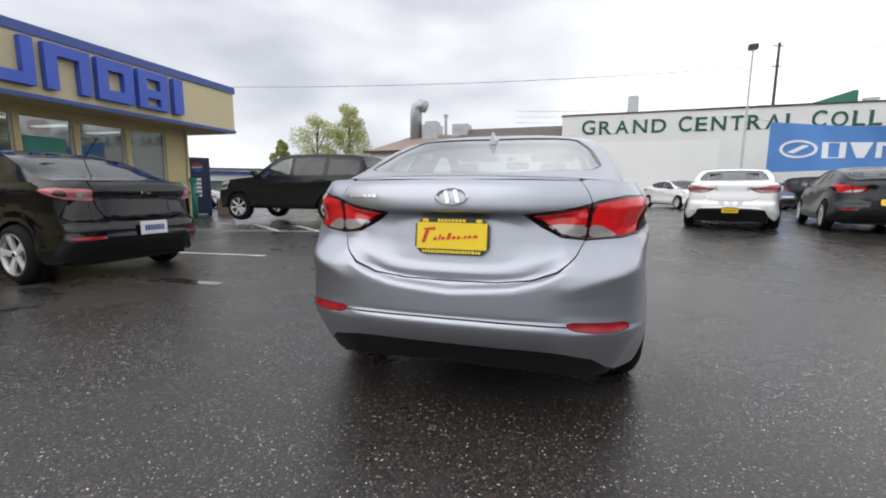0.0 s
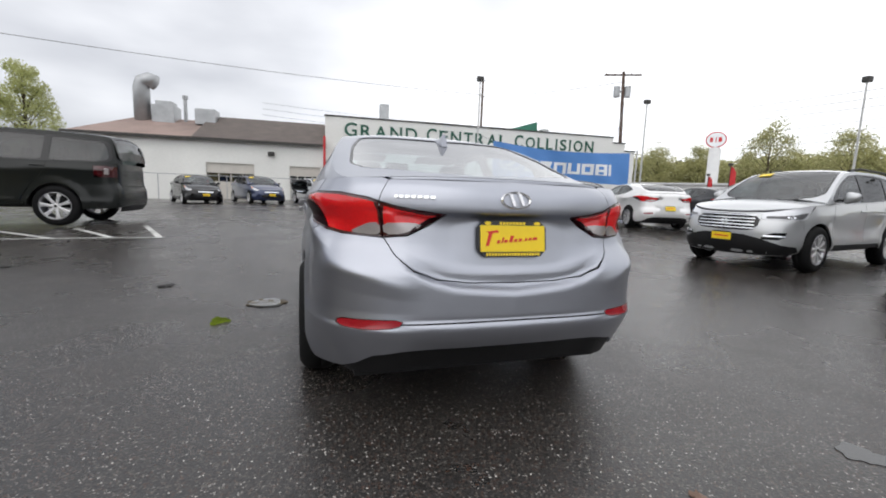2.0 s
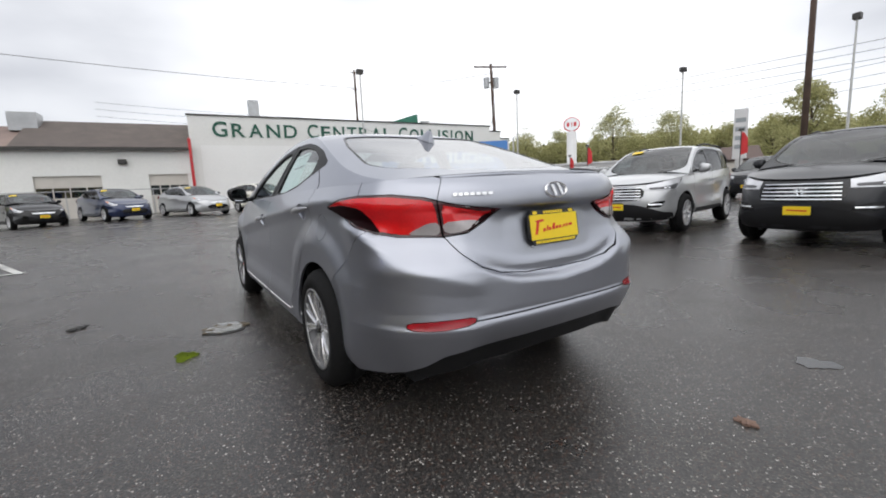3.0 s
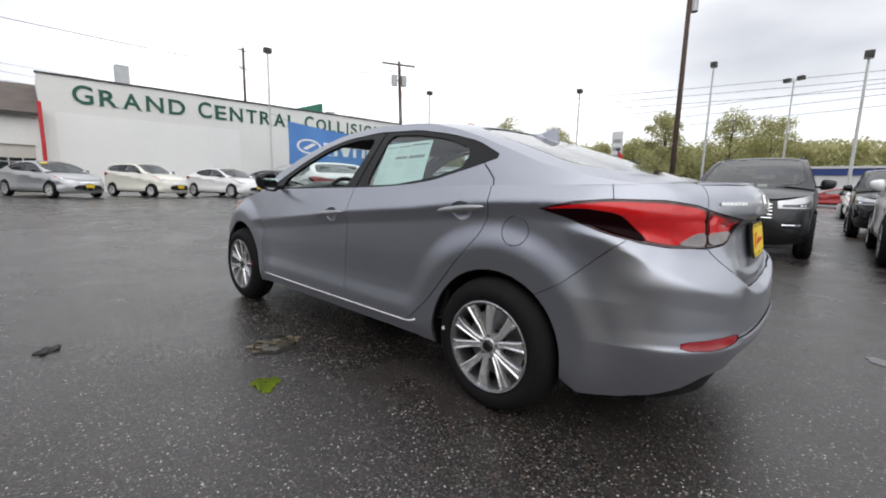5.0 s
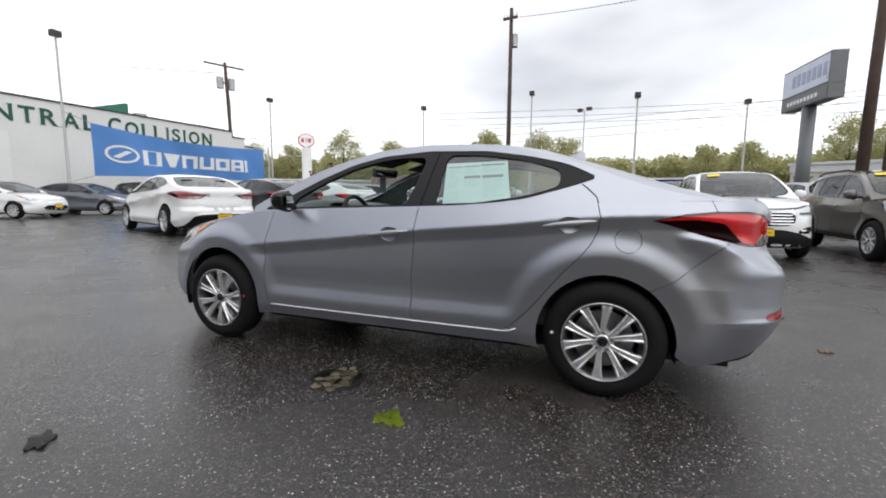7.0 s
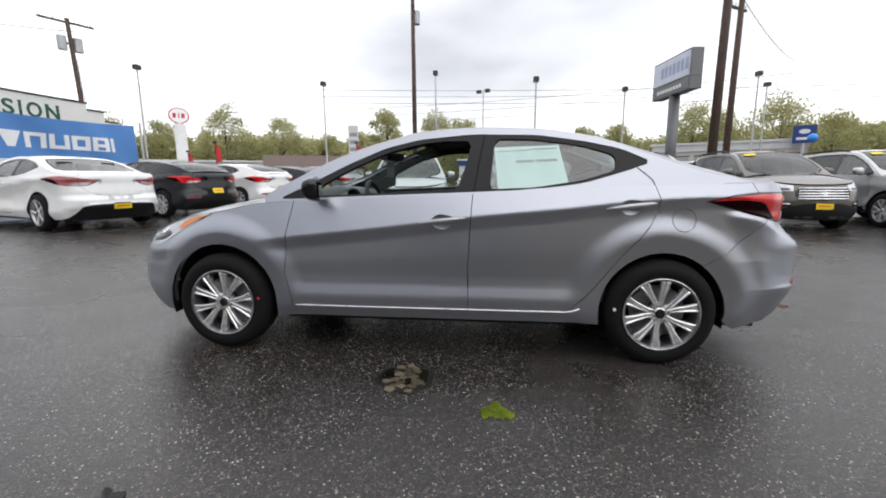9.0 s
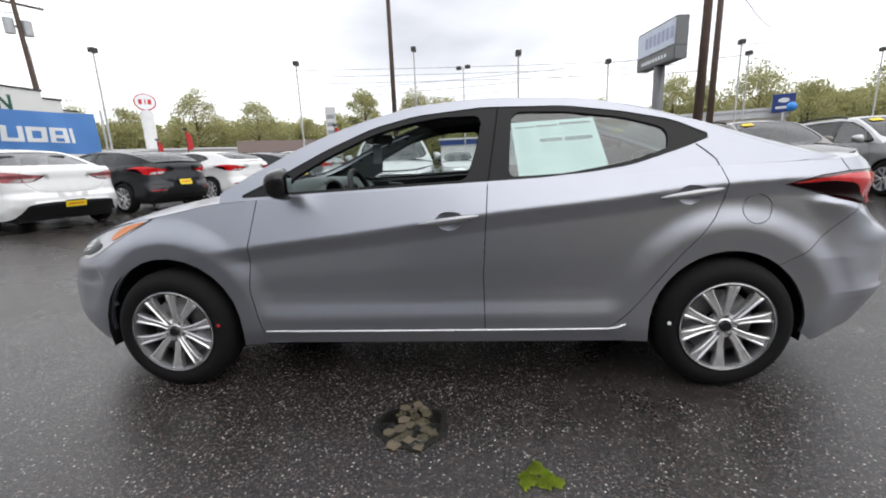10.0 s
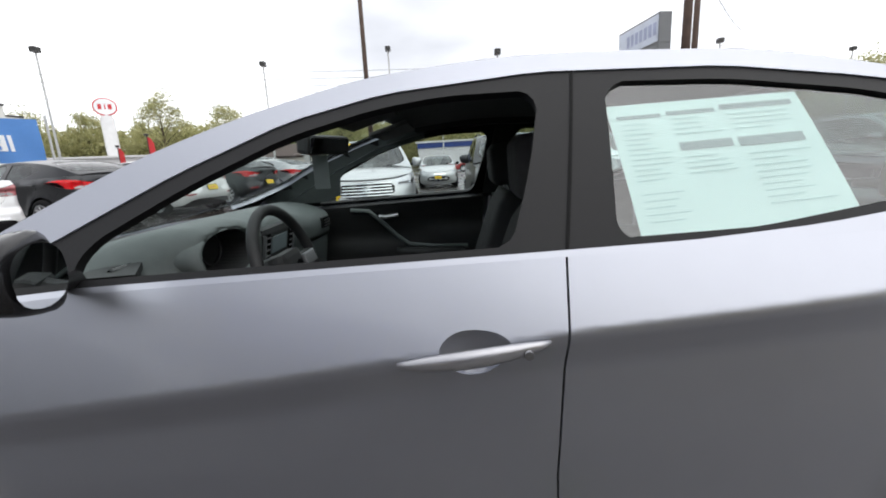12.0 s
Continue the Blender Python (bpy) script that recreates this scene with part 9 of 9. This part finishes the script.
BOXY.update(
    outline=[(0, -1.06), (0.45, -1.045), (0.74, -0.99), (0.87, -0.84), (0.925, -0.45), (0.94, 0.0), (0.95, 0.6), (0.95, 1.4), (0.95, 2.2), (0.94, 2.8), (0.91, 3.25), (0.82, 3.58), (0.60, 3.74), (0.3, 3.80), (0, 3.81)],
    shoulder=[(-1.06, 1.225), (0, 1.215), (1.2, 1.205), (2.2, 1.195), (2.6, 1.18), (3.2, 1.12), (3.8, 1.05)],
    rail=[(-1.02, 1.24), (-0.985, 1.40), (-0.93, 1.62), (-0.84, 1.73), (-0.6, 1.765), (0.6, 1.80), (1.2, 1.795), (1.55, 1.745), (1.8, 1.61), (2.05, 1.42), (2.25, 1.26), (2.40, 1.195)],
    centre=[(-1.03, 1.25), (-0.995, 1.43), (-0.94, 1.66), (-0.85, 1.77), (-0.6, 1.805), (0.6, 1.84), (1.2, 1.84), (1.55, 1.79), (1.85, 1.63), (2.1, 1.44), (2.35, 1.25), (2.5, 1.20)],
    dlo=[(2.16, 1.215), (1.1, 1.22), (0, 1.23), (-0.80, 1.24), (-0.90, 1.30), (-0.85, 1.62), (-0.72, 1.69), (0.6, 1.755), (1.2, 1.75), (1.48, 1.70), (1.74, 1.57), (2.0, 1.38), (2.2, 1.23)],
    windows=[[(2.08, 1.235), (1.20, 1.24), (1.18, 1.715), (1.44, 1.675), (1.69, 1.55), (1.95, 1.36)],
             [(1.10, 1.24), (0.20, 1.25), (0.16, 1.70), (0.6, 1.72), (1.10, 1.715)],
             [(0.08, 1.25), (-0.76, 1.262), (-0.84, 1.32), (-0.79, 1.58), (-0.70, 1.65), (0.06, 1.695)]],
    rail_y=(-1.01, 2.38), windscreen=[(0.0, 1.60), (0.35, 1.585), (0.62, 1.54), (0.70, 1.85), (0.76, 2.20), (0.66, 2.30), (0.35, 2.40), (0.0, 2.43)],
    backlight=[(0.0, -0.865), (0.35, -0.86), (0.62, -0.85), (0.68, -0.92), (0.72, -0.985), (0.66, -1.005), (0.3, -1.012), (0.0, -1.014)],
    hood=(2.40, 3.20), fender_front=(3.30, 0.72),
    head_low=[(3.32, 0.80), (3.28, 0.86), (3.24, 0.96), (3.20, 1.08)],
    headlamp=[("s", 3.20, None), ("s", 3.24, 0.96), ("s", 3.28, 0.86), ("s", 3.40, 0.84), ("s", 3.62, 0.84), ("s", 3.66, None), ("s", 3.55, None), ("s", 3.40, None), ("s", 3.3, None)],
    front_up=[("f", 0.0, None), ("f", 0.4, None), ("s", 3.74, None), ("s", 3.66, None), ("s", 3.62, 0.84), ("s", 3.40, 0.84), ("s", 3.32, 0.80)],
    front_low=[("s", 3.36, 0.36), ("s", 3.5, 0.34), ("f", 0.45, 0.32), ("f", 0.0, 0.32)], front_bits=[], crown=[(-1.06, 0.005), (2.4, 0.03), (3.3, 0.04), (3.8, 0.01)],
    lid_edge=[("r", 0.70, 1.222), ("r", 0.70, 0.95), ("r", 0.66, 0.83), ("r", 0.4, 0.79), ("r", 0.0, 0.785)])
ov, OB = build_car(BOXY, "green_paint", "dark green-grey boxy off-roader parked across the lot", (-5.43, 8.35), 180, glass_keys=("tint_glass", "dark_glass"))
part("clear_lamp", new_box(-0.92, -0.84, -0.86, -0.80, 1.0, 1.12, 0.01), "clear_lens", ov)

# ---------------------------------------------------------------- trees and the far edge


def leaf_cloud(name, centres, n, size, seed, mat, parent=None):
    """One mesh of many small leaf quads scattered in clumps round the centres (x, y, z, radius)."""
    rs = np.random.RandomState(seed)
    C = np.repeat(np.array(centres, float), n, axis=0)
    k = len(C)
    unit = lambda v: v / np.linalg.norm(v, axis=1)[:, None]
    d = unit(rs.normal(size=(k, 3)) * (1, 1, 0.8)) * (C[:, 3] * rs.random_sample(k) ** 0.45)[:, None]
    p = C[:, :3] + d
    a = unit(rs.normal(size=(k, 3)))
    b = unit(np.cross(a, unit(rs.normal(size=(k, 3)))))
    s = (size * (0.5 + rs.random_sample(k)))[:, None]
    V = np.stack([p + a * s, p + b * s * 0.6, p - a * s, p - b * s * 0.6], axis=1).reshape(-1, 3)
    me = bpy.data.meshes.new(name)
    me.vertices.add(4 * k)
    me.vertices.foreach_set("co", V.ravel())
    me.loops.add(4 * k)
    me.loops.foreach_set("vertex_index", np.arange(4 * k))
    me.polygons.add(k)
    me.polygons.foreach_set("loop_start", np.arange(0, 4 * k, 4))
    me.update(calc_edges=True)
    me.materials.append(M[mat])
    ob = new(name, me)
    ob.parent = parent
    return ob


def tree(x, y, h, spread, seed, dense_=1.0, base=0.25, leaf="leaf", leaf_size=0.09, label="spring tree with thin pale green leaves", clumps=34, per=420):
    rng = random.Random(seed)
    t = thing("tree", label, "tree", (x, y, 0), rng.random() * 360, "trees")
    bm = bmesh.new()
    top = Vector((rng.uniform(-0.3, 0.3), rng.uniform(-0.3, 0.3), h * 0.92))
    tube(bm, [(0, 0, 0), top * 0.35 + Vector((rng.uniform(-0.15, 0.15), 0, 0)), top * 0.7, top], h * 0.02 + 0.05, 7, 0.03)
    cen = []
    for k in range(clumps):
        f = base + (1 - base) * (k + 0.5) / clumps
        wdt = spread * (0.35 + 0.75 * math.sin(math.pi * min(1, 0.15 + 0.9 * (f - base) / (1 - base))))
        a = k * 2.4 + rng.uniform(-0.5, 0.5)
        r = wdt * rng.uniform(0.45, 1.0)
        p = Vector((r * math.cos(a), r * math.sin(a), h * f * rng.uniform(0.94, 1.04)))
        st = top * max(0.15, f - 0.18)
        tube(bm, [st, st.lerp(p, 0.5) + Vector((0, 0, 0.15)), p], 0.05 + 0.006 * h * (1 - f), 5, 0.012)
        cen.append((p.x, p.y, p.z, spread * rng.uniform(0.25, 0.45)))
    part("trunk", bm, "bark", t, "", True)
    leaf_cloud("crown", cen, int(per * dense_), leaf_size, seed + 1000, leaf, t)
    return t


tree(-31.0, 48.1, 10.4, 2.9, 1, 0.6, 0.3, label="spring tree with thin pale green leaves behind the shed")
tree(-26.0, 47.8, 11.0, 2.7, 2, 1.0, 0.25, label="full spring tree with yellow-green leaves behind the shed")
tree(-36.6, 48.4, 7.6, 1.2, 3, 1.2, 0.25)


def polar(az, dist, ox=-3.1, oy=1.0):
    return ox + dist * math.cos(radians(az)), oy + dist * math.sin(radians(az))


rng = random.Random(11)
for az, el, d, sp in ((33.1, 8.0, 95, 4.5), (26.9, 7.1, 95, 5.0), (17.4, 5.6, 90, 4.0), (13.9, 8.6, 75, 3.2), (7.5, 8.0, 85, 4.2), (4.0, 7.4, 88, 3.8), (-11.4, 6.0, 85, 3.0), (-15.3, 6.0, 88, 3.5),
                      (-23.4, 7.6, 85, 4.2), (-26.0, 6.6, 88, 3.5), (-31.2, 7.6, 80, 4.6), (-35.5, 5.8, 85, 4.0), (-42, 7.0, 85, 4.5), (-48, 6.5, 85, 4.5), (39.5, 5.9, 100, 4.0), (44, 6.2, 100, 4.5), (21.5, 5.2, 100, 3.5)):
    x, y = polar(az, d)
    tree(x, y, 1.1 + d * math.tan(radians(el)), sp, int(az * 10) + 500, 1.0, 0.2, "leaf_far", 0.14, "far spring tree with sparse new leaves", 34, 300)
# the low wood behind them, in one mass
cl = []
for k in range(760):
    az = rng.uniform(-62, 62)
    d = rng.uniform(96, 125)
    x, y = polar(az, d)
    hh = d * math.tan(radians(4.75 + 0.5 * noise.noise(Vector((az * 0.12, 0, 0))) + 0.5 * noise.noise(Vector((az * 0.5, 3, 0)))))
    for j in range(3):
        cl.append((x + rng.uniform(-2, 2), y + rng.uniform(-2, 2), hh * (0.25 + 0.36 * j) * rng.uniform(0.8, 1.1), rng.uniform(1.4, 2.6)))
tagged(leaf_cloud("far_wood", cl, 150, 0.32, 5, "leaf_far"), "far belt of brushy spring woodland", "woodland", kind="stuff")
cl = []
for k in range(70):
    az = rng.choice((rng.uniform(28, 45), rng.uniform(18, 26), rng.uniform(-16, 12), rng.uniform(-36, -24)))
    x, y = polar(az, 132)
    hh = 132 * math.tan(radians(rng.uniform(4.0, 5.6)))
    for j in range(6):
        cl.append((x, y, hh * (j + 0.5) / 6, 2.3 * (1 - j / 7)))
tagged(leaf_cloud("far_conifers", cl, 60, 0.4, 6, "leaf_dark"), "dark conifers behind the spring wood", "woodland", kind="stuff")
# hills on the horizon, carried on unseen behind the viewpoint
bm = bmesh.new()
rows = []
for k in range(181):
    az = radians(-80 + 360 * k / 180)
    hz = 24 + 16 * noise.noise(Vector((k * 0.09, 1.7, 0))) + 5 * noise.noise(Vector((k * 0.4, 0, 0)))
    a = math.degrees(az)
    hz += 22 * math.exp(-((a + 44) / 9) ** 2) 
    hz *= 0.72
    # added rise in the unseen south-west, there to darken reflections in car paint
    hz += 60 * max(0.0, math.sin(radians((a - 160) / 120 * 180))) if 160 < a < 280 else 0
    rows.append([bm.verts.new((820 * math.cos(az), 820 * math.sin(az), -3)), bm.verts.new((860 * math.cos(az), 860 * math.sin(az), hz)), bm.verts.new((890 * math.cos(az), 890 * math.sin(az), hz * 0.6))])
for a, b in zip(rows, rows[1:]):
    for i in range(2):
        bm.faces.new((a[i], b[i], b[i + 1], a[i + 1]))
tagged(part("backdrop", bm, "hill", None, "", True), "low wooded hills on the horizon", "hills", kind="structure")

# ---------------------------------------------------------------- marks on the asphalt


def blob(n, r, seed, wob=0.35):
    rng = random.Random(seed)
    ph = [rng.uniform(0, 6.28) for _ in range(4)]
    return [(r * (1 + wob * (0.5 * math.sin(2 * a + ph[0]) + 0.3 * math.sin(3 * a + ph[1]) + 0.2 * math.sin(7 * a + ph[2]))) * math.cos(a),
             r * (1 + wob * (0.5 * math.sin(2 * a + ph[0]) + 0.3 * math.sin(3 * a + ph[1]) + 0.2 * math.sin(7 * a + ph[2]))) * math.sin(a)) for a in [2 * math.pi * k / n for k in range(n)]]


hole = thing("pothole", "shallow pothole of cracked pale stones and wet dirt", "pothole", (-1.19, 1.44, 0))
bm = bmesh.new()
flat_poly(bm, [(a * 0.86, b) for a, b in blob(36, 0.165, 4, 0.25)], 0.004, lambda a, b, c: Vector((b, a, c + 0.001)))
part("bed", bm, "dirt", hole)
rng = random.Random(8)
edge_ = blob(36, 0.15, 4, 0.25)
for i in range(-4, 5):
    for j in range(-4, 5):
        cx, cy = 0.050 * (i + 0.5 * (j % 2)) + rng.uniform(-0.012, 0.012), 0.050 * j + rng.uniform(-0.012, 0.012)
        q = edge_[int((math.atan2(cy / 0.82, cx) % 6.283) / 6.283 * 36) % 36]
        if math.hypot(cx, cy / 0.82) > math.hypot(*q) * 0.92:
            continue
        s, n, ph = rng.uniform(0.025, 0.034), rng.choice((4, 5, 5, 6)), rng.uniform(0, 6)
        bm = bmesh.new()
        flat_poly(bm, [(cx + s * rng.uniform(0.8, 1.15) * math.cos(ph + 6.283 * k / n), cy + s * rng.uniform(0.8, 1.15) * math.sin(ph + 6.283 * k / n)) for k in range(n)], rng.uniform(0.003, 0.010), lambda a_, b_, c: Vector((a_, b_, c + 0.004)))
        part("stone", bm, "stone", hole)
bm = bmesh.new()
flat_poly(bm, [(a * 0.80, b * 0.95) for a, b in blob(36, 0.15, 4, 0.25)], 0.001, lambda a, b, c: Vector((b, a, c + 0.012)))
part("water", bm, "clear_water", hole, "clear rain water over the stones")
mo = thing("moss_tuft", "small bright green moss tuft on wet asphalt", "moss", (-1.465, 0.943, 0))
bm = bmesh.new()
rng = random.Random(3)
for k in range(900):
    a, r = rng.uniform(0, 6.28), rng.random() ** 0.6
    ox, oy, rr = ((-0.025, 0.04, 0.032), (-0.025, -0.036, 0.036), (0.032, 0.004, 0.028))[k % 3]
    wob = 1 + 0.35 * math.sin(3 * a + k % 3) + 0.2 * math.sin(7 * a)
    x, y = ox + rr * r * wob * math.cos(a), oy + rr * r * wob * math.sin(a)
    s, h = rng.uniform(0.003, 0.008), 0.022 * (1.1 - r) + 0.008 + rng.uniform(0, 0.006)
    p = [bm.verts.new((x + s * math.cos(t), y + s * math.sin(t), 0.001)) for t in (0, 2.1, 4.2)]
    tp = bm.verts.new((x, y, h))
    for i in range(3):
        bm.faces.new((p[i], p[(i + 1) % 3], tp))
part("tuft", bm, "moss", mo)


def wet_leaf(x, y, s, seed, label="dark wet leaf on the asphalt", mat="dark_leaf"):
    rng = random.Random(seed)
    t = thing("wet_leaf", label, "leaf", (x, y, 0), rng.uniform(0, 360), "fallen leaves")
    bm = bmesh.new()
    n = 26
    ph = rng.uniform(0, 6)
    out = [(s * (0.55 + 0.45 * abs(math.sin(2.5 * a + ph))) * math.cos(a), 0.6 * s * (0.55 + 0.45 * abs(math.sin(2.5 * a + ph))) * math.sin(a)) for a in [6.283 * k / n for k in range(n)]]
    c = bm.verts.new((0, 0, 0.018))
    ring = [bm.verts.new((a, b, 0.004 + 0.012 * rng.random())) for a, b in out]
    lowr = [bm.verts.new((a, b, 0.001)) for a, b in out]
    for i in range(n):
        bm.faces.new((c, ring[i], ring[(i + 1) % n]))
        bm.faces.new((ring[i], lowr[i], lowr[(i + 1) % n], ring[(i + 1) % n]))
    part("blade", bm, mat, t)


wet_leaf(-2.19, 2.27, 0.09, 1)
wet_leaf(-4.2, 3.55, 0.14, 2)
wet_leaf(0.45, -1.49, 0.05, 3, "small brown leaf on the asphalt", "crate")
wet_leaf(-4.05, -0.15, 0.2, 5, "dark torn scrap on the wet asphalt")


def puddle(x, y, r, seed, sx=1.0, sy=1.0):
    t = thing("puddle", "thin puddle of rain water that mirrors the sky", "puddle", (x, y, 0), 0, "puddles")
    bm = bmesh.new()
    flat_poly(bm, [(a * sx, b * sy) for a, b in blob(40, r, seed, 0.5)], 0.002, lambda a, b, c: Vector((a, b, c + 0.0015)))
    part("water", bm, "puddle", t)


puddle(1.36, -1.46, 0.075, 5, 1.2, 1.0)
puddle(-3.5, 1.1, 0.22, 7, 1.6, 0.5)
puddle(-4.5, 0.3, 0.2, 9, 1.3, 0.6)
